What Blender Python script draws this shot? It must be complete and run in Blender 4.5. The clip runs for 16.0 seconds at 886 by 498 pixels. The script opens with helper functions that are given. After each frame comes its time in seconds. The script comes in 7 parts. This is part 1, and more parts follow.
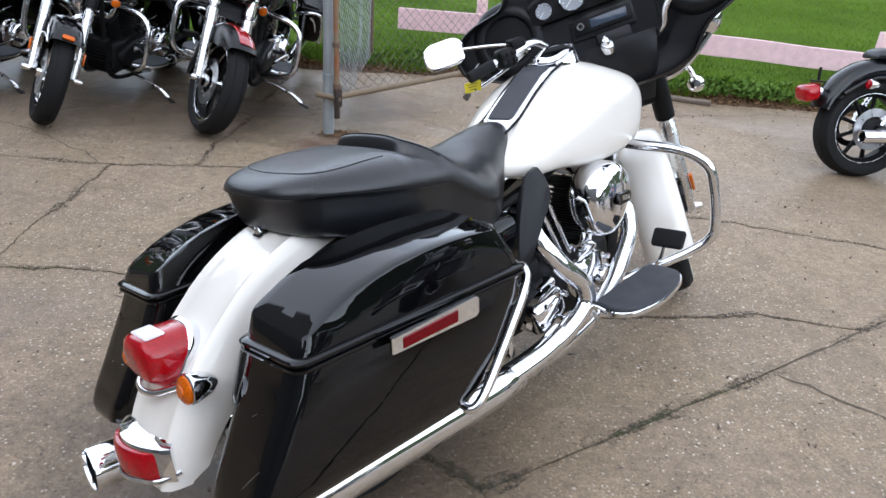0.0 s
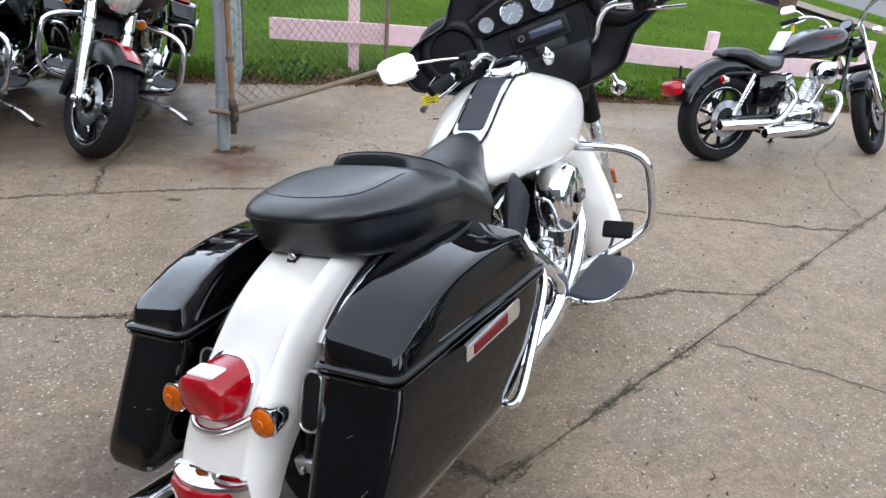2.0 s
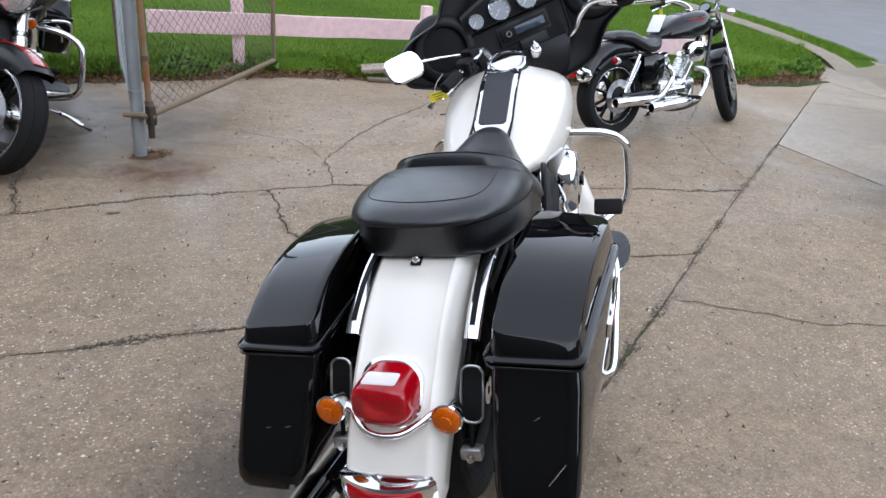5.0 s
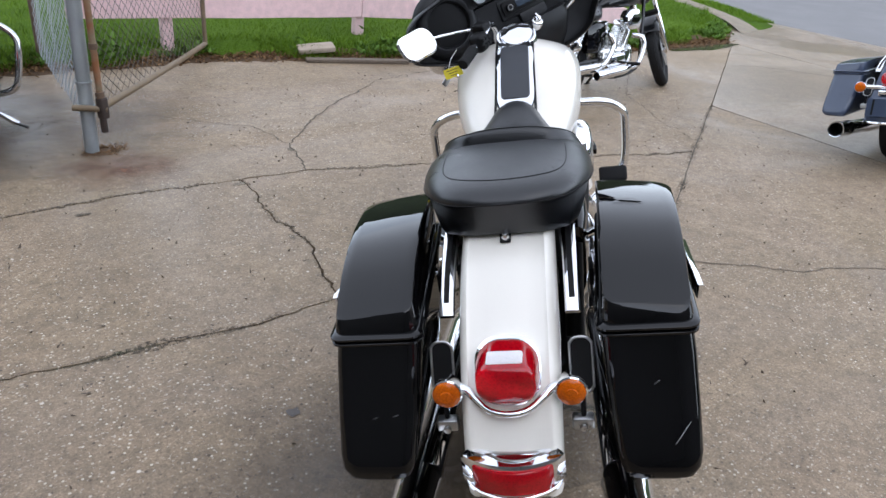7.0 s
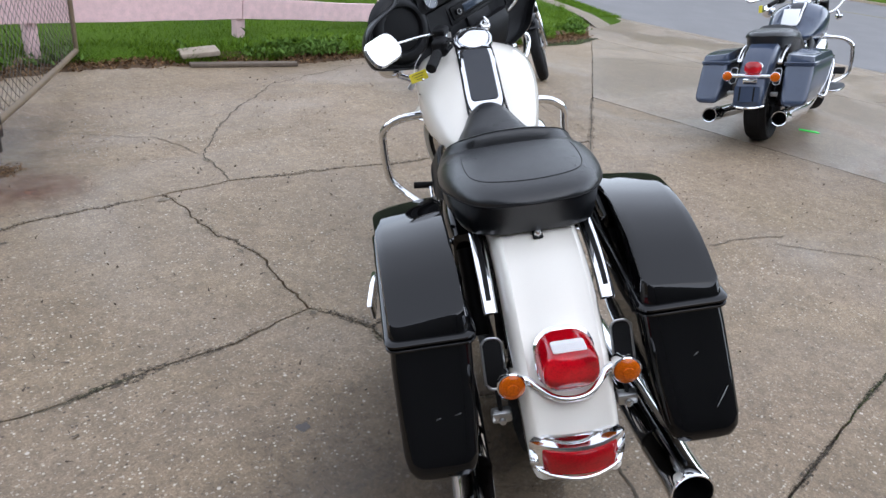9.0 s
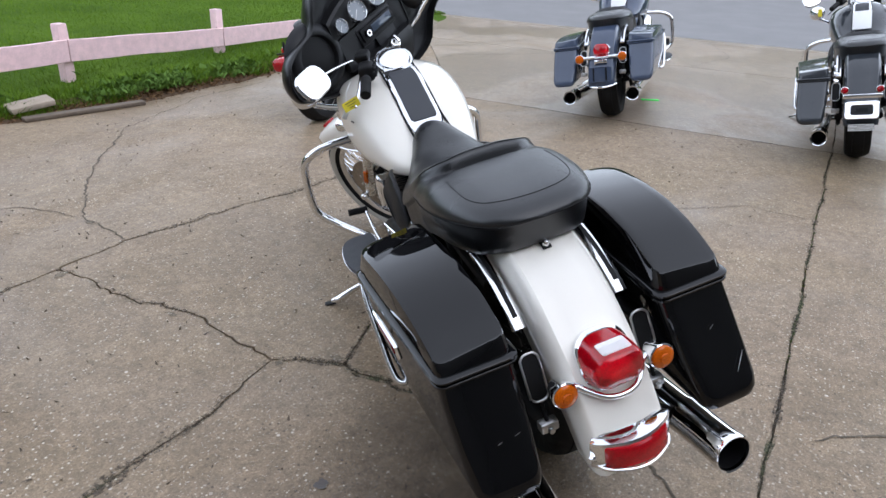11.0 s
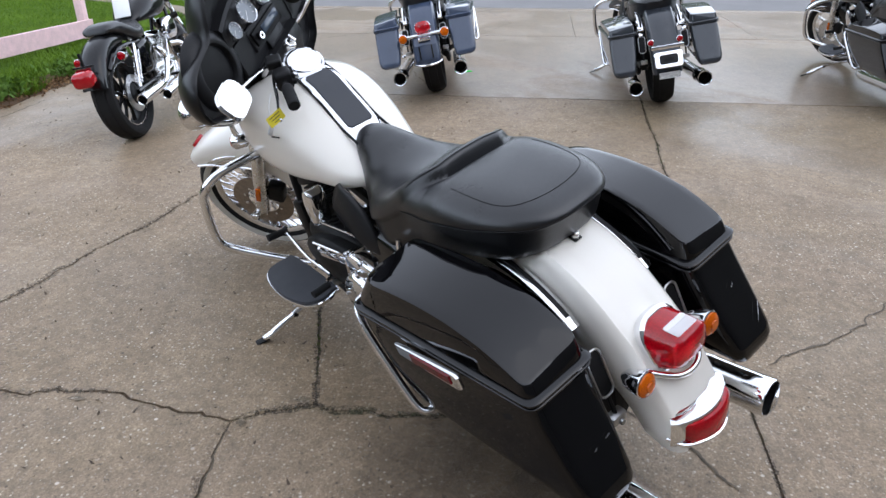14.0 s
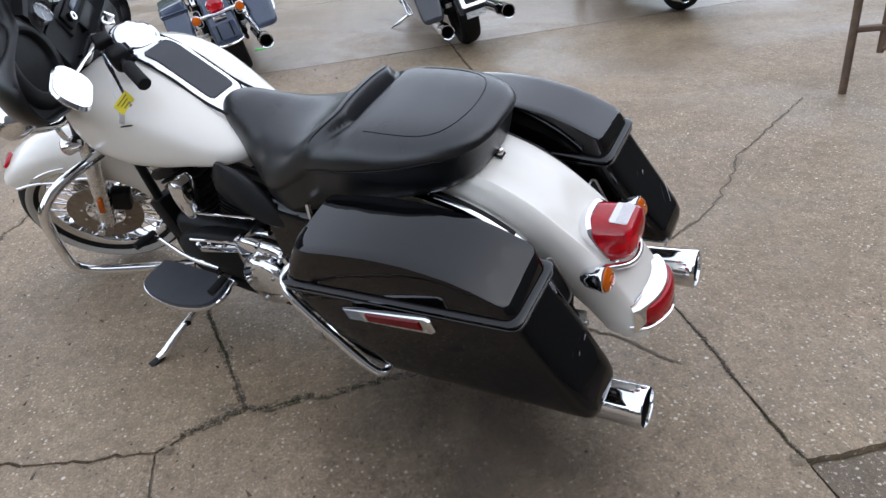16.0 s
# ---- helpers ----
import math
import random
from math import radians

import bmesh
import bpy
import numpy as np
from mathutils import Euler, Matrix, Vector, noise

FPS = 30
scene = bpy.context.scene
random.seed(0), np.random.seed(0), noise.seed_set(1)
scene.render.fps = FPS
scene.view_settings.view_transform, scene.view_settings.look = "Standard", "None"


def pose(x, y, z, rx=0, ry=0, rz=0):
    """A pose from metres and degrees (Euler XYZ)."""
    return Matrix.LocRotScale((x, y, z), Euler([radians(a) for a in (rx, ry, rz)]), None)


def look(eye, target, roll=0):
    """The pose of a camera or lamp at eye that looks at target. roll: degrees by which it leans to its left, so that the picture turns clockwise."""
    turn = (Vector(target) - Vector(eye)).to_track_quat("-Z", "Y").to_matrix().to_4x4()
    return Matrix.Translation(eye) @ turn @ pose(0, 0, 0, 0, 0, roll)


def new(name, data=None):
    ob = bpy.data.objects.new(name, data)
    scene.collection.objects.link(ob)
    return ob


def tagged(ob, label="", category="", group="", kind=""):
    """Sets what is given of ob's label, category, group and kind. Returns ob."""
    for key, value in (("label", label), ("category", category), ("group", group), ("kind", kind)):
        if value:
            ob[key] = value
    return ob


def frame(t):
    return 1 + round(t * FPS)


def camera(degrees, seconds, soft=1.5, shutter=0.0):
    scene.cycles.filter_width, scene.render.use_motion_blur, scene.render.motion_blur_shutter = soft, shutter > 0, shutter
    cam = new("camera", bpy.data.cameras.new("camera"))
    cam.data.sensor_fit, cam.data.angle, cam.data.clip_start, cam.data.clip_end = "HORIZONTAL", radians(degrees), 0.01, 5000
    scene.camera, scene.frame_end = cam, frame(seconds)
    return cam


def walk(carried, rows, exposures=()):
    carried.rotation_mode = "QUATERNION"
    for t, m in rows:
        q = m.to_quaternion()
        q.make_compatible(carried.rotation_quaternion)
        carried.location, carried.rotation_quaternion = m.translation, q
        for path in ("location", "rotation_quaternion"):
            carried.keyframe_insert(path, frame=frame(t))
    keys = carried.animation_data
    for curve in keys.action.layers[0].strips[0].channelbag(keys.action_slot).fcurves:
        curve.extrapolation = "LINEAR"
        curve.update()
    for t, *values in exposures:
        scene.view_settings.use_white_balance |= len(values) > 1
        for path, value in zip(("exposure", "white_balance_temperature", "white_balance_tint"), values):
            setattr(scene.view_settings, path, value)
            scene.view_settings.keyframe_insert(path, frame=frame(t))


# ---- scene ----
from mathutils import geometry

cam = camera(64.7, 16.0)
PATH = [
    (0, (0.044, -0.002, 1.499), (0.026, 1.777, 0.587), 3.7),
    (0.5, (-0.089, -0.055, 1.52), (0.017, 1.748, 0.662), 4.7),
    (1, (-0.258, -0.13, 1.515), (-0.014, 1.67, 0.677), 5.1),
    (1.5, (-0.342, -0.125, 1.523), (0.02, 1.644, 0.662), 6.0),
    (2, (-0.391, -0.031, 1.522), (0.026, 1.718, 0.645), 4.8),
    (2.5, (-0.452, 0.034, 1.53), (-0.04, 1.776, 0.637), 2.5),
    (3, (-0.615, 0.009, 1.544), (-0.126, 1.747, 0.685), 3.8),
    (3.5, (-0.777, -0.035, 1.552), (-0.184, 1.694, 0.741), 4.5),
    (4, (-0.836, -0.018, 1.542), (-0.169, 1.657, 0.678), 5.8),
    (4.2, (-0.844, 0.021, 1.543), (-0.157, 1.676, 0.654), 5.7),
    (6.3, (-1.396, 0.161, 1.504), (-0.326, 1.625, 0.66), 7.1),
    (6.5, (-1.401, 0.195, 1.499), (-0.333, 1.644, 0.628), 7.2),
    (7, (-1.396, 0.32, 1.498), (-0.334, 1.746, 0.582), 5.4),
    (7.5, (-1.455, 0.375, 1.507), (-0.361, 1.788, 0.608), 5.7),
    (8, (-1.615, 0.405, 1.51), (-0.39, 1.726, 0.64), 5.4),
    (8.5, (-1.734, 0.465, 1.491), (-0.436, 1.675, 0.568), 6.9),
    (9, (-1.754, 0.567, 1.493), (-0.39, 1.731, 0.607), 6.6),
    (9.5, (-1.762, 0.716, 1.492), (-0.347, 1.834, 0.627), 3.0),
    (10, (-1.868, 0.804, 1.505), (-0.39, 1.844, 0.649), 2.8),
    (10.2, (-1.938, 0.826, 1.51), (-0.4, 1.792, 0.674), 3.1),
    (12.3, (-2.007, 1.245, 1.525), (-0.327, 1.875, 0.641), 1.5),
    (12.5, (-2.053, 1.316, 1.521), (-0.338, 1.873, 0.656), 1.7),
    (13, (-2.132, 1.444, 1.522), (-0.369, 1.828, 0.659), 2.2),
    (13.5, (-2.081, 1.519, 1.506), (-0.31, 1.826, 0.628), 1.8),
    (14, (-1.991, 1.552, 1.525), (-0.215, 1.78, 0.634), -0.4),
    (14.5, (-1.961, 1.57, 1.506), (-0.174, 1.773, 0.631), -3.3),
    (15, (-1.936, 1.626, 1.491), (-0.168, 1.759, 0.566), -6.2),
    (15.5, (-1.935, 1.753, 1.471), (-0.167, 1.658, 0.542), -7.1),
    (16, (-1.932, 1.831, 1.416), (-0.207, 1.561, 0.44), -6.5),
]
walk(cam, [(t, look(eye, target, roll)) for t, eye, target, roll in PATH], [(0.0, 1.45), (1.5, 1.51), (2.5, 1.46), (4.0, 1.36), (6.5, 1.27), (10.0, 1.28), (12.5, 1.28), (14.5, 1.28), (16.0, 1.22)])

# ---- world and sun ----
world = bpy.data.worlds.new("overcast")
scene.world = world
world.use_nodes = True
wn, wl = world.node_tree.nodes, world.node_tree.links
sky = wn.new("ShaderNodeTexSky")
sky.sky_type, sky.sun_disc = "NISHITA", False
sky.sun_elevation, sky.sun_rotation = radians(58), radians(200)
sky.air_density, sky.dust_density, sky.ozone_density = 1.0, 0.3, 1.0
grey = wn.new("ShaderNodeHueSaturation")
grey.inputs["Saturation"].default_value = 0.49
wl.new(sky.outputs[0], grey.inputs["Color"])
where = wn.new("ShaderNodeTexCoord")
# a thick cloud cover, brighter towards the horizon than overhead
parts = wn.new("ShaderNodeSeparateXYZ")
wl.new(where.outputs["Generated"], parts.inputs[0])
height = wn.new("ShaderNodeMapRange")
height.inputs["To Min"].default_value, height.inputs["To Max"].default_value = 2.0, 1.2
wl.new(parts.outputs["Z"], height.inputs["Value"])
cover = wn.new("ShaderNodeVectorMath")
cover.operation = "SCALE"
wl.new(grey.outputs[0], cover.inputs[0])
wl.new(height.outputs[0], cover.inputs["Scale"])
wl.new(cover.outputs[0], wn["Background"].inputs["Color"])
wn["Background"].inputs["Strength"].default_value = 0.15
sun = new("sun", bpy.data.lights.new("sun", "SUN"))
sun.data.energy, sun.data.angle, sun.data.color = 0.5, radians(170), (1.0, 0.94, 0.87)
sun.matrix_world = look((0, 0, 20), (-0.18 * 12, 0.5 * 12, 0))
scene.view_settings.exposure = 1.12

# ---- materials ----
def material(name, colour, rough=0.5, metal=0.0, coat=0.0, spec=0.5):
    m = bpy.data.materials.new(name)
    m.use_nodes = True
    b = m.node_tree.nodes["Principled BSDF"]
    b.inputs["Base Color"].default_value = (*colour, 1)
    b.inputs["Roughness"].default_value = rough
    b.inputs["Metallic"].default_value = metal
    b.inputs["Coat Weight"].default_value = coat
    b.inputs["Coat Roughness"].default_value = 0.03
    b.inputs["Coat IOR"].default_value = 1.5
    b.inputs["Specular IOR Level"].default_value = spec
    return m


class Nodes:
    """Short hand for the nodes of one material."""

    def __init__(self, m):
        self.m, self.n, self.l = m, m.node_tree.nodes, m.node_tree.links
        self.bsdf = self.n["Principled BSDF"]
        self.place = self.n.new("ShaderNodeTexCoord").outputs["Object"]

    def world_place(self):
        self.place = self.n.new("ShaderNodeNewGeometry").outputs["Position"]
        return self

    def noise(self, scale, detail=4, rough=0.55, warp=0.0):
        t = self.n.new("ShaderNodeTexNoise")
        t.inputs["Scale"].default_value, t.inputs["Detail"].default_value = scale, detail
        t.inputs["Roughness"].default_value, t.inputs["Distortion"].default_value = rough, warp
        self.l.new(self.place, t.inputs["Vector"])
        return t.outputs["Fac"]

    def cells(self, scale, out="Distance"):
        t = self.n.new("ShaderNodeTexVoronoi")
        t.inputs["Scale"].default_value = scale
        self.l.new(self.place, t.inputs["Vector"])
        return t.outputs[out]

    def ramp(self, fac, *stops):
        r = self.n.new("ShaderNodeValToRGB")
        e = r.color_ramp.elements
        while len(e) < len(stops):
            e.new(0.5)
        for el, (p, c) in zip(e, stops):
            el.position = p
            el.color = (*c, 1) if isinstance(c, tuple) else (c, c, c, 1)
        self.l.new(fac, r.inputs[0])
        return r.outputs[0]

    def mix(self, fac, a, b, mode="MIX"):
        x = self.n.new("ShaderNodeMix")
        x.data_type, x.blend_type = "RGBA", mode
        for v, k in ((fac, 0), (a, 6), (b, 7)):
            if isinstance(v, (int, float)):
                x.inputs[k].default_value = v if k == 0 else (v, v, v, 1)
            elif isinstance(v, tuple):
                x.inputs[k].default_value = (*v, 1)
            else:
                self.l.new(v, x.inputs[k])
        return x.outputs[2]

    def maths(self, op, a, b=0.0):
        x = self.n.new("ShaderNodeMath")
        x.operation = op
        for v, k in ((a, 0), (b, 1)):
            if isinstance(v, (int, float)):
                x.inputs[k].default_value = v
            else:
                self.l.new(v, x.inputs[k])
        return x.outputs[0]

    def colour(self, c):
        self.l.new(c, self.bsdf.inputs["Base Color"])

    def rough(self, c):
        self.l.new(c, self.bsdf.inputs["Roughness"])

    def bump(self, h, strength=0.3, dist=0.002):
        b = self.n.new("ShaderNodeBump")
        b.inputs["Strength"].default_value, b.inputs["Distance"].default_value = strength, dist
        self.l.new(h, b.inputs["Height"])
        self.l.new(b.outputs[0], self.bsdf.inputs["Normal"])
        return b


def worn(name, colour, rough, metal=0.0, coat=0.0, vary=0.12, scale=6.0, bump=0.0, fine=300.0, spec=0.5):
    """A material whose colour and gloss vary a little at two sizes."""
    m = material(name, colour, rough, metal, coat, spec)
    n = Nodes(m)
    big, small = n.noise(scale, 5), n.noise(fine, 3)
    mixed = n.mix(0.35, big, small)
    lo, hi = tuple(c * (1 - vary) for c in colour), tuple(min(1, c * (1 + vary)) for c in colour)
    n.colour(n.ramp(mixed, (0.3, lo), (0.7, hi)))
    n.rough(n.ramp(mixed, (0.3, max(0.02, rough * 0.8)), (0.7, min(1, rough * 1.25))))
    if bump:
        n.bump(small, bump, 0.001)
    return m


CHROME = worn("chrome", (0.82, 0.83, 0.85), 0.05, metal=1.0, vary=0.04, scale=9)
STEEL = worn("dull steel", (0.5, 0.5, 0.5), 0.3, metal=1.0, vary=0.15, scale=20)
WHITE = worn("pearl white paint", (0.82, 0.78, 0.705), 0.3, coat=1.0, vary=0.02, scale=3, spec=0.1)
BLACK = worn("gloss black paint", (0.0025, 0.0025, 0.003), 0.3, coat=1.0, vary=0.2, scale=4, spec=0.0)
BLACK.node_tree.nodes["Principled BSDF"].inputs["Coat IOR"].default_value = 1.45
SHELL = worn("dull gloss black shell", (0.004, 0.004, 0.0045), 0.32, vary=0.2, scale=6, spec=0.42)
SATIN = worn("satin black plastic", (0.009, 0.0092, 0.0105), 0.40, vary=0.2, scale=15, bump=0.15, fine=900, spec=0.26)
MATT = worn("matt black metal", (0.006, 0.006, 0.0065), 0.5, vary=0.25, scale=25, spec=0.18)
VINYL = worn("black seat vinyl", (0.0065, 0.0072, 0.0088), 0.31, vary=0.15, scale=10, bump=0.25, fine=700, spec=0.62)
RUBBER = worn("black rubber", (0.012, 0.012, 0.0125), 0.75, vary=0.25, scale=30, bump=0.25, fine=500, spec=0.2)
BAND = worn("off-white rubber", (0.55, 0.54, 0.50), 0.6, vary=0.12, scale=12)
MAT = worn("grey ribbed rubber mat", (0.030, 0.033, 0.040), 0.55, vary=0.15, scale=18, bump=0.3, fine=500)
ALLOY = worn("brushed alloy", (0.72, 0.72, 0.71), 0.26, metal=1.0, vary=0.03, scale=12, fine=60)
DISC = worn("rusty brake disc", (0.29, 0.24, 0.19), 0.42, metal=0.7, vary=0.3, scale=60)
SLATE = worn("slate blue paint", (0.044, 0.060, 0.098), 0.30, coat=1.0, spec=0.1, vary=0.08, scale=4)
CHARCOAL = worn("charcoal grey paint", (0.026, 0.030, 0.036), 0.30, coat=1.0, spec=0.1, vary=0.08, scale=4)
GRAPHITE = worn("near-black metallic paint", (0.0055, 0.006, 0.007), 0.3, coat=0.7, vary=0.1, scale=4, spec=0.05)
CRIMSON = worn("dark red paint", (0.35, 0.008, 0.012), 0.18, coat=1.0, vary=0.1, scale=4)
TAG = worn("yellow card", (0.75, 0.62, 0.03), 0.6, vary=0.08, scale=40)
INK = worn("dark ink", (0.05, 0.045, 0.03), 0.7)
PAPER = worn("white card", (0.75, 0.75, 0.74), 0.6, vary=0.04)
DIAL = worn("grey dial face", (0.21, 0.23, 0.25), 0.35, vary=0.1, scale=50)
GLOW = worn("dark display", (0.045, 0.06, 0.085), 0.12, vary=0.3, scale=40)
GREEN = worn("bright green plastic", (0.02, 0.75, 0.08), 0.5, vary=0.1)


def lens(name, colour, rough=0.08, ribs=120.0):
    m = material(name, colour, rough, coat=0.6, spec=0.1)
    n = Nodes(m)
    n.bsdf.inputs["Subsurface Weight"].default_value = 0.0
    n.colour(n.mix(n.ramp(n.cells(ribs), (0.0, 0.0), (0.7, 1.0)), tuple(c * 0.75 for c in colour), tuple(min(1, c * 1.2) for c in colour)))
    n.bump(n.cells(ribs), 0.12, 0.001)
    return m


RED = lens("red lens", (0.52, 0.002, 0.010), ribs=180)
RED.node_tree.nodes["Principled BSDF"].inputs["Coat Weight"].default_value = 0.15
RED.node_tree.nodes["Principled BSDF"].inputs["Transmission Weight"].default_value = 0.45
RED.node_tree.nodes["Principled BSDF"].inputs["Specular IOR Level"].default_value = 0.5
DARKRED = lens("dark red reflector", (0.12, 0.001, 0.004), ribs=260)
DARKRED.node_tree.nodes["Principled BSDF"].inputs["Coat Weight"].default_value = 0.2
AMBER = lens("amber lens", (0.50, 0.095, 0.002), ribs=220)
CLEAR = lens("clear ribbed lens", (0.66, 0.64, 0.64), ribs=900)
LAMP = lens("lamp glass", (0.70, 0.72, 0.74), rough=0.16, ribs=90)
LAMP.node_tree.nodes["Principled BSDF"].inputs["Metallic"].default_value = 0.75
MIRROR = material("mirror glass", (0.93, 0.94, 0.95), 0.015, metal=1.0)


def concrete(name, tone, wet):
    m = material(name, tone, 0.8, spec=0.36 if wet < 0.5 else 0.52)
    n = Nodes(m).world_place()
    stains = n.noise(0.7, 6, 0.6, 0.6)
    patches = n.noise(3.2, 5, 0.6, 0.3)
    grit = n.noise(90, 4, 0.7)
    stone = n.cells(62, "Color")
    pale = n.cells(62)
    base = n.mix(n.ramp(stains, (0.3, 0.0), (0.7, 1.0)), tuple(c * 0.80 for c in tone), tuple(c * 1.14 for c in tone))
    base = n.mix(n.maths("MULTIPLY", n.ramp(patches, (0.35, 0.0), (0.75, 1.0)), 0.35), base, (tone[0] * 0.7, tone[1] * 0.66, tone[2] * 0.6))
    warm = n.ramp(n.noise(0.45, 4, 0.6, 0.8), (0.35, 0.0), (0.65, 1.0))
    base = n.mix(n.maths("MULTIPLY", warm, 0.5), base, (tone[0] * 0.96, tone[1] * 0.96, tone[2] * 0.80))
    base = n.mix(0.52, base, n.ramp(grit, (0.30, 0.14), (0.72, 0.84)), "OVERLAY")
    base = n.mix(0.42, base, n.ramp(n.noise(170, 3, 0.75), (0.32, 0.2), (0.70, 0.8)), "OVERLAY")
    base = n.mix(0.45, base, n.ramp(n.noise(24, 5, 0.65, 0.4), (0.32, 0.24), (0.7, 0.74)), "OVERLAY")
    scuff = n.ramp(n.noise(8.5, 6, 0.72, 1.2), (0.56, 0.0), (0.70, 1.0))
    base = n.mix(n.maths("MULTIPLY", scuff, 0.30), base, (tone[0] * 0.45, tone[1] * 0.42, tone[2] * 0.38))
    # pale stones of the aggregate, a few dark ones
    chips = n.ramp(n.noise(78, 2, 0.5), (0.63, 0.0), (0.67, 1.0))
    base = n.mix(n.maths("MULTIPLY", chips, n.ramp(n.noise(1.1, 4), (0.35, 0.3), (0.65, 0.9))), base, (0.47, 0.41, 0.335))
    small = n.ramp(n.noise(150, 2, 0.5), (0.655, 0.0), (0.70, 1.0))
    base = n.mix(n.maths("MULTIPLY", small, n.ramp(n.noise(2.3, 4), (0.38, 0.1), (0.66, 0.7))), base, (0.42, 0.36, 0.28))
    fleck = n.ramp(n.noise(115, 2, 0.5), (0.30, 1.0), (0.345, 0.0))
    base = n.mix(n.maths("MULTIPLY", fleck, 0.6), base, (0.085, 0.066, 0.048))
    base = n.mix(0.5, base, n.ramp(n.noise(5.5, 5, 0.65, 0.5), (0.30, 0.34), (0.70, 0.66)), "OVERLAY")
    pits = n.maths("MULTIPLY", n.ramp(n.noise(58, 3, 0.6, 0.8), (0.615, 0.0), (0.67, 1.0)), n.ramp(n.noise(2.0, 4), (0.40, 0.1), (0.62, 1.0)))
    base = n.mix(n.maths("MULTIPLY", pits, 0.75), base, (0.075, 0.058, 0.042))
    # separate stones of the aggregate worn bare, and holes where others fell out
    for scale, size, share, tint, much in ((62, 0.25, 0.70, (0.62, 0.55, 0.44), 0.9), (33, 0.20, 0.84, (0.66, 0.59, 0.50), 0.95), (50, 0.24, 0.76, (0.055, 0.042, 0.030), 0.85), (24, 0.17, 0.87, (0.065, 0.050, 0.036), 0.8)):
        pick = n.maths("MULTIPLY", n.ramp(n.cells(scale), (size * 0.75, 1.0), (size * 1.25, 0.0)), n.ramp(n.cells(scale, "Color"), (share, 0.0), (share + 0.03, 1.0)))
        pick = n.maths("MULTIPLY", pick, n.ramp(n.noise(1.3, 3), (0.36, 0.35), (0.60, 1.0)))
        base = n.mix(n.maths("MULTIPLY", pick, much), base, tint)
    damp = n.ramp(n.noise(0.55, 5, 0.6, 0.9), (0.5 - wet * 0.3, 0.0), (0.72 - wet * 0.3, 1.0))
    base = n.mix(n.maths("MULTIPLY", damp, 0.18), base, tuple(c * 0.42 for c in (tone[0] * 1.05, tone[1] * 0.95, tone[2] * 0.85)))
    n.colour(base)
    n.rough(n.mix(damp, n.ramp(grit, (0.3, 0.55), (0.7, 0.8)), 0.28 if wet > 0.5 else 0.34))
    b = n.bump(n.mix(0.5, n.mix(0.5, grit, pale), n.noise(14, 4)), 0.45, 0.004)
    n.l.new(n.maths("SUBTRACT", 0.5, n.maths("MULTIPLY", damp, 0.38 if wet > 0.5 else 0.2)), b.inputs["Strength"])
    return m


CONCRETE = concrete("worn concrete", (0.268, 0.201, 0.138), 0.25)
CONCRETE_DAMP = concrete("damp concrete", (0.286, 0.219, 0.160), 0.68)
PATCHED = concrete("dark damp patched concrete", (0.150, 0.113, 0.080), 0.3)
ASPHALT = worn("old asphalt", (0.168, 0.163, 0.163), 0.75, vary=0.3, scale=1.5, bump=0.5, fine=120)
TARRY = worn("worn tar", (0.11, 0.10, 0.095), 0.7, vary=0.35, scale=60, bump=0.4, fine=200)
BITS = worn("dark bits and pits", (0.085, 0.062, 0.045), 0.9, vary=0.5, scale=30)
DIRT = worn("dark crack dirt", (0.098, 0.078, 0.056), 0.95, vary=0.5, scale=25, bump=0.8, fine=150)
PATH_DIRT = worn("pale dry dirt", (0.21, 0.175, 0.13), 0.9, vary=0.35, scale=5, bump=0.6, fine=70)
FADED = worn("faded yellow paint", (0.27, 0.245, 0.14), 0.8, vary=0.3, scale=6, fine=60)
PUDDLE = worn("muddy water", (0.07, 0.066, 0.042), 0.04, vary=0.2, scale=2, spec=0.5)
SOIL = worn("brown soil", (0.088, 0.056, 0.034), 0.95, spec=0.15, vary=0.45, scale=12, bump=0.8, fine=90)
RUST = worn("rust stain", (0.16, 0.070, 0.038), 0.7, vary=0.3, scale=10)
n = Nodes(RUST)
fall = n.n.new("ShaderNodeVectorMath")
fall.operation = "LENGTH"
n.l.new(n.place, fall.inputs[0])
veil = n.maths("MULTIPLY", n.ramp(fall.outputs["Value"], (0.15, 1.0), (0.95, 0.0)), n.ramp(n.noise(2.6, 5), (0.3, 0.15), (0.7, 0.85)))
n.l.new(veil, n.bsdf.inputs["Alpha"])
GALV = worn("galvanised grey pipe", (0.33, 0.36, 0.37), 0.5, metal=0.3, vary=0.18, scale=8, bump=0.2)
TANPIPE = worn("tan weathered pipe", (0.17, 0.122, 0.074), 0.6, vary=0.35, scale=12, bump=0.4, fine=120)
RUSTPIPE = worn("brown rusty pipe", (0.115, 0.075, 0.05), 0.75, vary=0.45, scale=16, bump=0.4, fine=120)
WIRE = worn("tarnished wire", (0.10, 0.09, 0.075), 0.6, metal=0.2, vary=0.3, scale=12)
DARKRUST = worn("dark rusty iron", (0.040, 0.027, 0.021), 0.8, vary=0.5, scale=40, bump=0.5, fine=160)
STREAKED = worn("tan pipe with orange rust", (0.21, 0.158, 0.10), 0.65, vary=0.3, scale=12, bump=0.4, fine=120)
n = Nodes(STREAKED).world_place()
old = n.bsdf.inputs["Base Color"].links[0].from_socket
n.colour(n.mix(n.ramp(n.noise(4.5, 5, 0.6), (0.42, 0.0), (0.58, 0.85)), old, (0.23, 0.080, 0.026)))
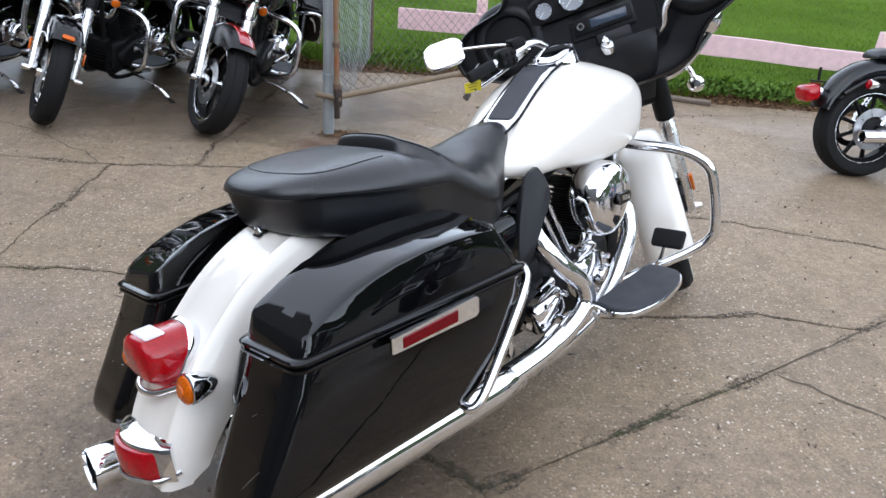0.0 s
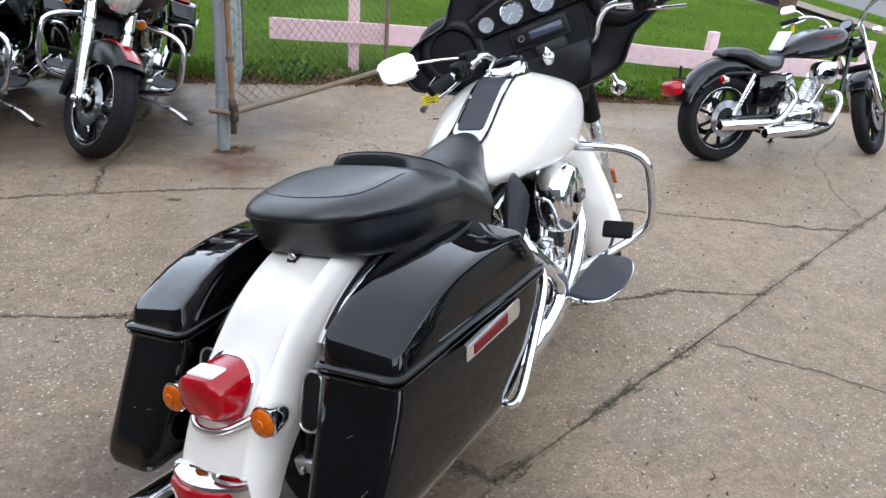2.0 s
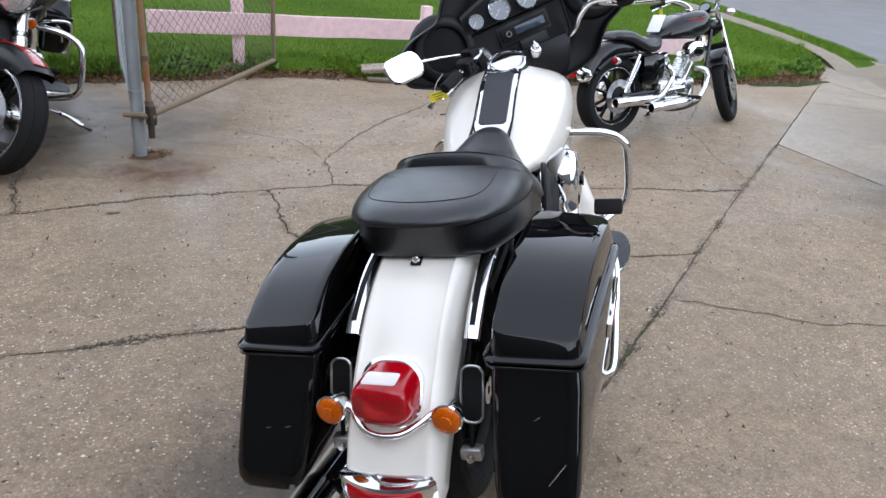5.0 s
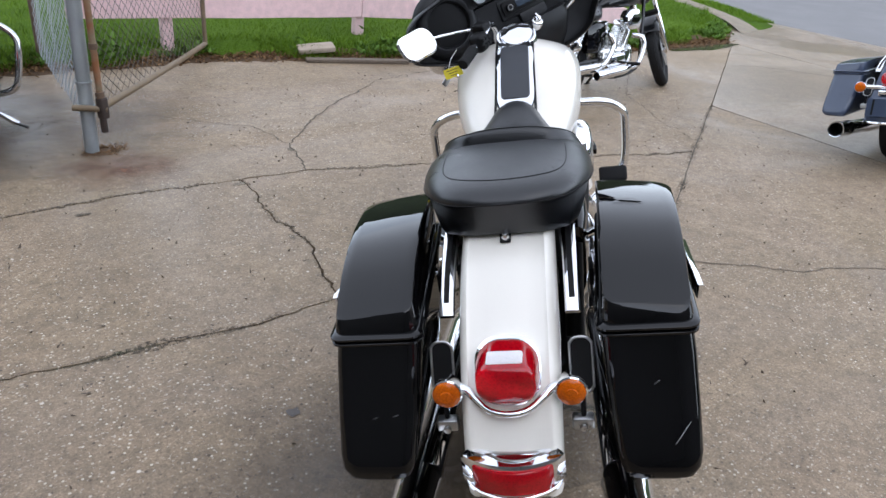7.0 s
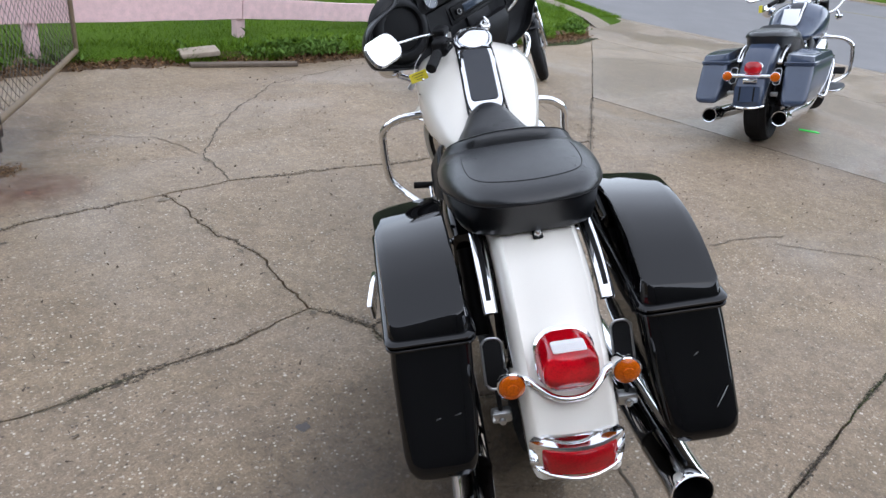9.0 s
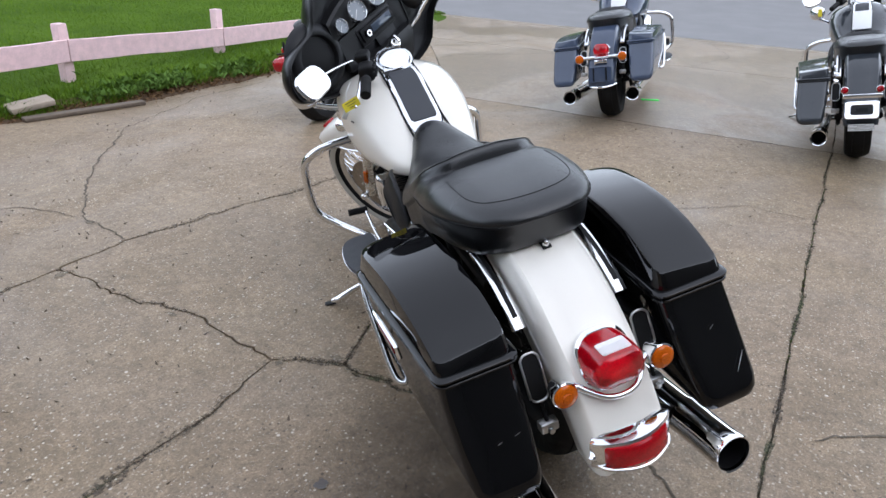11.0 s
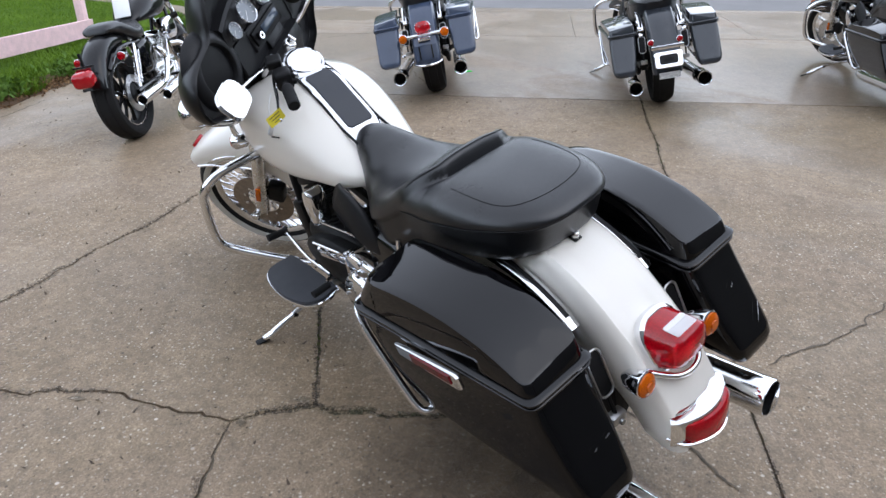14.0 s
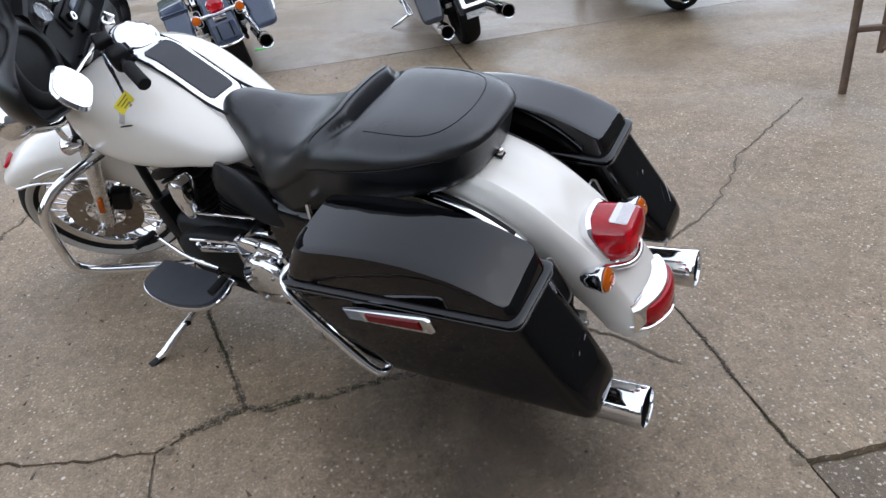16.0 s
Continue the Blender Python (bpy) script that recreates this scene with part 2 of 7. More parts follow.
PINK = worn("flaking pink paint", (0.70, 0.49, 0.49), 0.7, vary=0.16, scale=14, bump=0.3, fine=80)
TIMBER = worn("weathered timber", (0.13, 0.10, 0.075), 0.85, vary=0.35, scale=18, bump=0.5, fine=120)
BARK = worn("brown bark", (0.10, 0.06, 0.04), 0.9, vary=0.4, scale=14, bump=0.8, fine=60)


def turf():
    m = material("turf", (0.07, 0.12, 0.02), 0.95, spec=0.1)
    n = Nodes(m).world_place()
    c = n.mix(n.ramp(n.noise(0.8, 5), (0.35, 0.0), (0.7, 1.0)), (0.052, 0.104, 0.008), (0.094, 0.166, 0.015))
    c = n.mix(0.6, c, n.ramp(n.noise(45, 4, 0.7), (0.25, 0.2), (0.8, 0.8)), "OVERLAY")
    n.colour(c)
    n.bump(n.noise(60, 4, 0.7), 0.9, 0.03)
    return m


def leafy(name, lo, hi):
    m = material(name, lo, 0.7, spec=0.12)
    n = Nodes(m)
    r = n.n.new("ShaderNodeNewGeometry").outputs["Random Per Island"]
    n.colour(n.ramp(r, (0.0, lo), (1.0, hi)))
    return m


TURF = turf()
BLADE = leafy("grass blades", (0.058, 0.120, 0.006), (0.132, 0.222, 0.018))
WEED = leafy("weed leaves", (0.048, 0.098, 0.012), (0.115, 0.200, 0.040))
LITTER = leafy("dead leaves", (0.07, 0.036, 0.018), (0.26, 0.155, 0.075))
MOSS = leafy("moss", (0.045, 0.065, 0.012), (0.10, 0.14, 0.03))

# ---- mesh helpers ----
V = Vector


def part(name, bm, mat, parent=None, label="", sharp=40):
    """Links a bmesh as one smooth-shaded mesh object, under a parent where one is given."""
    bm.normal_update()
    for f in bm.faces:
        f.smooth = True
    for e in bm.edges:
        if len(e.link_faces) == 2 and e.calc_face_angle(0) > radians(sharp):
            e.smooth = False
    me = bpy.data.meshes.new(name)
    bm.to_mesh(me)
    bm.free()
    me.materials.append(mat)
    ob = new(name, me)
    ob.parent = parent
    if label:
        ob["label"] = label
    return ob


def thing(name, label, category, m=None, group="", kind=""):
    ob = new(name)
    ob.empty_display_size = 0.1
    if m is not None:
        ob.matrix_world = m
    return tagged(ob, label, category, group, kind)


def curve(points, n=8, closed=False):
    """Points along a Catmull-Rom curve, n to each span."""
    p = np.array(points, float)
    k, out = len(p), []
    for i in range(k if closed else k - 1):
        a, b, c, d = (p[(i + j) % k] if closed else p[min(max(i + j, 0), k - 1)] for j in (-1, 0, 1, 2))
        for s in np.arange(n) / n:
            out.append(0.5 * (2 * b + (c - a) * s + (2 * a - 5 * b + 4 * c - d) * s * s + (3 * b - a - 3 * c + d) * s ** 3))
    if not closed:
        out.append(p[-1])
    return np.array(out)


def skin(rings, closed=True, ends=True, bm=None):
    """A surface over rings of equally many points."""
    bm = bm or bmesh.new()
    rows = [[bm.verts.new(tuple(p)) for p in r] for r in rings]
    k = len(rows[0])
    for a, b in zip(rows, rows[1:]):
        for i in range(k if closed else k - 1):
            j = (i + 1) % k
            bm.faces.new((a[i], a[j], b[j], b[i]))
    if ends and closed:
        bm.faces.new(rows[0][::-1])
        bm.faces.new(rows[-1])
    bmesh.ops.recalc_face_normals(bm, faces=bm.faces)
    return bm


def body(sections, nu=4, nv=4):
    """A lofted body, mirrored in x. sections: (station, [(x, z) from the top middle down to the bottom middle])."""
    rings = []
    for s, half in sections:
        ring = [(x, s, z) for x, z in half] + [(-x, s, z) for x, z in half[-2:0:-1]]
        rings.append(curve(ring, nv, True))
    rings = np.array(rings)
    dense = np.stack([curve(rings[:, i], nu) for i in range(rings.shape[1])], 1)
    return skin(dense)


def tube(points, r, n=8, sides=12, closed=False, smooth=True, bm=None, ends=True):
    """A round bar along a curve. r: one radius, or one to each given point."""
    p = curve(points, n, closed) if smooth else np.array(points, float)
    if hasattr(r, "__len__"):
        rr = np.interp(np.linspace(0, 1, len(p)), np.linspace(0, 1, len(r)), r)
    else:
        rr = np.full(len(p), r)
    rings, side = [], None
    for i in range(len(p)):
        t = V(p[(i + 1) % len(p)] - p[i - 1]) if closed else V(p[min(i + 1, len(p) - 1)] - p[max(i - 1, 0)])
        t.normalize()
        if side is None:
            side = t.orthogonal().normalized()
        side = (side - t * side.dot(t)).normalized()
        up = t.cross(side)
        rings.append([V(p[i]) + (side * math.cos(a) + up * math.sin(a)) * rr[i] for a in np.linspace(0, 2 * math.pi, sides, endpoint=False)])
    if closed:
        rings.append(rings[0])
        bm = skin(rings, True, False, bm)
        bmesh.ops.remove_doubles(bm, verts=bm.verts, dist=1e-6)
        return bm
    return skin(rings, True, ends, bm)


def lathe(profile, m=None, sides=40, arc=360.0, bm=None):
    """Turns a profile of (radius, height) round the local z axis, placed by m."""
    m = m or Matrix()
    full = arc >= 360
    angles = np.linspace(0, radians(arc), sides, endpoint=not full)
    cols = [[m @ V((r * math.cos(a), r * math.sin(a), h)) for a in angles] for r, h in profile]
    bm = skin(cols, full, False, bm)
    bmesh.ops.remove_doubles(bm, verts=bm.verts, dist=1e-6)
    bmesh.ops.recalc_face_normals(bm, faces=bm.faces)
    return bm


def block(size, m=None, bevel=0.004, seg=2, bm=None):
    """A box with rounded edges."""
    b = bmesh.new()
    bmesh.ops.create_cube(b, size=1.0, matrix=Matrix.Diagonal((*size, 1)))
    if bevel:
        bmesh.ops.bevel(b, geom=b.edges, offset=min(bevel, min(size) * 0.45), segments=seg, affect="EDGES", profile=0.5)
    b.transform(m or Matrix())
    return join(bm, b)


def join(bm, b):
    if bm is None:
        return b
    me = bpy.data.meshes.new("joined")
    b.to_mesh(me)
    bm.from_mesh(me)
    b.free()
    bpy.data.meshes.remove(me)
    return bm


def rounded(w, h, r, n=5):
    """The outline of a rounded rectangle in x and y."""
    out = []
    for cx, cy, a0 in ((w / 2 - r, h / 2 - r, 0), (-w / 2 + r, h / 2 - r, 90), (-w / 2 + r, -h / 2 + r, 180), (w / 2 - r, -h / 2 + r, 270)):
        for a in np.linspace(a0, a0 + 90, n):
            out.append((cx + r * math.cos(radians(a)), cy + r * math.sin(radians(a))))
    return out


def plate(outline, thick, m=None, bevel=0.002, bm=None):
    """A flat outline in x and y with thickness along z and softened rims."""
    m = m or Matrix()
    o = np.array(outline, float)
    c = o.mean(0)
    ext = max(np.ptp(o[:, 0]), np.ptp(o[:, 1]))
    k = 1 - 2 * bevel / ext
    rings = []
    for s, z in ((k, 0), (1, bevel), (1, thick - bevel), (k, thick)):
        rings.append([m @ V((*(c + (q - c) * s), z)) for q in o])
    return skin(rings, True, True, bm)


def aim(at, way, up=(0, 0, 1)):
    """The pose at a place with z along a way and y as near to up as can be."""
    z = V(way).normalized()
    x = V(up).cross(z)
    if x.length < 1e-4:
        x = V((1, 0, 0))
    x.normalize()
    y = z.cross(x)
    return Matrix.Translation(at) @ Matrix((x, y, z)).transposed().to_4x4()


# ---- ground ----


def shaky(points, amp=0.025, step=0.022, key=0.0):
    """A line broken up like a crack: refined, and shifted by noise that depends on the place alone."""
    p = [V((*q, 0)) for q in points]
    out = []
    for a, b in zip(p, p[1:]):
        n = max(1, int((b - a).length / step))
        out += [a.lerp(b, i / n) for i in range(n)]
    out.append(p[-1])
    res = []
    for q in out:
        d = V((noise.noise(q * 2.3 + V((7, key, 0))), noise.noise(q * 2.3 + V((0, key, 9))), 0)) * amp * 1.6
        d += V((noise.noise(q * 11 + V((3, key, 0))), noise.noise(q * 11 + V((0, key, 5))), 0)) * amp * 0.7
        d += V((noise.noise(q * 33 + V((1, key, 0))), noise.noise(q * 33 + V((0, key, 2))), 0)) * amp * 0.45
        res.append(q + d)
    return res


def slab(outline, mat, parent, gap=0.006, drop=0.0):
    """One slab of the pavement; its rim is drawn in by half a joint."""
    pts = []
    for q in outline:
        if not pts or (q - pts[-1]).length > 1e-3:
            pts.append(q)
    if (pts[0] - pts[-1]).length < 1e-3:
        pts.pop()
    area = sum(a.x * b.y - b.x * a.y for a, b in zip(pts, pts[1:] + pts[:1]))
    if area < 0:
        pts.reverse()
    n, inner = len(pts), []
    for i, q in enumerate(pts):
        t = (pts[(i + 1) % n] - pts[i - 1]).normalized()
        g = gap * (0.55 + 0.9 * abs(noise.noise(q * 3.1)) + 0.5 * abs(noise.noise(q * 17)))
        inner.append(q + V((-t.y, t.x, 0)) * g)
    bm = bmesh.new()
    top = [bm.verts.new((q.x, q.y, -drop)) for q in inner]
    low = [bm.verts.new((q.x, q.y, -0.06)) for q in inner]
    for i in range(n):
        j = (i + 1) % n
        bm.faces.new((top[i], low[i], low[j], top[j]))
    co, _, tris, _, _, _ = geometry.delaunay_2d_cdt([q.xy for q in inner], [], [list(range(n))], 1, 1e-6)
    flat = [bm.verts.new((c.x, c.y, -drop)) for c in co]
    for tri in tris:
        a, b, c = (flat[k] for k in tri)
        if (b.co - a.co).cross(c.co - a.co).z < 0:
            b, c = c, b
        bm.faces.new((a, b, c))
    return part("slab", bm, mat, parent, sharp=20)


def sheet(name, corners, z, mat, label, category, kind="structure"):
    bm = bmesh.new()
    bm.faces.new([bm.verts.new((x, y, z)) for x, y in corners])
    ob = part(name, bm, mat)
    return tagged(ob, label, category, kind=kind)


def rev(p):
    return p[::-1]


sheet("ground", [(-3000, -3000), (3000, -3000), (3000, 3000), (-3000, 3000)], -0.022, DIRT, "dark soil under the pavement and the verge", "ground")

# crack and joint lines, each shared by the slabs on both sides
DIAG = [(-0.84, 0.80), (0.17, 1.44), (1.23, 2.11), (2.80, 3.13), (4.04, 3.90), (7.12, 5.86)]
v3w = shaky([(-9, 1.02), (-0.84, 0.80)], 0.010)
d1 = shaky(DIAG[1:3], 0.005)
d2 = shaky([DIAG[2], (1.75, 2.45)], 0.005)
d2b = shaky([(1.75, 2.45), DIAG[3]], 0.005)
d3 = shaky(DIAG[3:5], 0.004)
d4 = shaky(DIAG[4:], 0.005)
main_a = shaky([(-9, 3.72), (-1.95, 3.68)])
main_b = shaky([(-1.95, 3.68), (-1.45, 3.76)])
main_c = shaky([(-1.45, 3.76), (-0.85, 3.83), (-0.20, 3.80)])
main_d = shaky([(-0.20, 3.80), (0.16, 3.79), (0.87, 3.61), (1.49, 3.46), (2.80, 3.13)])
low_a = shaky([(-9, 2.38), (-1.90, 2.45)])
low_b = shaky([(-1.90, 2.45), (-1.41, 2.50), (-0.62, 2.46), (-0.28, 2.49)])
low_c = shaky([(-0.28, 2.49), (-0.18, 2.22)])
low_d = shaky([(-0.18, 2.22), (0.40, 2.38), (1.15, 2.47), (1.34, 2.53), (1.75, 2.45)], 0.012)
mid = shaky([(-0.20, 3.80), (-0.23, 3.36), (-0.21, 2.98), (-0.28, 2.49)], 0.035)
left = shaky([(-1.95, 3.68), (-1.89, 3.07), (-1.90, 2.45)], 0.035)
tail = shaky([(-0.18, 2.22), (-0.18, 1.70), (0.17, 1.44)])
red = shaky([(-1.45, 3.76), (-1.43, 4.70), (-1.46, 6.9)])
v3a = shaky([(-0.84, 0.80), (4.03, 0.63)], 0.008)
v3b = shaky([(4.03, 0.63), (7.12, 0.52)], 0.008)
h1a = shaky([(4.03, 0.63), (4.04, 3.90)], 0.006)
h1b = shaky([(4.03, 0.63), (4.0, -9)], 0.006)
h2a = shaky([(7.12, 5.86), (7.12, 0.52)], 0.006)
h2b = shaky([(7.12, 0.52), (7.06, -9)], 0.006)
west = shaky([(-0.84, 0.80), (-0.86, 0.3), (-1.0, -9)], 0.012)

pavement = thing("pavement", "cracked, damp concrete lot of large slabs", "pavement", kind="structure")
P = [V((-9, 6.9, 0)), V((-9, -9, 0)), V((7.12, 6.9, 0))]
slab(main_a + main_b + red + [P[0]], CONCRETE, pavement, 0.005)
slab(rev(red) + main_c + main_d + d3 + d4 + [P[2]], CONCRETE, pavement, 0.005)
slab(low_a + rev(left) + rev(main_a), CONCRETE, pavement)
slab(low_b + rev(mid) + rev(main_c) + rev(main_b) + left, CONCRETE, pavement)
slab(low_c + low_d + d2b + rev(main_d) + mid, CONCRETE, pavement)
slab(low_d + rev(d2) + rev(d1) + rev(tail), CONCRETE, pavement)
slab(rev(low_a) + v3w + v3a + h1a + rev(d3) + rev(d2b) + rev(d2) + rev(d1) + rev(tail) + rev(low_c) + rev(low_b), CONCRETE, pavement)
slab(v3w + west + [P[1]], PATCHED, pavement, 0.010, 0.012)
slab(h1a + d4 + h2a + rev(v3b), CONCRETE_DAMP, pavement)
slab(v3a + h1b + rev(west), CONCRETE, pavement)
slab(v3b + h2b + rev(h1b), CONCRETE_DAMP, pavement)
KERB = 9.45
for y0, y1 in ((6.3, 3.3), (3.3, 1.04), (1.04, -1.14), (-1.14, -3.6), (-3.6, -9)):
    slab([V((7.125, y0, 0)), V((KERB, y0 + (1.4 if y0 > 6 else 0), 0)), V((KERB, y1, 0)), V((7.125, y1, 0))], CONCRETE_DAMP, pavement, 0.005)


def crack(points, width=0.010, amp=0.03, key=2.0, mat=DIRT, z=0.0025):
    """A hairline crack: a thin uneven ribbon of dirt."""
    p = shaky(points, amp, 0.022, key)
    bm = bmesh.new()
    rows = []
    for i, q in enumerate(p):
        t = (p[min(i + 1, len(p) - 1)] - p[max(i - 1, 0)]).normalized()
        w = width * 0.5 * (0.25 + 1.3 * abs(noise.noise(q * 9 + V((key, 0, 0)))) + 0.4) * min(1, 0.2 + 0.4 * i, 0.2 + 0.4 * (len(p) - 1 - i))
        s = V((-t.y, t.x, 0)) * w
        rows.append((bm.verts.new((q.x - s.x, q.y - s.y, z)), bm.verts.new((q.x + s.x, q.y + s.y, z))))
    for a, b in zip(rows, rows[1:]):
        bm.faces.new((a[0], b[0], b[1], a[1]))
    return part("crack", bm, mat, pavement)


FILL = worn("grit in the cracks", (0.105, 0.086, 0.062), 0.95, vary=0.55, scale=14, bump=0.8, fine=160)
CRUMBLE = worn("crumbled crack edge", (0.085, 0.066, 0.048), 0.95, vary=0.4, scale=30, bump=0.6, fine=200)
n = Nodes(CRUMBLE).world_place()
n.l.new(n.maths("MULTIPLY", n.ramp(n.noise(55, 5, 0.7), (0.44, 0.0), (0.58, 0.9)), n.ramp(n.noise(3.0, 4), (0.40, 0.05), (0.60, 1.0))), n.bsdf.inputs["Alpha"])
for line, w in ((low_b, 0.055), (low_c, 0.06), (low_d, 0.04), (mid, 0.05), (main_c, 0.045), (main_d, 0.05), (tail, 0.05), (left, 0.05), (main_b, 0.05), (red, 0.05), (d1, 0.07), (d2, 0.07), (d2b, 0.06), (d3, 0.05), (v3a, 0.035), (low_a[-90:], 0.05), (h1a, 0.03), (main_a[-60:], 0.05)):
    bm = bmesh.new()
    rows = []
    for i, q in enumerate(line):
        t = (line[min(i + 1, len(line) - 1)] - line[max(i - 1, 0)]).normalized()
        o = V((-t.y, t.x, 0)) * w * 0.5 * (0.5 + 1.1 * abs(noise.noise(q * 5)))
        rows.append([bm.verts.new((q.x + o.x * k, q.y + o.y * k, 0.0015)) for k in (-1, 1)])
    for a, b in zip(rows, rows[1:]):
        bm.faces.new((a[0], b[0], b[1], a[1]))
    part("crumbled_edge", bm, CRUMBLE, pavement, "crumbled dirty edge of a crack")
for line, z in ((low_b, -0.004), (low_a[-90:], -0.004), (d1, -0.002), (d2, -0.002), (d2b, -0.002), (d3, -0.002), (low_d, -0.005), (main_b, -0.005), (main_d, -0.007), (left, -0.006), (red, -0.006)):
    bm = bmesh.new()
    rows = []
    for i, q in enumerate(line):
        t = (line[min(i + 1, len(line) - 1)] - line[max(i - 1, 0)]).normalized()
        o = V((-t.y, t.x, 0)) * 0.02
        dip = 0.012 * max(0, noise.noise(q * 4.0 + V((0, 0, 7))))
        rows.append([bm.verts.new((q.x + o.x * k, q.y + o.y * k, z - dip)) for k in (-1, 1)])
    for a, b in zip(rows, rows[1:]):
        bm.faces.new((a[0], b[0], b[1], a[1]))
    part("crack_filling", bm, FILL, pavement, "grit and dirt lying in a crack")

MOSSY = worn("moss in the cracks", (0.056, 0.064, 0.026), 0.95, vary=0.45, scale=40, bump=0.8, fine=220)
n = Nodes(MOSSY).world_place()
n.l.new(n.maths("MULTIPLY", n.ramp(n.noise(38, 5, 0.7), (0.42, 0.0), (0.56, 0.75)), n.ramp(n.noise(1.9, 3), (0.47, 0.0), (0.58, 1.0))), n.bsdf.inputs["Alpha"])
for line, w in ((tail, 0.050), (low_c, 0.05), (low_b, 0.045), (low_a[-90:], 0.05), (v3a, 0.028), (d1, 0.03)):
    bm = bmesh.new()
    rows = []
    for i, q in enumerate(line):
        t = (line[min(i + 1, len(line) - 1)] - line[max(i - 1, 0)]).normalized()
        o = V((-t.y, t.x, 0)) * w * 0.5 * (0.4 + 1.2 * abs(noise.noise(q * 7 + V((0, 0, 3)))))
        rows.append([bm.verts.new((q.x + o.x * k, q.y + o.y * k, 0.0032)) for k in (-1, 1)])
    for a, b in zip(rows, rows[1:]):
        bm.faces.new((a[0], b[0], b[1], a[1]))
    part("moss", bm, MOSSY, pavement, "thin green moss along a crack")

for line, w in (
    ([(0.16, 3.79), (0.27, 4.24), (0.67, 4.72), (1.06, 5.05), (1.54, 5.43)], 0.012),
    ([(0.27, 4.24), (0.18, 4.63), (-0.06, 4.80), (-0.4, 5.1)], 0.008),
    ([(1.26, 2.11), (1.56, 1.92), (1.80, 1.70), (2.3, 1.5)], 0.008),
    ([(0.21, 0.62), (0.27, 0.57), (0.44, 0.35), (1.07, -0.28), (1.54, -0.91)], 0.009),
    ([(0.17, 1.44), (-0.05, 1.20), (-0.20, 1.02), (-0.42, 0.90)], 0.012),
    ([(2.4, 0.70), (2.45, 1.1), (2.1, 1.5)], 0.006),
    ([(3.0, 3.3), (3.5, 4.4), (4.4, 5.2)], 0.006),
    ([(1.54, 5.43), (2.6, 5.75), (3.6, 5.72)], 0.008),
    ([(4.1, 2.4), (5.4, 2.9), (7.0, 2.6)], 0.006),
    ([(7.2, 2.2), (8.2, 1.9), (9.4, 2.3)], 0.006),
    ([(5.9, 4.95), (6.18, 4.8), (6.64, 4.24), (7.0, 3.9)], 0.010),
    ([(6.94, 5.31), (7.58, 4.73), (8.4, 4.4)], 0.008),
    ([(-1.95, 3.68), (-2.5, 4.1), (-3.2, 4.4)], 0.009),
    ([(5.2, -9), (5.6, -4.0), (5.3, -1.5)], 0.006),
):
    crack(line, w)


def blot(x, y, rx, ry, mat, name, label, z=0.003, key=1.0, n=40):
    bm = bmesh.new()
    vs = []
    for a in np.linspace(0, 2 * math.pi, n, endpoint=False):
        k = 1 + 0.55 * noise.noise(V((math.cos(a) * 1.7, math.sin(a) * 1.7, key)))
        vs.append(bm.verts.new((k * math.cos(a), k * math.sin(a), 0)))
    bm.faces.new(vs)
    ob = tagged(part(name, bm, mat), label, "stain", kind="structure")
    ob.location, ob.scale = (x, y, z), (rx, ry, 1)
    return ob


HOLLOW = concrete("crumbled mortar", (0.190, 0.150, 0.105), 0.2)
n = Nodes(HOLLOW)
span = n.n.new("ShaderNodeVectorMath")
span.operation = "LENGTH"
n.l.new(n.place, span.inputs[0])
edge = n.maths("ADD", span.outputs["Value"], n.maths("MULTIPLY", n.noise(2.6, 5, 0.7), 1.1))
n.l.new(n.ramp(edge, (0.92, 0.85), (1.16, 0.0)), n.bsdf.inputs["Alpha"])
for k, (x, y, rx, ry) in enumerate(((-0.29, 2.44, 0.050, 0.036), (-0.24, 3.74, 0.085, 0.045), (-0.16, 2.27, 0.045, 0.06), (0.22, 4.14, 0.035, 0.06), (-0.84, 0.82, 0.05, 0.04), (-0.24, 3.05, 0.03, 0.07))):
    blot(x, y, rx, ry, HOLLOW, "crumbled_patch", "crumbled grey mortar where two cracks meet", 0.0036, 11.0 + k)

# ---- verge, road and distance ----
EDGE = [(-9, 6.42), (-1.0, 6.36), (0.5, 6.48), (1.1, 6.36), (2.0, 6.08), (3.2, 6.02), (4.2, 5.94), (5.6, 5.86), (7.1, 5.98), (7.9, 6.5), (9.0, 7.5), (9.45, 8.2)]


def edge_y(x):
    return float(np.interp(x, [p[0] for p in EDGE], [p[1] for p in EDGE]))


def lawn():
    bm = bmesh.new()
    rows = []
    for x in np.arange(-9, 9.46, 0.15):
        y0 = edge_y(x) + 0.05 + 0.09 * noise.noise(V((x * 2.2, 0, 0))) + 0.04 * noise.noise(V((x * 7, 4, 0)))
        rows.append([bm.verts.new((x, y0 + d, h + 0.02 * noise.noise(V((x, y0 + d, 3))))) for d, h in ((0, -0.02), (0.04, 0.03), (0.2, 0.10), (0.6, 0.14), (1.5, 0.15), (4, 0.17), (12, 0.22), (40, 0.3))])
    for a, b in zip(rows, rows[1:]):
        for i in range(len(a) - 1):
            bm.faces.new((a[i], b[i], b[i + 1], a[i + 1]))
    return tagged(part("lawn", bm, TURF, sharp=90), "bright green mown grass verge beside the lot", "grass", kind="structure")


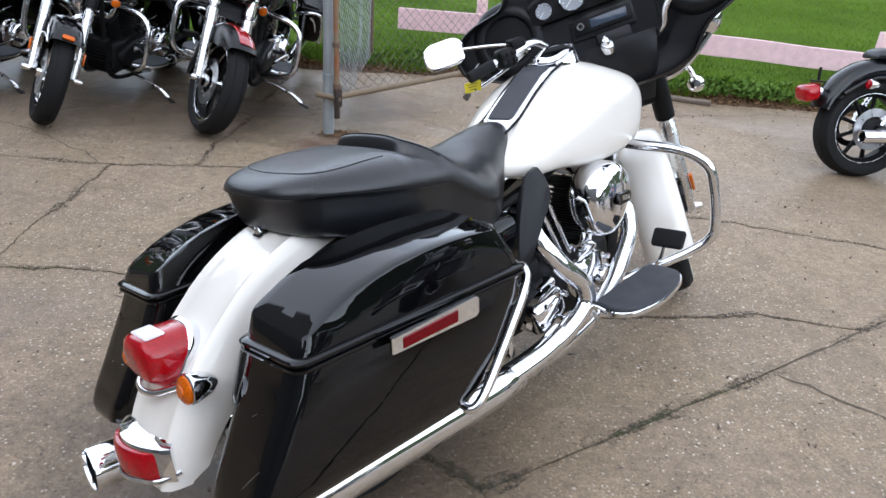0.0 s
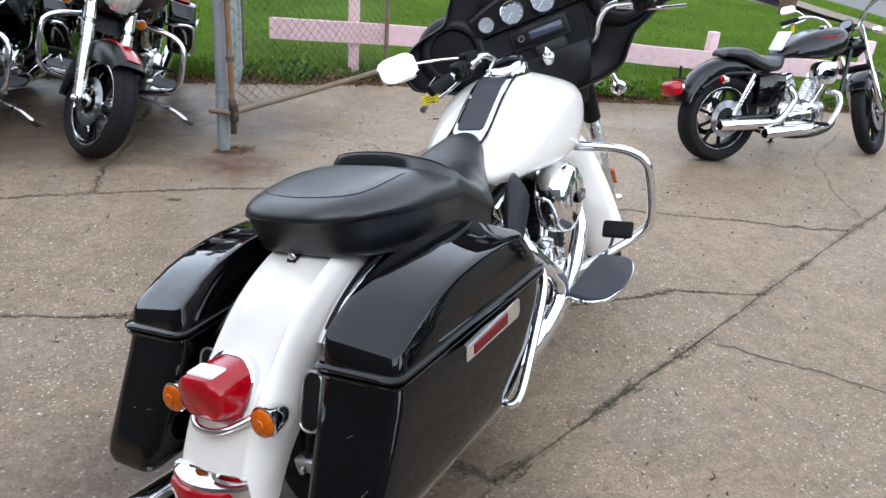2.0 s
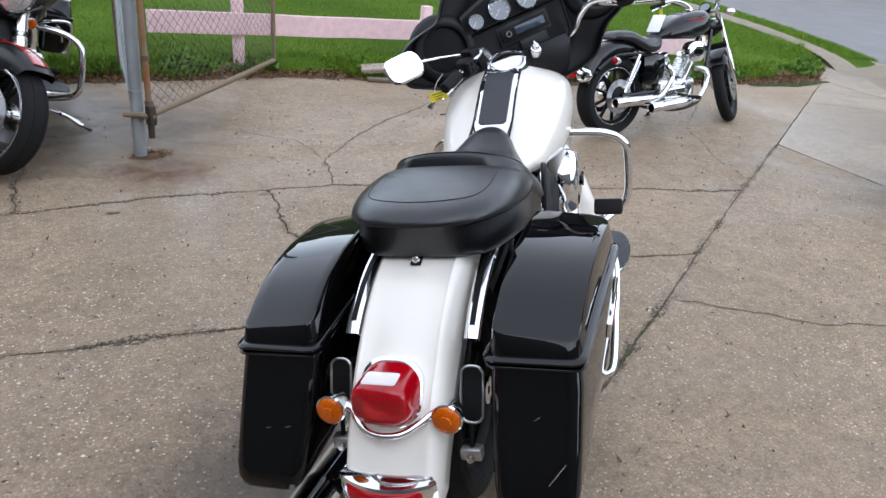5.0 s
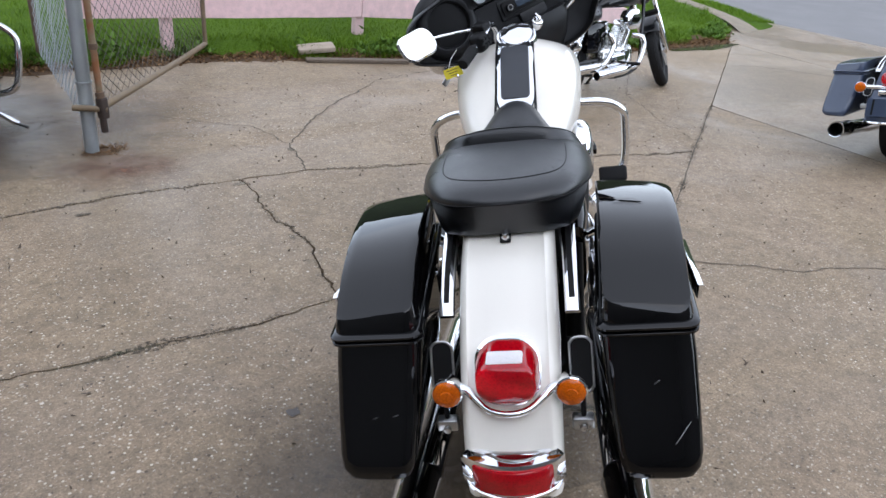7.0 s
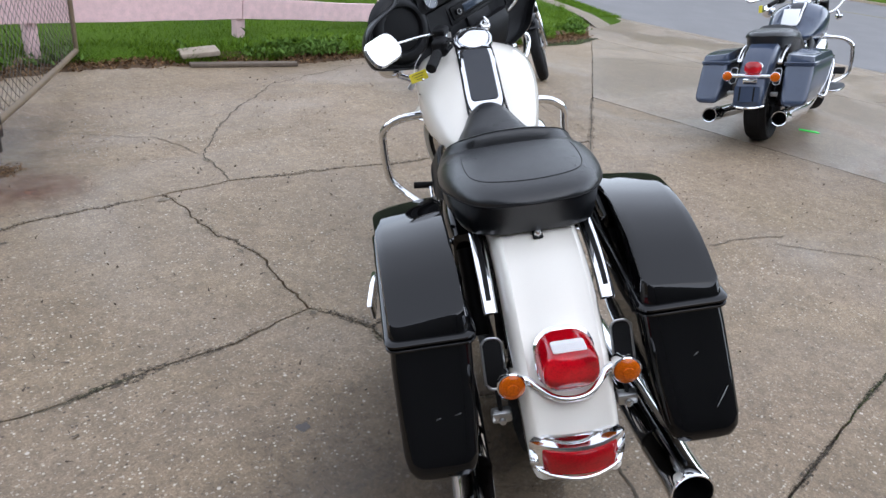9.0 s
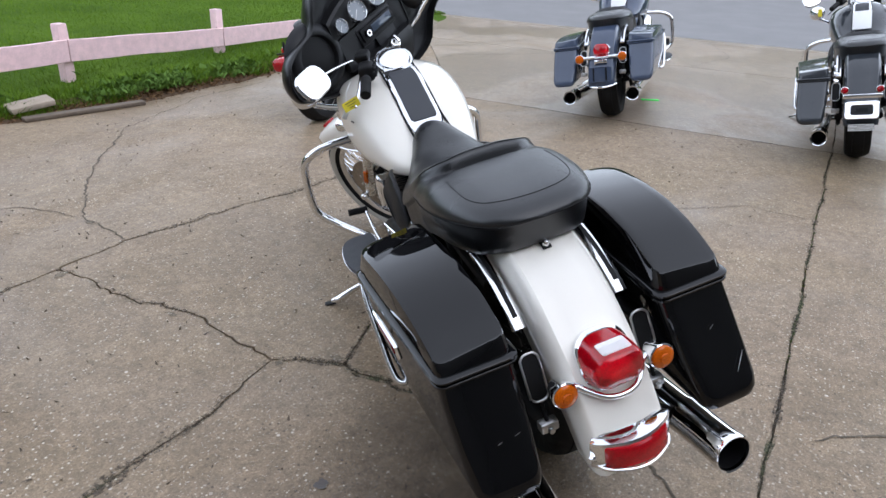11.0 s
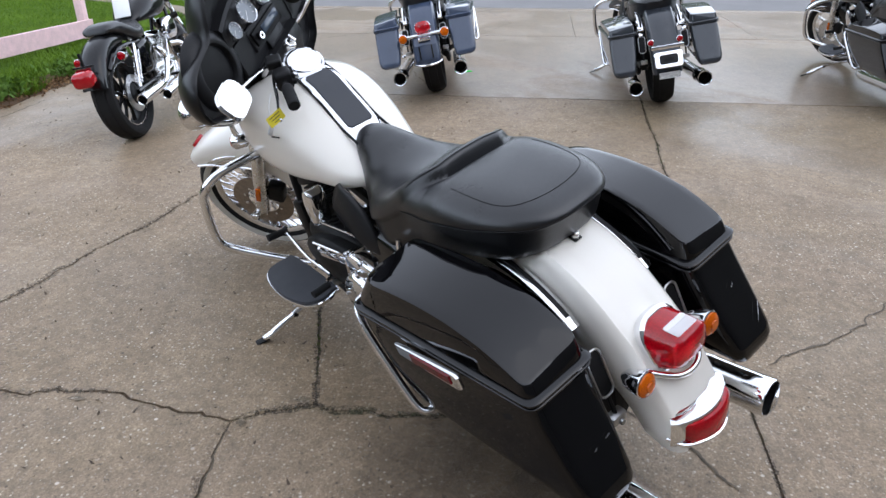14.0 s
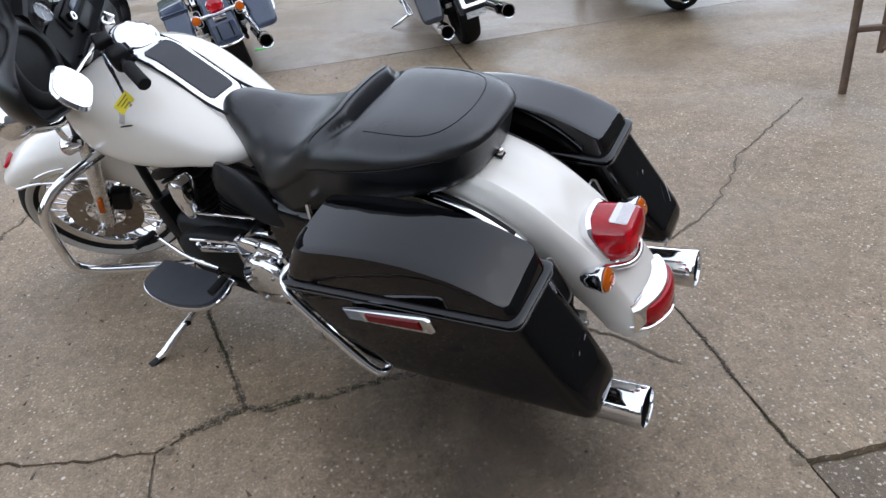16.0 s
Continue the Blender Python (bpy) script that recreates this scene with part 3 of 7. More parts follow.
def soil_edge():
    bm = bmesh.new()
    rows = []
    for x in np.arange(-9, 8.6, 0.1):
        y0 = edge_y(x)
        w = 0.10 + 0.08 * noise.noise(V((x * 1.3, 2, 0)))
        rows.append([bm.verts.new((x, y0 + d, h + 0.012 * noise.noise(V((x * 6, d * 20, 5))))) for d, h in ((-0.10 - w * 0.5, -0.012), (-0.04, 0.006), (0.04, 0.022), (0.10 + w, 0.075))])
    for a, b in zip(rows, rows[1:]):
        for i in range(3):
            bm.faces.new((a[i], b[i], b[i + 1], a[i + 1]))
    return tagged(part("soil_edge", bm, SOIL, sharp=90), "bare brown earth along the edge of the lot", "soil", kind="structure")


soil_edge()
lawn()
sheet("road", [(KERB + 0.2, -60), (24.8, -60), (24.8, 120), (KERB + 0.2, 120)], -0.004, ASPHALT, "grey worn asphalt street", "road")
bm = bmesh.new()
for y0, y1 in ((-60, 8.0), (8.0, 120)):
    h = 0.005 if y0 < 0 else 0.10
    block((0.2, y1 - y0 - 0.01, 0.12), pose(KERB + 0.1, (y0 + y1) / 2, h - 0.06), 0.02, bm=bm)
tagged(part("kerb", bm, CONCRETE_DAMP), "low worn concrete kerb along the street", "kerb", kind="structure")
bm = block((0.18, 180, 0.14), pose(24.55, 30, 0.0), 0.02)
tagged(part("far_kerb", bm, CONCRETE_DAMP), "worn concrete kerb on the other side of the street", "kerb", kind="structure")
sheet("far_verge", [(24.6, -60), (400, -60), (400, 400), (24.6, 400)], 0.06, TURF, "grass across the street", "grass")
sheet("far_lot", [(-400, -400), (KERB, -400), (KERB, -9), (-9, -9), (-9, 6.4), (-400, 6.4)], -0.008, CONCRETE, "concrete yard that goes on past the lot", "pavement")


def ribbon(name, a, b, za, zb, mat, label, category):
    """A strip of uneven ground between two lines."""
    a, b = curve([(x, y, za * min(1.0, 0.62 * i)) for i, (x, y) in enumerate(a)], 8), curve([(x, y, zb * min(1.0, 0.62 * i)) for i, (x, y) in enumerate(b)], 8)
    bm = bmesh.new()
    rows = []
    for i, (p, q) in enumerate(zip(a, b)):
        p, q = V(p), V(q)
        rise = min(1.0, i / 9)
        row = []
        for k in np.linspace(0, 1, 7):
            c = p.lerp(q, k)
            side = 0.06 * noise.noise(c * 1.8) if k in (0.0, 1.0) else 0.0
            row.append(bm.verts.new((c.x + side, c.y, c.z - 0.012 * (1 - rise) + rise * (0.03 * math.sin(math.pi * k) + 0.012 * noise.noise(c * 4)))))
        rows.append(row)
    for r0, r1 in zip(rows, rows[1:]):
        for i in range(6):
            bm.faces.new((r0[i], r0[i + 1], r1[i + 1], r1[i]))
    return tagged(part(name, bm, mat, sharp=90), label, category, kind="structure")


LEFT = [(8.06, 6.33), (8.42, 7.10), (8.95, 8.85), (9.85, 12.0), (11.4, 18.0), (14.0, 30.0)]
RIGHT = [(8.66, 6.42), (8.92, 7.20), (9.52, 8.95), (10.5, 12.0), (12.1, 18.0), (14.7, 30.0)]
STREET = [(9.60, 6.60), (10.2, 7.85), (11.1, 9.7), (12.1, 12.2), (14.2, 18.0), (17.0, 30.0)]
ribbon("footpath", LEFT, RIGHT, 0.165, 0.15, PATH_DIRT, "worn bare path across the verge", "path")
ribbon("street_verge", RIGHT, STREET, 0.13, 0.0, TURF, "strip of rough grass beside the street", "grass")
bm = bmesh.new()
for y in np.arange(-40, 80, 4.0):
    block((0.11, 3.96, 0.004), pose(19.55 + 0.02 * noise.noise(V((y, 0, 0))), y, -0.001), 0, bm=bm)
tagged(part("centre_line", bm, FADED), "faded yellow line along the street", "road marking", kind="structure")
blot(6.36, 5.80, 0.74, 0.16, PUDDLE, "puddle", "shallow puddle at the edge of the grass", 0.004, 5)


def treeline():
    """The dark band of trees and roofs that rings the place, far outside."""
    bm = bmesh.new()
    rows = []
    for k in range(241):
        a = 2 * math.pi * k / 240
        h = 4.6 + 3.0 * max(0.0, math.sin(a)) + 4.5 * max(0.0, math.cos(a - 0.1)) ** 1.5 + 3 * noise.noise(V((math.cos(a) * 4, math.sin(a) * 4, 1))) + 2.2 * noise.noise(V((math.cos(a) * 21, math.sin(a) * 21, 2)))
        c, s = math.cos(a) * 42, math.sin(a) * 42
        rows.append([bm.verts.new((c * (1 - 0.02 * j), s * (1 - 0.02 * j), z)) for j, z in enumerate((-0.1, h * 0.5, h * 0.85, h))])
    for p, q in zip(rows, rows[1:]):
        for i in range(3):
            bm.faces.new((p[i], q[i], q[i + 1], p[i + 1]))
    return tagged(part("backdrop", bm, worn("far trees", (0.045, 0.06, 0.03), 0.95, vary=0.5, scale=0.4, bump=0.5, fine=3)), "far dark tree line round the place", "trees", kind="structure")


treeline()
# two walls added out of view, tall enough to darken what the paint reflects
bm = block((0.3, 16, 8.2), pose(-8.2, -1.5, 4.1), 0.02)
tagged(part("wall_west", bm, worn("grey siding", (0.13, 0.125, 0.12), 0.8, vary=0.1, scale=2)), "plain grey wall added out of view for dark reflections", "wall", kind="structure")
bm = block((14, 0.3, 8.2), pose(-1.05, -9.6, 4.1), 0.02)
tagged(part("wall_south", bm, bpy.data.materials["grey siding"]), "plain grey wall added out of view for dark reflections", "wall", kind="structure")


def scatter(count, place, size, mat, name, label, category, lean=0.5, wide=0.12, seed=1):
    """Blades or leaves, each one small bent triangle pair, as one object."""
    rng = np.random.default_rng(seed)
    pos = place(rng, count)
    n = len(pos)
    ang = rng.uniform(0, 2 * math.pi, n)
    hgt = rng.uniform(*size, n)
    w = hgt * wide
    lx, ly = rng.normal(0, lean, n) * hgt, rng.normal(0, lean, n) * hgt
    c, s = np.cos(ang), np.sin(ang)
    a = pos + np.stack([-c * w, -s * w, np.zeros(n)], 1)
    b = pos + np.stack([c * w, s * w, np.zeros(n)], 1)
    mid_ = pos + np.stack([lx * 0.4, ly * 0.4, hgt * 0.6], 1)
    m1, m2 = mid_ + np.stack([-c * w, -s * w, 0 * c], 1) * 0.8, mid_ + np.stack([c * w, s * w, 0 * c], 1) * 0.8
    tip = pos + np.stack([lx, ly, hgt], 1)
    verts = np.stack([a, b, m2, m1, tip], 1).reshape(-1, 3)
    i = np.arange(n) * 5
    faces = [(k, k + 1, k + 2, k + 3) for k in i] + [(k + 3, k + 2, k + 4) for k in i]
    me = bpy.data.meshes.new(name)
    me.from_pydata(verts.tolist(), [], faces)
    me.materials.append(mat)
    return tagged(new(name, me), label, category, kind="stuff")


def on_lawn(depth, x0=-5.0, x1=9.3):
    def place(rng, n):
        x = rng.uniform(x0, x1, n)
        d = depth * rng.uniform(0, 1, n) ** 1.6
        y = np.array([edge_y(v) + 0.05 * math.sin(3.1 * v) + 0.04 * math.sin(7.7 * v + 1) for v in x]) + d + 0.05
        z = np.interp(d, (0, 0.04, 0.2, 0.6, 1.5, 4, 12), (-0.0, 0.03, 0.10, 0.14, 0.15, 0.17, 0.22)) - 0.01
        return np.stack([x, y, z], 1)
    return place


scatter(120000, on_lawn(7.0), (0.02, 0.052), BLADE, "grass", "short green grass blades", "grass", 0.45, 0.07, 1)
scatter(15000, on_lawn(0.30), (0.035, 0.095), BLADE, "edge_grass", "long ragged grass along the edge of the lot", "grass", 0.6, 0.05, 2)


def on_verge(rng, n):
    u, k = rng.uniform(0, 1, n) ** 1.5, rng.uniform(0.05, 0.95, n)
    y = 6.9 + 9.0 * u
    x0, x1 = np.interp(y, [p[1] for p in RIGHT], [p[0] for p in RIGHT]), np.interp(y, [p[1] for p in STREET], [p[0] for p in STREET])
    return np.stack([x0 + (x1 - x0) * k, y, (0.13 * (1 - k) + 0.03 * np.sin(math.pi * k)) * np.clip((y - 6.8) / 1.0, 0, 1) - 0.008], 1)


scatter(9000, on_verge, (0.03, 0.07), BLADE, "verge_grass", "rough grass blades on the strip beside the street", "grass", 0.5, 0.06, 41)
# ---- motorcycles ----
# Bike space: x to the rider's right, y ahead, z up; the rear axle is at y 0.17, the front one at y 1.85.
AXLE_R, AXLE_F = V((0, 0.17, 0.315)), V((0, 1.85, 0.325))
HEAD = V((0, 1.414, 1.253))


def steering(deg):
    return Matrix.Translation(HEAD) @ Matrix.Rotation(radians(deg), 4, V((0, -math.sin(radians(26)), math.cos(radians(26))))) @ Matrix.Translation(-HEAD)


def tyre_mesh(at, radius, width, rim, m=Matrix()):
    w = width / 2
    prof = [(rim, -w * 0.62), (rim + 0.012, -w * 0.8), (rim + (radius - rim) * 0.45, -w), (radius - 0.028, -w * 0.93), (radius - 0.009, -w * 0.62), (radius, 0),
            (radius - 0.009, w * 0.62), (radius - 0.028, w * 0.93), (rim + (radius - rim) * 0.45, w), (rim + 0.012, w * 0.8), (rim, w * 0.62)]
    groove = [(radius - 0.009, -w * 0.62), (radius - 0.005, -w * 0.46), (radius - 0.008, -w * 0.45), (radius - 0.008, -w * 0.42), (radius - 0.003, -w * 0.41), (radius - 0.001, -w * 0.02)]
    prof = prof[:4] + groove + [(r, -h) for r, h in groove[::-1]] + prof[7:]
    return lathe(prof, m @ aim(at, (1, 0, 0)), 56)


def wheel(parent, at, radius, width, rim, style, m=Matrix(), disc=(), rim_mat=None):
    """A wheel as a part with its tyre, rim, hub, spokes and discs under it."""
    w = width / 2
    hub = part("wheel", lathe([(0.012, -0.09), (0.04, -0.09), (0.042, -0.05), (0.032, -0.04), (0.032, 0.04), (0.042, 0.05), (0.04, 0.09), (0.012, 0.09)], m @ aim(at, (1, 0, 0)), 24), CHROME, parent, "hub of the wheel")
    part("tyre", tyre_mesh(at, radius, width, rim, m), RUBBER, hub, "black tyre with a blocky tread")
    prof = [(rim + 0.006, -w * 0.7), (rim + 0.012, -w * 0.66), (rim - 0.004, -w * 0.6), (rim - 0.02, -w * 0.35), (rim - 0.022, w * 0.35), (rim - 0.004, w * 0.6), (rim + 0.012, w * 0.66), (rim + 0.006, w * 0.7)]
    part("rim", lathe(prof, m @ aim(at, (1, 0, 0)), 56), rim_mat or CHROME, hub)
    frame_ = m @ aim(at, (1, 0, 0))
    if style == "split":
        for s in (1, -1):
            part("rim_lip", lathe([(rim + 0.014, s * w * 0.70), (rim + 0.010, s * w * 0.74), (rim - 0.012, s * w * 0.73), (rim - 0.022, s * w * 0.64), (rim - 0.022, s * w * 0.50)], frame_, 56), CHROME, hub, "polished rim lip")
    if style == "wire":
        for s in (1, -1):
            # white band on the side wall
            part("white_band", lathe([(rim + 0.016, s * w * 0.80), (rim + 0.017, s * w * 0.86), (rim + 0.034, s * w * 1.012), (rim + 0.042, s * w * 1.0), (rim + 0.043, s * w * 0.9)], frame_, 56), BAND, hub, "white band on the tyre")
            for k in range(30):
                a = 2 * math.pi * (k + 0.25 * s) / 30
                b = a + (0.42 if k % 2 else -0.42)
                p0 = (0.040 * math.cos(a), 0.040 * math.sin(a), s * 0.045)
                p1 = ((rim - 0.02) * math.cos(b), (rim - 0.02) * math.sin(b), s * 0.008)
                part("spoke", tube([frame_ @ V(p0), frame_ @ V(p1)], 0.0032, 1, 5, smooth=False), CHROME, hub)
    else:
        n = 9 if style == "cast" else 5
        for k in range(n):
            a = 2 * math.pi * k / n
            b = bmesh.new()
            for off in ((-0.16, 0.16) if style == "split" else (0,)):
                tube([(0.035 * math.cos(a), 0.035 * math.sin(a), 0.0), (rim * 0.5 * math.cos(a + off * 0.5), rim * 0.5 * math.sin(a + off * 0.5), 0.012), ((rim - 0.01) * math.cos(a + off), (rim - 0.01) * math.sin(a + off), 0.0)], (0.016, 0.012, 0.015), 3, 6, bm=b)
            b.transform(frame_)
            part("spoke", b, MATT if rim_mat else ALLOY, hub)
    for s in disc:
        b = lathe([(0.075, s * 0.062 - 0.003), (0.145, s * 0.062 - 0.003), (0.146, s * 0.062), (0.145, s * 0.062 + 0.003), (0.075, s * 0.062 + 0.003), (0.074, s * 0.062), (0.075, s * 0.062 - 0.003)], frame_, 40)
        d = part("brake_disc", b, DISC if style == "wire" else STEEL, hub, "rust-filmed steel brake disc" if style == "wire" else "steel brake disc")
        for k in range(10):
            a = 2 * math.pi * k / 10
            part("bolt", lathe([(0.0, 0.0), (0.006, 0.0), (0.006, 0.006), (0, 0.007)], frame_ @ pose(0.088 * math.cos(a), 0.088 * math.sin(a), s * 0.066, 0 if s > 0 else 180), 8), CHROME, d)
    return hub


def rear_fender(parent, mat):
    """A deep crowned fender that follows the rear wheel and drops straight at its tip."""
    c = V((0, 0.17, 0.31))
    half = [(0.0, 0.0), (0.045, -0.002), (0.082, -0.008), (0.090, -0.005), (0.098, -0.010), (0.110, -0.035), (0.115, -0.075), (0.115, -0.14)]
    sec = half[::-1][:-1]
    outer = [(-x, d) for x, d in sec] + half
    inner = [(x * 0.97, d - 0.004) for x, d in outer][::-1]
    rings = []
    for k in range(41):
        u = k / 40
        if u < 0.8:
            a = radians(62 + (172 - 62) * u / 0.8)
            base, out = c + V((0, math.cos(a), math.sin(a))) * (0.512 + 0.050 * max(0.0, (a - radians(135)) / radians(37)) ** 1.3), V((0, math.cos(a), math.sin(a)))
        else:
            a = radians(172)
            base, out = c + V((0, math.cos(a), math.sin(a))) * 0.562 + V((0, -0.10, -0.995)) * 0.03 * (u - 0.8) / 0.2, V((0, math.cos(a), math.sin(a)))
        n = 1.0 if u < 0.62 else max(0.45, 1 - (u - 0.62) * 1.6)
        k2 = 1.0 - 0.10 * max(0, (u - 0.55) / 0.45)
        rings.append([V((x * k2, 0, 0)) + base + out * d * n for x, d in outer + inner])
    f = part("rear_fender", skin(rings), mat, parent, sharp=50)
    tab = part("seat_tab", block((0.026, 0.05, 0.006), aim((0, 0.002, 0.799), (0, -0.36, 0.93)), 0.003), MATT, f, "small black seat tab")
    part("bolt", lathe([(0, 0.016), (0.006, 0.014), (0.009, 0.008), (0.010, 0)], aim((0, -0.010, 0.797), (0, -0.36, 0.93)), 14), CHROME, tab, "small chrome fender bolt")
    return f


def tail_light(parent):
    """A chrome base laid on the fender, and a lens with a level top and an upright rear face."""
    n, v = V((0, -0.837, 0.548)), V((0, 0.548, 0.837))
    base = part("tail_light", plate(rounded(0.142, 0.150, 0.055, 7), 0.034, aim((0, -0.246, 0.590), n), 0.008), CHROME, parent, "chrome tail light base")
    foot, face = V((0, -0.270, 0.603)), V((0, -0.344, 0.620))
    rings = []
    for t, k in ((0.0, 0.97), (0.05, 1.0), (0.45, 1.02), (0.80, 1.02), (0.91, 0.99), (0.97, 0.92), (1.01, 0.80), (1.035, 0.55), (1.045, 0.2)):
        ring = []
        for (x0, y0), (x1, y1) in zip(rounded(0.137, 0.142, 0.054, 8), rounded(0.121, 0.086, 0.034, 8)):
            a, b = foot + V((x0, 0, 0)) + v * y0, face + V((x1 * k, 0.02 * y1, y1 * k))
            ring.append(a.lerp(b, t) + V((0, -0.004 * (k < 0.6), 0)))
        rings.append(ring)
    part("lens", skin(rings), RED, base, "glossy red tail light lens", 50)
    m = aim((0, -0.306, 0.6615), (0, -0.02, 1), (0, 1, 0))
    w = part("clear_window", plate(rounded(0.076, 0.044, 0.006), 0.003, m, 0.001), CLEAR, base, "clear window on top of the lens")
    for k in range(17):
        part("rib", block((0.0022, 0.026, 0.0022), m @ pose(-0.0335 + 0.0042 * k, -0.006, 0.0032), 0), CLEAR, w)
    return base


def dome_light(parent):
    """A domed red lens over a chrome lamp foot, with a straight bar that carries both turn signals."""
    rings = []
    for d, k in ((0.0, 1.0), (0.02, 1.0), (0.045, 0.93), (0.060, 0.78), (0.068, 0.45), (0.070, 0.1)):
        rings.append([aim((0, -0.255, 0.622), (0, -0.95, 0.30)) @ V((x * k, y * k, d)) for x, y in rounded(0.125, 0.092, 0.040, 6)])
    base = part("tail_light", plate(rounded(0.132, 0.10, 0.042, 6), 0.02, aim((0, -0.245, 0.618), (0, -0.95, 0.30)), 0.004), CHROME, parent, "chrome tail light base")
    part("lens", skin(rings), RED, base, "domed red tail light lens")
    part("lamp_foot", block((0.105, 0.03, 0.036), pose(0, -0.322, 0.538), 0.008), CHROME, base, "chrome plate lamp")
    bar = part("signal_bar", tube([(-.168, -.290, .570), (.168, -.290, .570)], 0.015, 1, 12, smooth=False), CHROME, parent, "straight chrome signal bar")
    for s in (1, -1):
        signal(bar, (s * 0.170, -0.318, 0.570), (0, -0.99, 0.08), 0.034)


def signal(parent, at, way, r=0.031):
    m = aim(at, way)
    b = part("turn_signal", lathe([(0.0, -0.062), (0.012, -0.06), (0.024, -0.045), (r, -0.018), (r + 0.003, -0.004), (r + 0.003, 0.0), (r, 0.002)], m, 24), CHROME, parent, "chrome bullet turn signal")
    part("lens", lathe([(r - 0.001, 0.0), (r - 0.001, 0.006), (r - 0.008, 0.012), (r * 0.45, 0.013), (r * 0.42, 0.017), (0, 0.018)], m, 24), AMBER, b, "amber lens")
    return b


def saddlebag(parent, s, mat, refl=True, flat=False):
    """A hard case shaped like a leaning block, with its lid, seam, reflector and latch."""
    def outline(y0, y1, xi0, xi1, xo0, xo1, r, rf=None, n=5, mid=8):
        """A rounded four-sided ring: rear edge y0, front edge y1, inner and outer x at each."""
        arcs = []
        cs = [((xo0, y0), (0, 1), (-1, 0)), ((xi0, y0), (1, 0), (0, 1)), ((xi1, y1), (0, -1), (1, 0)), ((xo1, y1), (-1, 0), (0, -1))]
        for c, ((px, py), a, b) in enumerate(cs):
            k = (rf or r) if c == 3 else r
            p, a, b = V((px, py)), V(a) * k, V(b) * k
            arcs.append([p + a * (1 - t / n) ** 2 + b * (t / n) ** 2 for t in range(n + 1)])
        pts = []
        for a, b in zip(arcs, arcs[1:] + arcs[:1]):
            pts += a + [a[-1].lerp(b[0], t / (mid + 1)) for t in range(1, mid + 1)]
        return pts

    levels = ((0.648, -0.205, 0.405, 0.203, 0.236, 0.398, 0.428), (0.60, -0.228, 0.385, 0.206, 0.236, 0.402, 0.431), (0.50, -0.288, 0.318, 0.212, 0.236, 0.402, 0.428), (0.42, -0.338, 0.262, 0.222, 0.238, 0.400, 0.418), (0.395, -0.351, 0.236, 0.227, 0.24, 0.395, 0.410), (0.377, -0.353, 0.220, 0.233, 0.245, 0.385, 0.400), (0.366, -0.345, 0.208, 0.243, 0.255, 0.369, 0.387), (0.362, -0.323, 0.198, 0.26, 0.27, 0.346, 0.367))
    rings = [[(s * q.x, q.y, z) for q in outline(*v, 0.035)] for z, *v in levels]
    case = part("saddlebag", skin(rings), mat, parent, "gloss black hard saddlebag" if mat == BLACK else "painted hard saddlebag", 50)
    # raised bead under the lid, then the lid itself
    bead = [[(s * q.x, q.y, z) for q in outline(-0.205 - g, 0.405 + g, 0.203 - g, 0.236 - g, 0.398 + g, 0.428 + g, 0.035)] for z, g in ((0.638, 0.0), (0.640, 0.008), (0.643, 0.011), (0.648, 0.011), (0.6505, 0.008), (0.651, 0.004), (0.6545, 0.004), (0.655, 0.009), (0.6575, 0.012), (0.662, 0.012), (0.6655, 0.008), (0.667, 0.0))]
    part("rim_bead", skin(bead), mat, case, "moulded rim under the lid")
    lid = []

    def crown(y):
        if flat:
            return float(np.interp(y, (-0.22, -0.195, -0.15, -0.05, 0.10, 0.42), (0.050, 0.056, 0.060, 0.066, 0.070, 0.064)))
        return float(np.interp(y, (-0.22, -0.18, -0.12, -0.05, 0.05, 0.15, 0.25, 0.35, 0.42), (0.036, 0.050, 0.082, 0.109, 0.130, 0.136, 0.132, 0.122, 0.110)))

    for h, g, e in ((0.0, 0.0, 0.0), (0.08, 0.05, 0.0), (0.35, 0.22, 0.0), (0.94, 0.92, 0.0), (0.985, 1.0, 0.001), (1.0, 1.0, 0.006), (1.0, 1.0, 0.025), (1.0, 1.0, 0.05)):
        ring = []
        for q in outline(-0.203 + 0.018 * g + e, 0.402 - 0.045 * g - e, 0.205 + 0.006 * g + e, 0.238 - 0.012 * g + e, 0.400 - 0.006 * g - e, 0.428 - 0.006 * g - e, (0.035 - 0.010 * g) * (1 - 8 * e), (0.035 + 0.035 * g) * (1 - 9 * e)):
            x = q.x
            ring.append((s * x, q.y, 0.664 + h * (crown(q.y) - 0.10 * (x - 0.22))))
        lid.append(ring)
    shell = skin(lid)
    bmesh.ops.triangulate(shell, faces=[f for f in shell.faces if len(f.verts) > 4], ngon_method="BEAUTY")
    part("lid", shell, mat, case, "bevelled glossy lid", 20)
    part("latch", block((0.012, 0.07, 0.05), pose(s * 0.20, 0.15, 0.61), 0.004), MATT, case, "black side latch")
    if refl:
        m = aim((s * 0.434, 0.10, 0.630), (s, 0, -0.10), (0, 0.02 if s > 0 else 0.14, 1))
        f = plate([(x, y) for x, y in ((-0.124, -0.017), (0.118, -0.024), (0.128, -0.017), (0.128, 0.018), (0.118, 0.025), (-0.124, 0.018))], 0.012, m, 0.003)
        r = part("side_reflector", f, CHROME, case, "chrome framed side reflector")
        off = 0.02 * (1 if s < 0 else -1)
        part("reflector", plate([(x + off, y) for x, y in ((-0.078, -0.011), (0.078, -0.012), (0.078, 0.014), (-0.078, 0.011))], 0.005, m @ pose(0, 0, 0.010), 0.001), DARKRED, r, "dark red reflector strip")
    return case


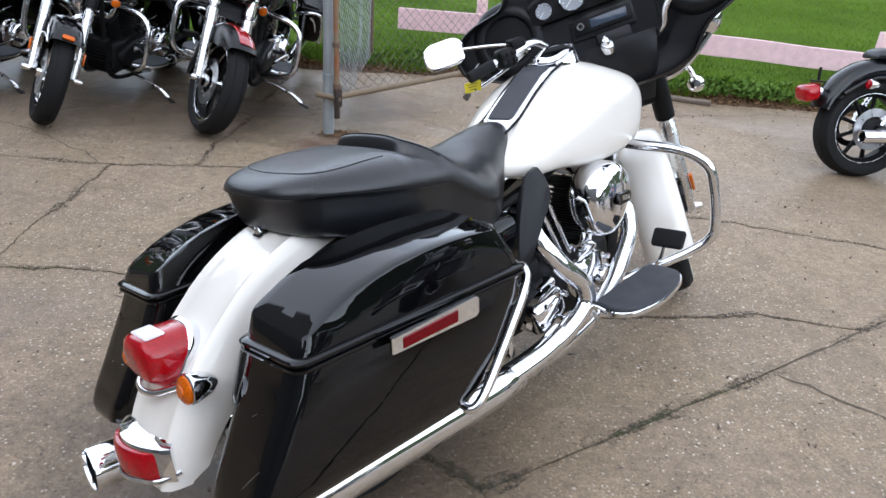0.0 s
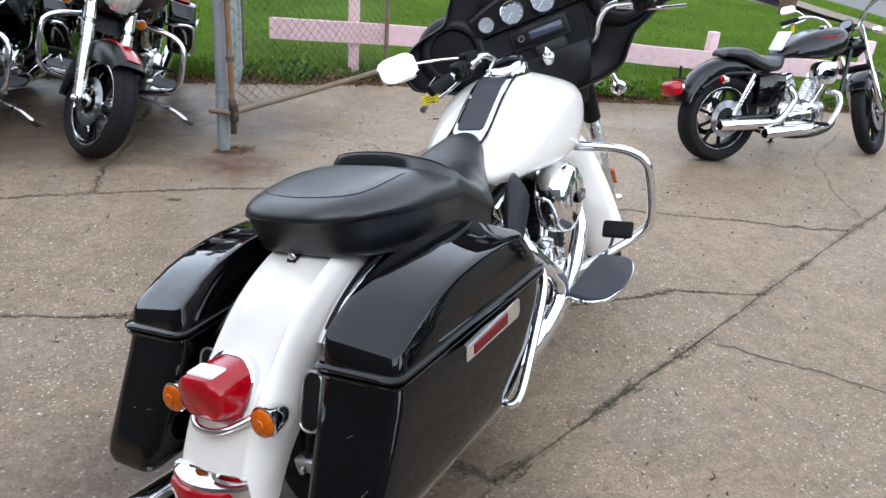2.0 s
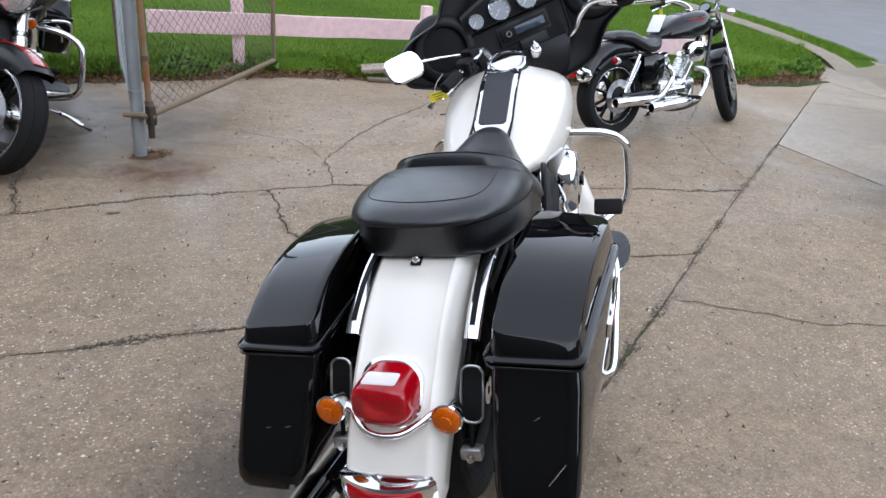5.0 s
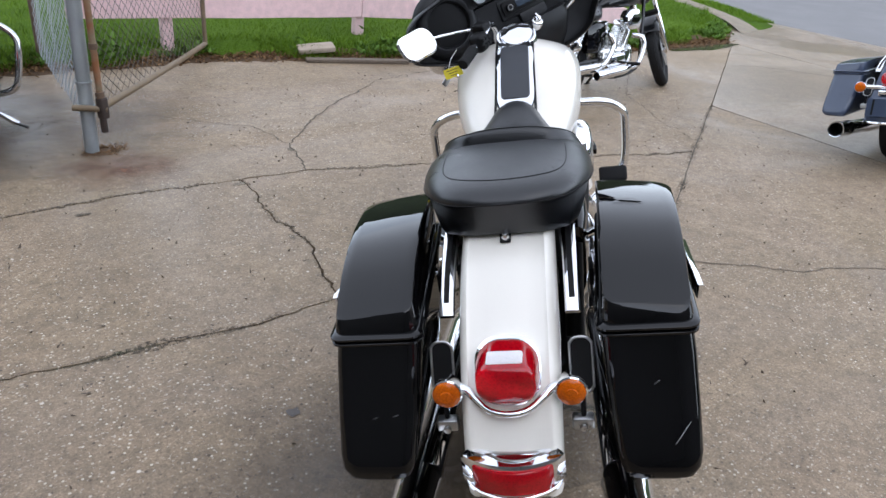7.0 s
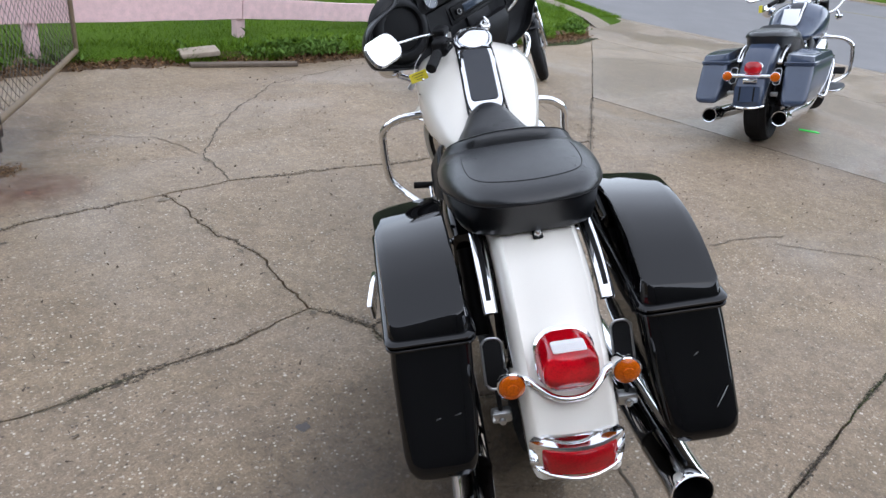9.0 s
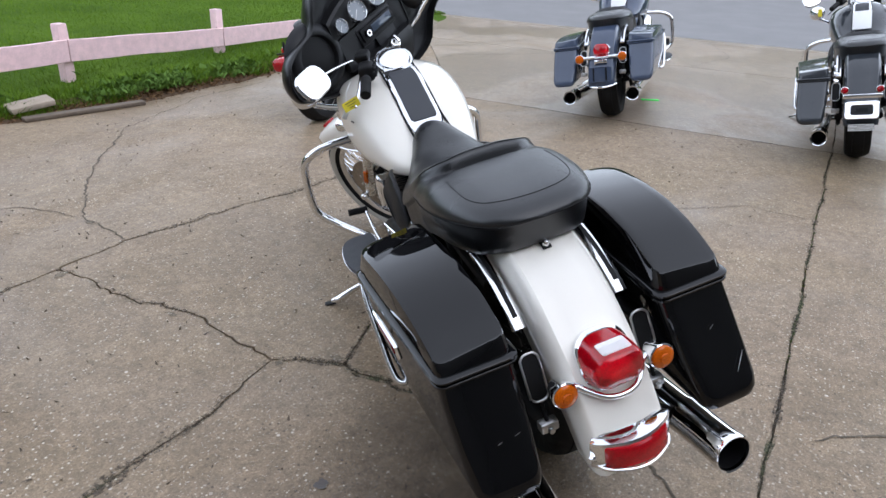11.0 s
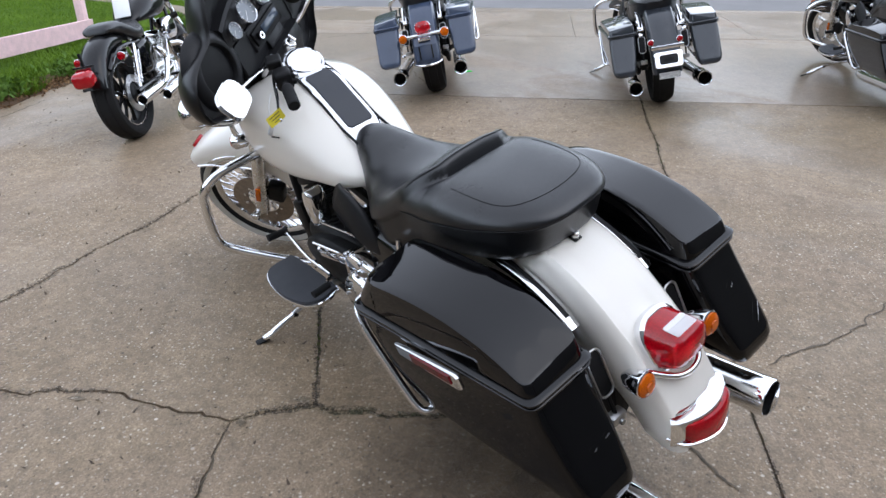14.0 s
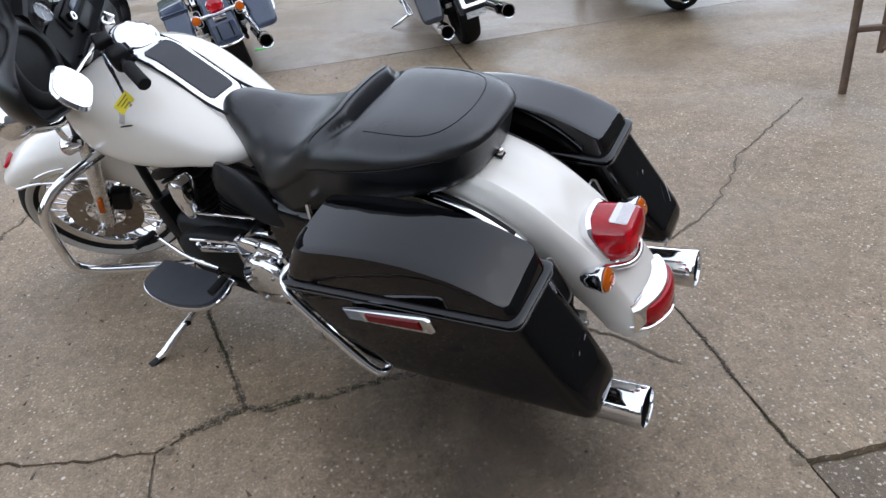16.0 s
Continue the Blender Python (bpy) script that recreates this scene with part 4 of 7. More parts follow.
def muffler(parent, s, mat=CHROME):
    p0, p1 = V((s * 0.225, 0.62, 0.215)), V((s * 0.250, -0.43, 0.288))
    m = aim(p0, p1 - p0)
    L = (p1 - p0).length
    b = lathe([(0.028, 0.0), (0.033, 0.02), (0.049, 0.10), (0.053, 0.16), (0.053, L - 0.20), (0.0545, L - 0.19), (0.0545, L - 0.175), (0.053, L - 0.17), (0.0535, L - 0.09), (0.0545, L - 0.03), (0.055, L - 0.004), (0.0535, L), (0.049, L - 0.002), (0.0475, L - 0.012)], m, 36)
    k = part("muffler", b, mat, parent, "polished chrome muffler with a slash tip")
    part("baffle", lathe([(0.0465, L - 0.010), (0.0452, L - 0.03), (0.0447, L - 0.14), (0.0, L - 0.14)], m, 36), MATT, k, "matt black inside of the muffler")
    part("clamp", lathe([(0.034, 0.03), (0.040, 0.03), (0.040, 0.045), (0.034, 0.045)], m, 24), STEEL, k)
    return k


SEAT_MID = curve([(-.038, .893), (-.032, .903), (-.015, .915), (.012, .924), (.06, .931), (.14, .936), (.22, .938), (.29, .935), (.312, .933), (.322, .935), (.330, .945), (.338, .954), (.350, .957), (.366, .953), (.392, .934), (.43, .902), (.47, .878), (.52, .864), (.58, .862), (.65, .872), (.71, .889), (.77, .904), (.82, .906), (.845, .898), (.856, .880)], 6)


def seat_top(x, y, half, edge):
    """Height of the seat's cover: a flat pillion pad, a raised roll, a dished rider's part and a narrow nose."""
    u = min(1.0, abs(x) / max(half, 1e-4))
    back = 0.085 * max(0.0, (abs(x) - 0.10) / 0.10) ** 1.7 if y > 0.25 else 0.0
    mid = float(np.interp(max(y - back, min(y, 0.25)), SEAT_MID[:, 0], SEAT_MID[:, 1]))
    # the slot behind the roll, running out towards both sides
    mid -= 0.027 * math.exp(-((y - back - 0.318) / 0.011) ** 2) * min(1.0, max(0.0, (0.175 - abs(x)) / 0.09))
    p = float(np.interp(y, (0.28, 0.335, 0.42, 0.50, 0.80), (4.2, 2.7, 2.4, 2.5, 2.2)))
    return mid - (mid - edge) * (1 - max(0.0, 1 - u ** p) ** 0.5)


def seat(parent, mat=VINYL, low=0.0, wide=1.0):
    # stations: y, half width and height of the edge, half width and height of the foot
    nodes = [
        (-.038, .000, .893, .000, .806), (-.036, .045, .893, .040, .805), (-.030, .080, .892, .070, .803), (-.017, .113, .890, .100, .799), (.006, .143, .888, .124, .794), (.04, .169, .886, .146, .788),
        (.085, .190, .882, .163, .778), (.15, .209, .873, .176, .764), (.23, .219, .862, .183, .748), (.31, .219, .850, .184, .730), (.38, .213, .842, .184, .712), (.43, .208, .828, .186, .694),
        (.49, .211, .790, .192, .672), (.55, .213, .758, .194, .656), (.60, .203, .744, .178, .654), (.65, .170, .748, .158, .662), (.70, .138, .772, .128, .690), (.75, .105, .808, .096, .730), (.80, .078, .848, .070, .775), (.835, .052, .862, .046, .80), (.851, .026, .868, .022, .82), (.857, .0, .872, .0, .83)]
    path = curve(nodes, 8)
    extra = [tuple(np.array([np.interp(y, path[:, 0], path[:, k]) for k in range(5)])) for y in np.arange(.285, .46, .004)]
    path = sorted([tuple(p) for p in path] + extra)
    rings = []
    for y, w, ze, wf, zf in path:
        yf = y + 0.030 * max(0.0, 1 - (y + 0.038) / 0.10) if y < 0.052 else y
        w, wf = max(w, 0.0), max(wf, 0.0)
        top = [(w * math.sin(0.5 * math.pi * k / 26), y) for k in range(26)]
        half = [(x, y, seat_top(x, y, w, ze)) for x, y in top] + [(w, y, ze)]
        for k, d in ((0.06, 0.006), (0.14, 0.006), (0.4, 0.002), (0.75, 0.0), (0.94, 0.002), (1.0, 0.012)):
            q = max(0.0, w + (wf - w) * k - d * min(1.0, w / 0.05))
            half.append((q, y + (yf - y) * k, ze + (zf - ze) * k))
        half.append((0.0, yf, zf + 0.004))
        rings.append(half + [(-x, yy, z) for x, yy, z in half[-2:0:-1]])
    bm = skin(rings, True, False)
    bmesh.ops.remove_doubles(bm, verts=bm.verts, dist=1e-5)
    bmesh.ops.recalc_face_normals(bm, faces=bm.faces)
    shape = Matrix.Translation((0, 0, -low)) @ Matrix.Diagonal((wide, 1, 1, 1))
    bm.transform(shape)
    k = part("seat", bm, mat, parent, "smooth black vinyl two-up seat", 75)
    arr = np.array(path)

    def on(x, y, up=0.0):
        w, ze = float(np.interp(y, arr[:, 0], arr[:, 1])), float(np.interp(y, arr[:, 0], arr[:, 2]))
        return shape @ V((x, y, seat_top(x, y, w, ze) + up))

    seam = [(.152, .255), (.154, .20), (.152, .14), (.142, .095), (.120, .062), (.085, .043), (.045, .034), (0, .031)]
    seam = seam + [(-x, y) for x, y in seam[-2::-1]]
    part("stitching", tube([on(x, y, 0.0002) for x, y in curve(seam, 6)], 0.0012, 1, 5, smooth=False), MATT, k, "stitched seam on the pillion pad")
    welt = [(w + 0.0008, y, ze - 0.001) for y, w, ze, _, _ in path if y < 0.40]
    welt = welt + [(.208, .425, .830)]
    part("piping", tube([shape @ V(q) for q in [(-x, y, z) for x, y, z in welt[::-1]] + welt], 0.0016, 1, 6, smooth=False), MATT, k, "seam round the edge of the pillion pad")
    roll = [(x, 0.345 + 0.085 * max(0.0, (abs(x) - 0.10) / 0.10) ** 1.7) for x in np.linspace(-0.185, 0.185, 121)]
    part("roll_seam", tube([on(x, y, 0.0010) for x, y in roll], 0.0012, 1, 6, smooth=False), MATT, k, "seam along the roll between rider and pillion")
    return k


def tank(parent, mat, pad=MAT):
    secs = [
        (1.415, [(0, .905), (.05, .92), (.10, .915), (.13, .87), (.10, .80), (0, .80)]),
        (1.395, [(0, .955), (.075, .97), (.145, .945), (.175, .87), (.14, .77), (0, .775)]),
        (1.34, [(0, .995), (.085, 1.006), (.180, .975), (.208, .88), (.170, .755), (0, .755)]),
        (1.24, [(0, 1.036), (.09, 1.038), (.194, .992), (.226, .89), (.186, .742), (0, .755)]),
        (1.13, [(0, 1.044), (.09, 1.042), (.194, .986), (.227, .886), (.190, .738), (0, .757)]),
        (1.02, [(0, 1.004), (.085, 1.003), (.181, .958), (.217, .862), (.184, .742), (0, .76)]),
        (0.92, [(0, .934), (.078, .936), (.161, .896), (.195, .832), (.168, .750), (0, .765)]),
        (0.83, [(0, .868), (.068, .872), (.134, .848), (.168, .80), (.145, .748), (0, .765)]),
        (0.75, [(0, .825), (.055, .828), (.105, .815), (.13, .79), (.112, .758), (0, .765)]),
        (0.71, [(0, .80), (.04, .80), (.07, .797), (.085, .785), (.07, .772), (0, .772)]),
    ]
    k = part("fuel_tank", body([(y, [(x * 1.015, z - 0.012 * min(1.0, x / 0.09) * (y > 1.0) * (z > 0.9)) for x, z in half]) for y, half in secs], 5, 5), mat, parent, sharp=70)
    def over(y):
        return float(np.interp(y, (0.83, 0.92, 1.02, 1.13, 1.24, 1.34), (.868, .934, 1.004, 1.044, 1.036, .995)))
    for s in (1, -1):
        part("seam_strip", tube([(s * (0.068 + 0.004 * math.sin(4 * y)), y, over(y) + 0.006) for y in (0.80, 0.88, 0.97, 1.06, 1.15, 1.25)], 0.0045, 4, 6), MATT, k, "black rubber seam beside the console")
    rings = []
    for y, w in [(0.80, .045), (0.83, .056)] + [(y, .066) for y in np.arange(0.86, 1.08, 0.02)] + [(1.09, .062), (1.12, .05)]:
        z = over(y)
        rings.append([(-w, y, z - 0.006), (-w, y, z + 0.007), (-w + .008, y, z + 0.014), (w - .008, y, z + 0.014), (w, y, z + 0.007), (w, y, z - 0.006)])
    c = part("console", skin(rings), CHROME, k, "chrome tank console")
    rings = []
    for y, w in [(0.860, .040), (0.868, .049)] + [(y, .050) for y in np.arange(0.88, 1.06, 0.02)] + [(1.062, .049), (1.070, .042)]:
        z = over(y) + 0.0135
        rings.append([(-w, y, z), (-w + .003, y, z + 0.005), (w - .003, y, z + 0.005), (w, y, z)])
    part("console_pad", skin(rings), pad, c, "dark grey leather console pad")
    m = aim((0.006, 1.152, 1.054), (0, -0.47, 0.88))
    part("cap_housing", lathe([(0.074, -0.06), (0.074, 0.008), (0.071, 0.014), (0.065, 0.016), (0.060, 0.010)], m, 36), CHROME, c)
    part("fuel_cap", lathe([(0.059, 0.012), (0.058, 0.021), (0.054, 0.0235), (0.03, 0.0245), (0.0, 0.025)], m, 36), CHROME, c, "round chrome fuel cap")
    return k


def front_fender(parent, mat, S, chrome=True):
    half = [(0.0, 0.0), (0.04, -0.003), (0.070, -0.014), (0.088, -0.04), (0.094, -0.085), (0.094, -0.14)]
    sec = half[::-1][:-1]
    outer = [(-x, d) for x, d in sec] + half
    inner = [(x * 0.965, d - 0.004) for x, d in outer][::-1]
    rings = []
    for k in range(33):
        u = k / 32
        a = radians(56 + (196 - 56) * u)
        out = V((0, math.cos(a), math.sin(a)))
        n = min(1.0, 0.42 + 2.8 * u) if u < 0.3 else 1.0
        n = n if u < 0.85 else 1.0 - (u - 0.85) * 2.2
        rings.append([V((x, 0, 0)) + AXLE_F + out * (0.378 + d * n) for x, d in outer + inner])
    b = skin(rings)
    b.transform(S)
    f = part("front_fender", b, mat, parent, sharp=50)
    if chrome:
        for s in (1, -1):
            pts = []
            for u in np.linspace(0, 0.85, 10):
                a = radians(56 + 140 * u)
                n = min(1.0, 0.42 + 2.8 * u) if u < 0.3 else 1.0
                pts.append(S @ (AXLE_F + V((s * 0.097, 0, 0)) + V((0, math.cos(a), math.sin(a))) * (0.378 - 0.138 * n)))
            part("trim", tube(pts[:7], 0.006, 3, 6), CHROME, f, "chrome skirt trim")
        for s in (1, -1):
            for d in (0.075, 0.098):
                spear = [S @ (AXLE_F + V((s * 0.0955, 0, 0)) + V((0, math.cos(radians(a)), math.sin(radians(a)))) * (0.378 - d)) for a in (66, 74, 82, 90, 98)]
                part("spear", tube(spear, (0.002, 0.004, 0.004, 0.004, 0.002), 3, 6), CHROME, f, "thin chrome spear on the fender")
        b = plate(rounded(0.07, 0.03, 0.012), 0.014, S @ aim(AXLE_F + V((0, math.cos(radians(60)), math.sin(radians(60)))) * 0.376, (0, 0.5, 0.87)), 0.003)
        part("marker_lamp", b, AMBER if mat != WHITE else RED, f, "small marker lamp on the fender tip")
    return f


def fork(parent, S, mat, slider=ALLOY, reflector=True):
    d = V((0, 0.438, -0.899))
    thick = 0.030 if reflector else 0.036
    for s in (1, -1):
        base = AXLE_F + V((s * 0.118, -0.02, 0))
        leg = part("fork_leg", tube([S @ (base - d * t) for t in (0.0, 0.44, 0.45, 0.82)], (thick, thick, 0.024, 0.024), 4, 16, smooth=False), slider, parent, "fork leg")
        part("cover", tube([S @ (base - d * t) for t in (0.47, 0.56, 0.76)], (0.036, 0.037, 0.037), 3, 16), mat, leg)
        part("axle_nut", lathe([(0.0, 0.03), (0.014, 0.028), (0.018, 0.01), (0.018, -0.02)], S @ aim(AXLE_F + V((s * 0.145, 0, 0)), (s, 0, 0)), 12), CHROME, leg)
        if reflector:
            part("fork_reflector", block((0.012, 0.022, 0.075), S @ pose(s * 0.155, AXLE_F.y - 0.085, AXLE_F.z + 0.125, 26), 0.003), AMBER, leg, "amber fork reflector")
        part("caliper", block((0.055, 0.075, 0.10), S @ pose(s * 0.085, AXLE_F.y - 0.125, AXLE_F.z + 0.075, 26), 0.014, 3), MATT, leg, "black brake caliper")
    part("lower_clamp", block((0.30, 0.07, 0.05), S @ pose(0, AXLE_F.y - 0.27, AXLE_F.z + 0.52, 26), 0.015, 3), mat, parent)


def handlebar(parent, S):
    bar = part("handlebar", tube([S @ V((s * x, y, z)) for s, x, y, z in ((-1, .44, 1.112, 1.108), (-1, .31, 1.20, 1.135), (-1, .235, 1.262, 1.152), (-1, .195, 1.315, 1.115), (-1, .175, 1.375, 1.06), (-1, .10, 1.43, 1.03), (1, .10, 1.43, 1.03), (1, .175, 1.375, 1.06), (1, .195, 1.315, 1.115), (1, .235, 1.262, 1.152), (1, .31, 1.20, 1.135), (1, .44, 1.112, 1.108))], 0.0135, 5, 12), CHROME, parent, "bent chrome handlebar")
    for s in (1, -1):
        a, b = V((s * 0.368, 1.160, 1.123)), V((s * 0.447, 1.107, 1.106))
        m = aim(a, b - a)
        L = (b - a).length
        prof = [(0.017, 0)] + [(0.0185 + 0.0012 * (k % 2), L * (k + 0.5) / 14) for k in range(13)] + [(0.020, L * 0.96), (0.018, L), (0, L)]
        part("grip", lathe(prof, S @ m, 20), RUBBER, bar, "black rubber grip")
        sw = block((0.066, 0.058, 0.066), S @ pose(s * 0.328, 1.186, 1.130, 8, 0, -s * 34), 0.018, 4)
        h = part("switch_housing", sw, MATT, bar, "black switch housing")
        for k in range(6):
            part("switch", block((0.017, 0.012, 0.014), S @ pose(s * 0.328, 1.186, 1.130, 8, 0, -s * 34) @ pose(-0.020 + 0.020 * (k % 3), -0.031, 0.014 - 0.024 * (k // 3)), 0.003), RUBBER, h, "small grey-black button")
        part("reservoir", block((0.055, 0.05, 0.03), S @ pose(s * 0.285, 1.222, 1.168, 10, 0, -s * 30), 0.008, 3), MATT, bar, "black lever clamp")
        part("lever", tube([S @ V((s * x, y, z)) for x, y, z in ((.25, 1.25, 1.140), (.31, 1.240, 1.112), (.37, 1.215, 1.088), (.455, 1.180, 1.062))], (0.009, 0.007, 0.0055, 0.006), 5, 8), CHROME, bar, "chrome hand lever")
        at = V((s * 0.53, 1.225, 1.215))
        part("mirror_stem", tube([S @ V(p) for p in ((s * 0.29, 1.235, 1.165), (s * 0.38, 1.235, 1.19), (s * 0.47, 1.232, 1.21))], 0.0045, 5, 8), CHROME, bar)
        m = S @ aim(at, (-s * 0.15, -0.88, 0.46))
        o = rounded(0.144, 0.106, 0.040, 6)
        sh = part("mirror", plate(o, 0.014, m @ pose(0, 0, -0.014), 0.006), CHROME, bar, "rounded chrome mirror")
        part("mirror_glass", plate([(x * 0.93, y * 0.92) for x, y in o], 0.002, m @ pose(0, 0, 0.0015), 0.0008), MIRROR, sh, "mirror glass")
    return bar


def gauge(parent, S, x, y, z, r):
    m = S @ aim((x, y, z), (0, -0.94, 0.34))
    g = part("gauge", lathe([(r * 1.10, -0.015), (r * 1.10, 0.006), (r * 1.06, 0.010), (r * 1.0, 0.008), (r * 0.97, 0.001)], m, 32), CHROME, parent, "round gauge with a chrome rim")
    part("dial", lathe([(r * 0.98, 0.0015), (0, 0.002)], m, 32), DIAL, g, "grey dial face")
    for k in range(9):
        a = radians(-40 + k * 32.5)
        part("mark", block((r * 0.05, r * 0.18, 0.001), m @ pose(0, 0, 0, 0, 0, math.degrees(a) - 90) @ pose(0, r * 0.8, 0.003), 0), PAPER, g)
    part("needle", block((r * 0.05, r * 0.75, 0.001), m @ pose(0, 0, 0, 0, 0, 130) @ pose(0, r * 0.33, 0.004), 0), PAPER, g)
    return g


def fairing(parent, S, mat, inner=SATIN, wide=1.0, lamp=1.0, blunt=1.0):
    half = [(0, 1.488), (.09, 1.478), (.175, 1.450), (.240, 1.410), (.283, 1.366), (.312, 1.322), (.340, 1.298), (.390, 1.288), (.440, 1.277), (.487, 1.255), (.517, 1.220), (.531, 1.178), (.526, 1.138), (.508, 1.112), (.455, 1.084), (.390, 1.054), (.335, 1.030), (.295, .988), (.255, .935), (.186, .908), (.09, .90), (0, .90)]
    half = [(x * wide, z) for x, z in half]
    ring = [(x, z) for x, z in half] + [(-x, z) for x, z in half[-2:0:-1]]
    ring = [tuple(p) for p in curve(ring, 3, True)]
    cz = 1.17
    rings = []
    for y, k, lift in ((1.45, 0.05, 0), (1.45, 0.5, 0), (1.45, 0.6, 0), (1.45, 0.7, 0), (1.448, 0.8, 0), (1.44, 0.9, 0), (1.415, 0.955, 0), (1.378, 0.965, 0), (1.370, 0.98, 0), (1.374, 0.995, 0), (1.392, 1.0, 0), (1.43, 0.97, 0), (1.48, 0.895, -.010), (1.53, 0.78, -.036), (1.58, 0.64, -.058), (1.62, 0.48, -.07), (1.645, 0.30, -.075), (1.655, 0.12, -.075)):
        y = 1.40 + (y - 1.40) * blunt if k < 0.9 and y > 1.46 else y
        rings.append([S @ V((x * k, y + 0.06 * max(0, (cz - z)) * (k > 0.97), cz + lift + (z - cz) * k)) for x, z in ring])
    f = part("fairing", skin(rings), mat, parent, "black handlebar-mounted fairing shell" if mat == SHELL else "painted fairing shell", 50)
    # inner dash panel with a curved cowl over the gauges
    dash = [[S @ V((x * k, y, cz + (z - cz) * k)) for x, z in ring] for y, k in ((1.425, 0.965), (1.412, 0.955), (1.412, 0.90), (1.423, 0.8), (1.425, 0.7), (1.425, 0.6), (1.425, 0.5), (1.425, 0.05))]
    d = part("dash_panel", skin(dash), inner, f, "satin black inner dash", 50)
    cowl = []
    for x in np.linspace(-0.235, 0.235, 25):
        u = abs(x) / 0.235
        z0, z1 = 1.205, 1.305 - 0.05 * u * u
        cowl.append([S @ V((x, y, z)) for y, z in ((1.43, z0 - 0.01), (1.398, z0), (1.393, z0 + 0.01), (1.395, (z0 + z1) / 2 + .01), (1.393, z1), (1.390, z1 + 0.012), (1.396, z1 + 0.024), (1.43, z1 + 0.034))])
    part("gauge_cowl", skin(cowl), inner, d, "gauge binnacle")
    for x, r in ((-.182, .027), (-.079, .041), (.040, .041), (.146, .027)):
        gauge(d, S, x, 1.384, 1.250 - 0.010 * (abs(x) > .1), r)
    for s in (1, -1) if wide == 1.0 else ():
        m = S @ aim((s * 0.330, 1.414, 1.192), (0, -1, 0.05))
        sp = part("speaker_ring", lathe([(0.138, -0.02), (0.128, 0.006), (0.112, 0.017), (0.098, 0.021), (0.088, 0.018), (0.083, 0.008), (0.081, -0.004)], m, 48), inner, d, "round speaker surround")
        part("speaker_cone", lathe([(0.082, 0.002), (0.05, 0.004), (0, 0.006)], m, 32), MATT, sp, "dark speaker grille")
    part("centre_panel", skin([[S @ V((-0.02 + x * k, y, 1.128 + z * k)) for x, z in rounded(0.405, 0.140, 0.016)] for y, k in ((1.44, 1.0), (1.402, 1.0), (1.398, 0.985), (1.398, 0.965), (1.404, 0.955), (1.404, 0.3))]), inner, d, "recessed centre panel of the dash")
    radio = part("radio", block((0.222, 0.035, 0.082), S @ pose(-0.005, 1.414, 1.146, -8), 0.006, 2), inner, d, "black radio bay")
    part("radio_face", block((0.200, 0.012, 0.052), S @ pose(-0.005, 1.392, 1.150, -8), 0.004), MATT, radio, "radio face plate")
    part("radio_display", block((0.125, 0.004, 0.030), S @ pose(0.018, 1.385, 1.152, -8), 0.001), GLOW, radio, "grey-blue radio display")
    part("knob", lathe([(0.013, 0), (0.013, 0.012), (0.010, 0.015), (0, 0.015)], S @ aim((-0.078, 1.386, 1.150), (0, -1, 0.14)), 18), MATT, radio)
    part("socket", lathe([(0.013, 0), (0.012, 0.004), (0.008, 0.004), (0.006, 0)], S @ aim((-0.078, 1.385, 1.150), (0, -1, 0.14)) @ pose(0, 0, 0.012), 18), CHROME, radio)
    part("glove_door", block((0.12, 0.012, 0.05), S @ pose(0.02, 1.395, 1.085, -10), 0.006), inner, d, "small storage door")
    for k in range(4):
        part("switch", block((0.016, 0.010, 0.012), S @ pose(0.085 + 0.022 * k, 1.405, 1.060, -10), 0.002), MATT, d)
    col = []
    for z, w, y0 in ((1.07, .155, 1.36), (1.03, .150, 1.352), (0.96, .135, 1.372), (0.88, .11, 1.42), (0.84, .10, 1.45)):
        col.append([S @ V(p) for p in ((-w, y0 + .10, z), (-w, y0 + .02, z), (-w + .03, y0, z), (w - .03, y0, z), (w, y0 + .02, z), (w, y0 + .10, z))])
    c = part("neck_cover", skin(col), inner, f, "satin black cover below the dash")
    part("ignition_switch", lathe([(0.024, -0.02), (0.024, 0.006), (0.019, 0.012), (0.014, 0.013), (0.013, 0.026), (0.010, 0.030), (0, 0.030)], S @ aim((-0.010, 1.335, 1.062), (0, -0.75, 0.66)), 24), CHROME, c, "chrome ignition switch")
    part("switch_lever", block((0.010, 0.034, 0.016), S @ aim((-0.010, 1.315, 1.083), (0, -0.75, 0.66)), 0.004), CHROME, c)
    part("headlight", lathe([(0.098, -0.03), (0.100, 0.0), (0.094, 0.014), (0.088, 0.012)], S @ aim((0, 1.40 + 0.265 * blunt, 1.095), (0, 1, -0.05)) @ Matrix.Scale(lamp, 4), 36), CHROME, f, "chrome headlight ring")
    part("headlight_glass", lathe([(0.089, 0.008), (0.06, 0.022), (0, 0.028)], S @ aim((0, 1.40 + 0.265 * blunt, 1.095), (0, 1, -0.05)) @ Matrix.Scale(lamp, 4), 36), LAMP, f, "round headlight glass")
    return f


def nacelle(parent, S):
    """A chrome headlight nacelle for a bike with no fairing."""
    m = S @ aim((0, 1.62, 1.02), (0, 1, -0.05))
    k = part("nacelle", lathe([(0.03, -0.24), (0.085, -0.17), (0.105, -0.08), (0.108, 0.0), (0.100, 0.014), (0.093, 0.01)], m, 36), CHROME, parent, "chrome headlight nacelle")
    part("headlight_glass", lathe([(0.094, 0.004), (0.06, 0.02), (0, 0.026)], m, 36), LAMP, k, "round headlight glass")
    return k


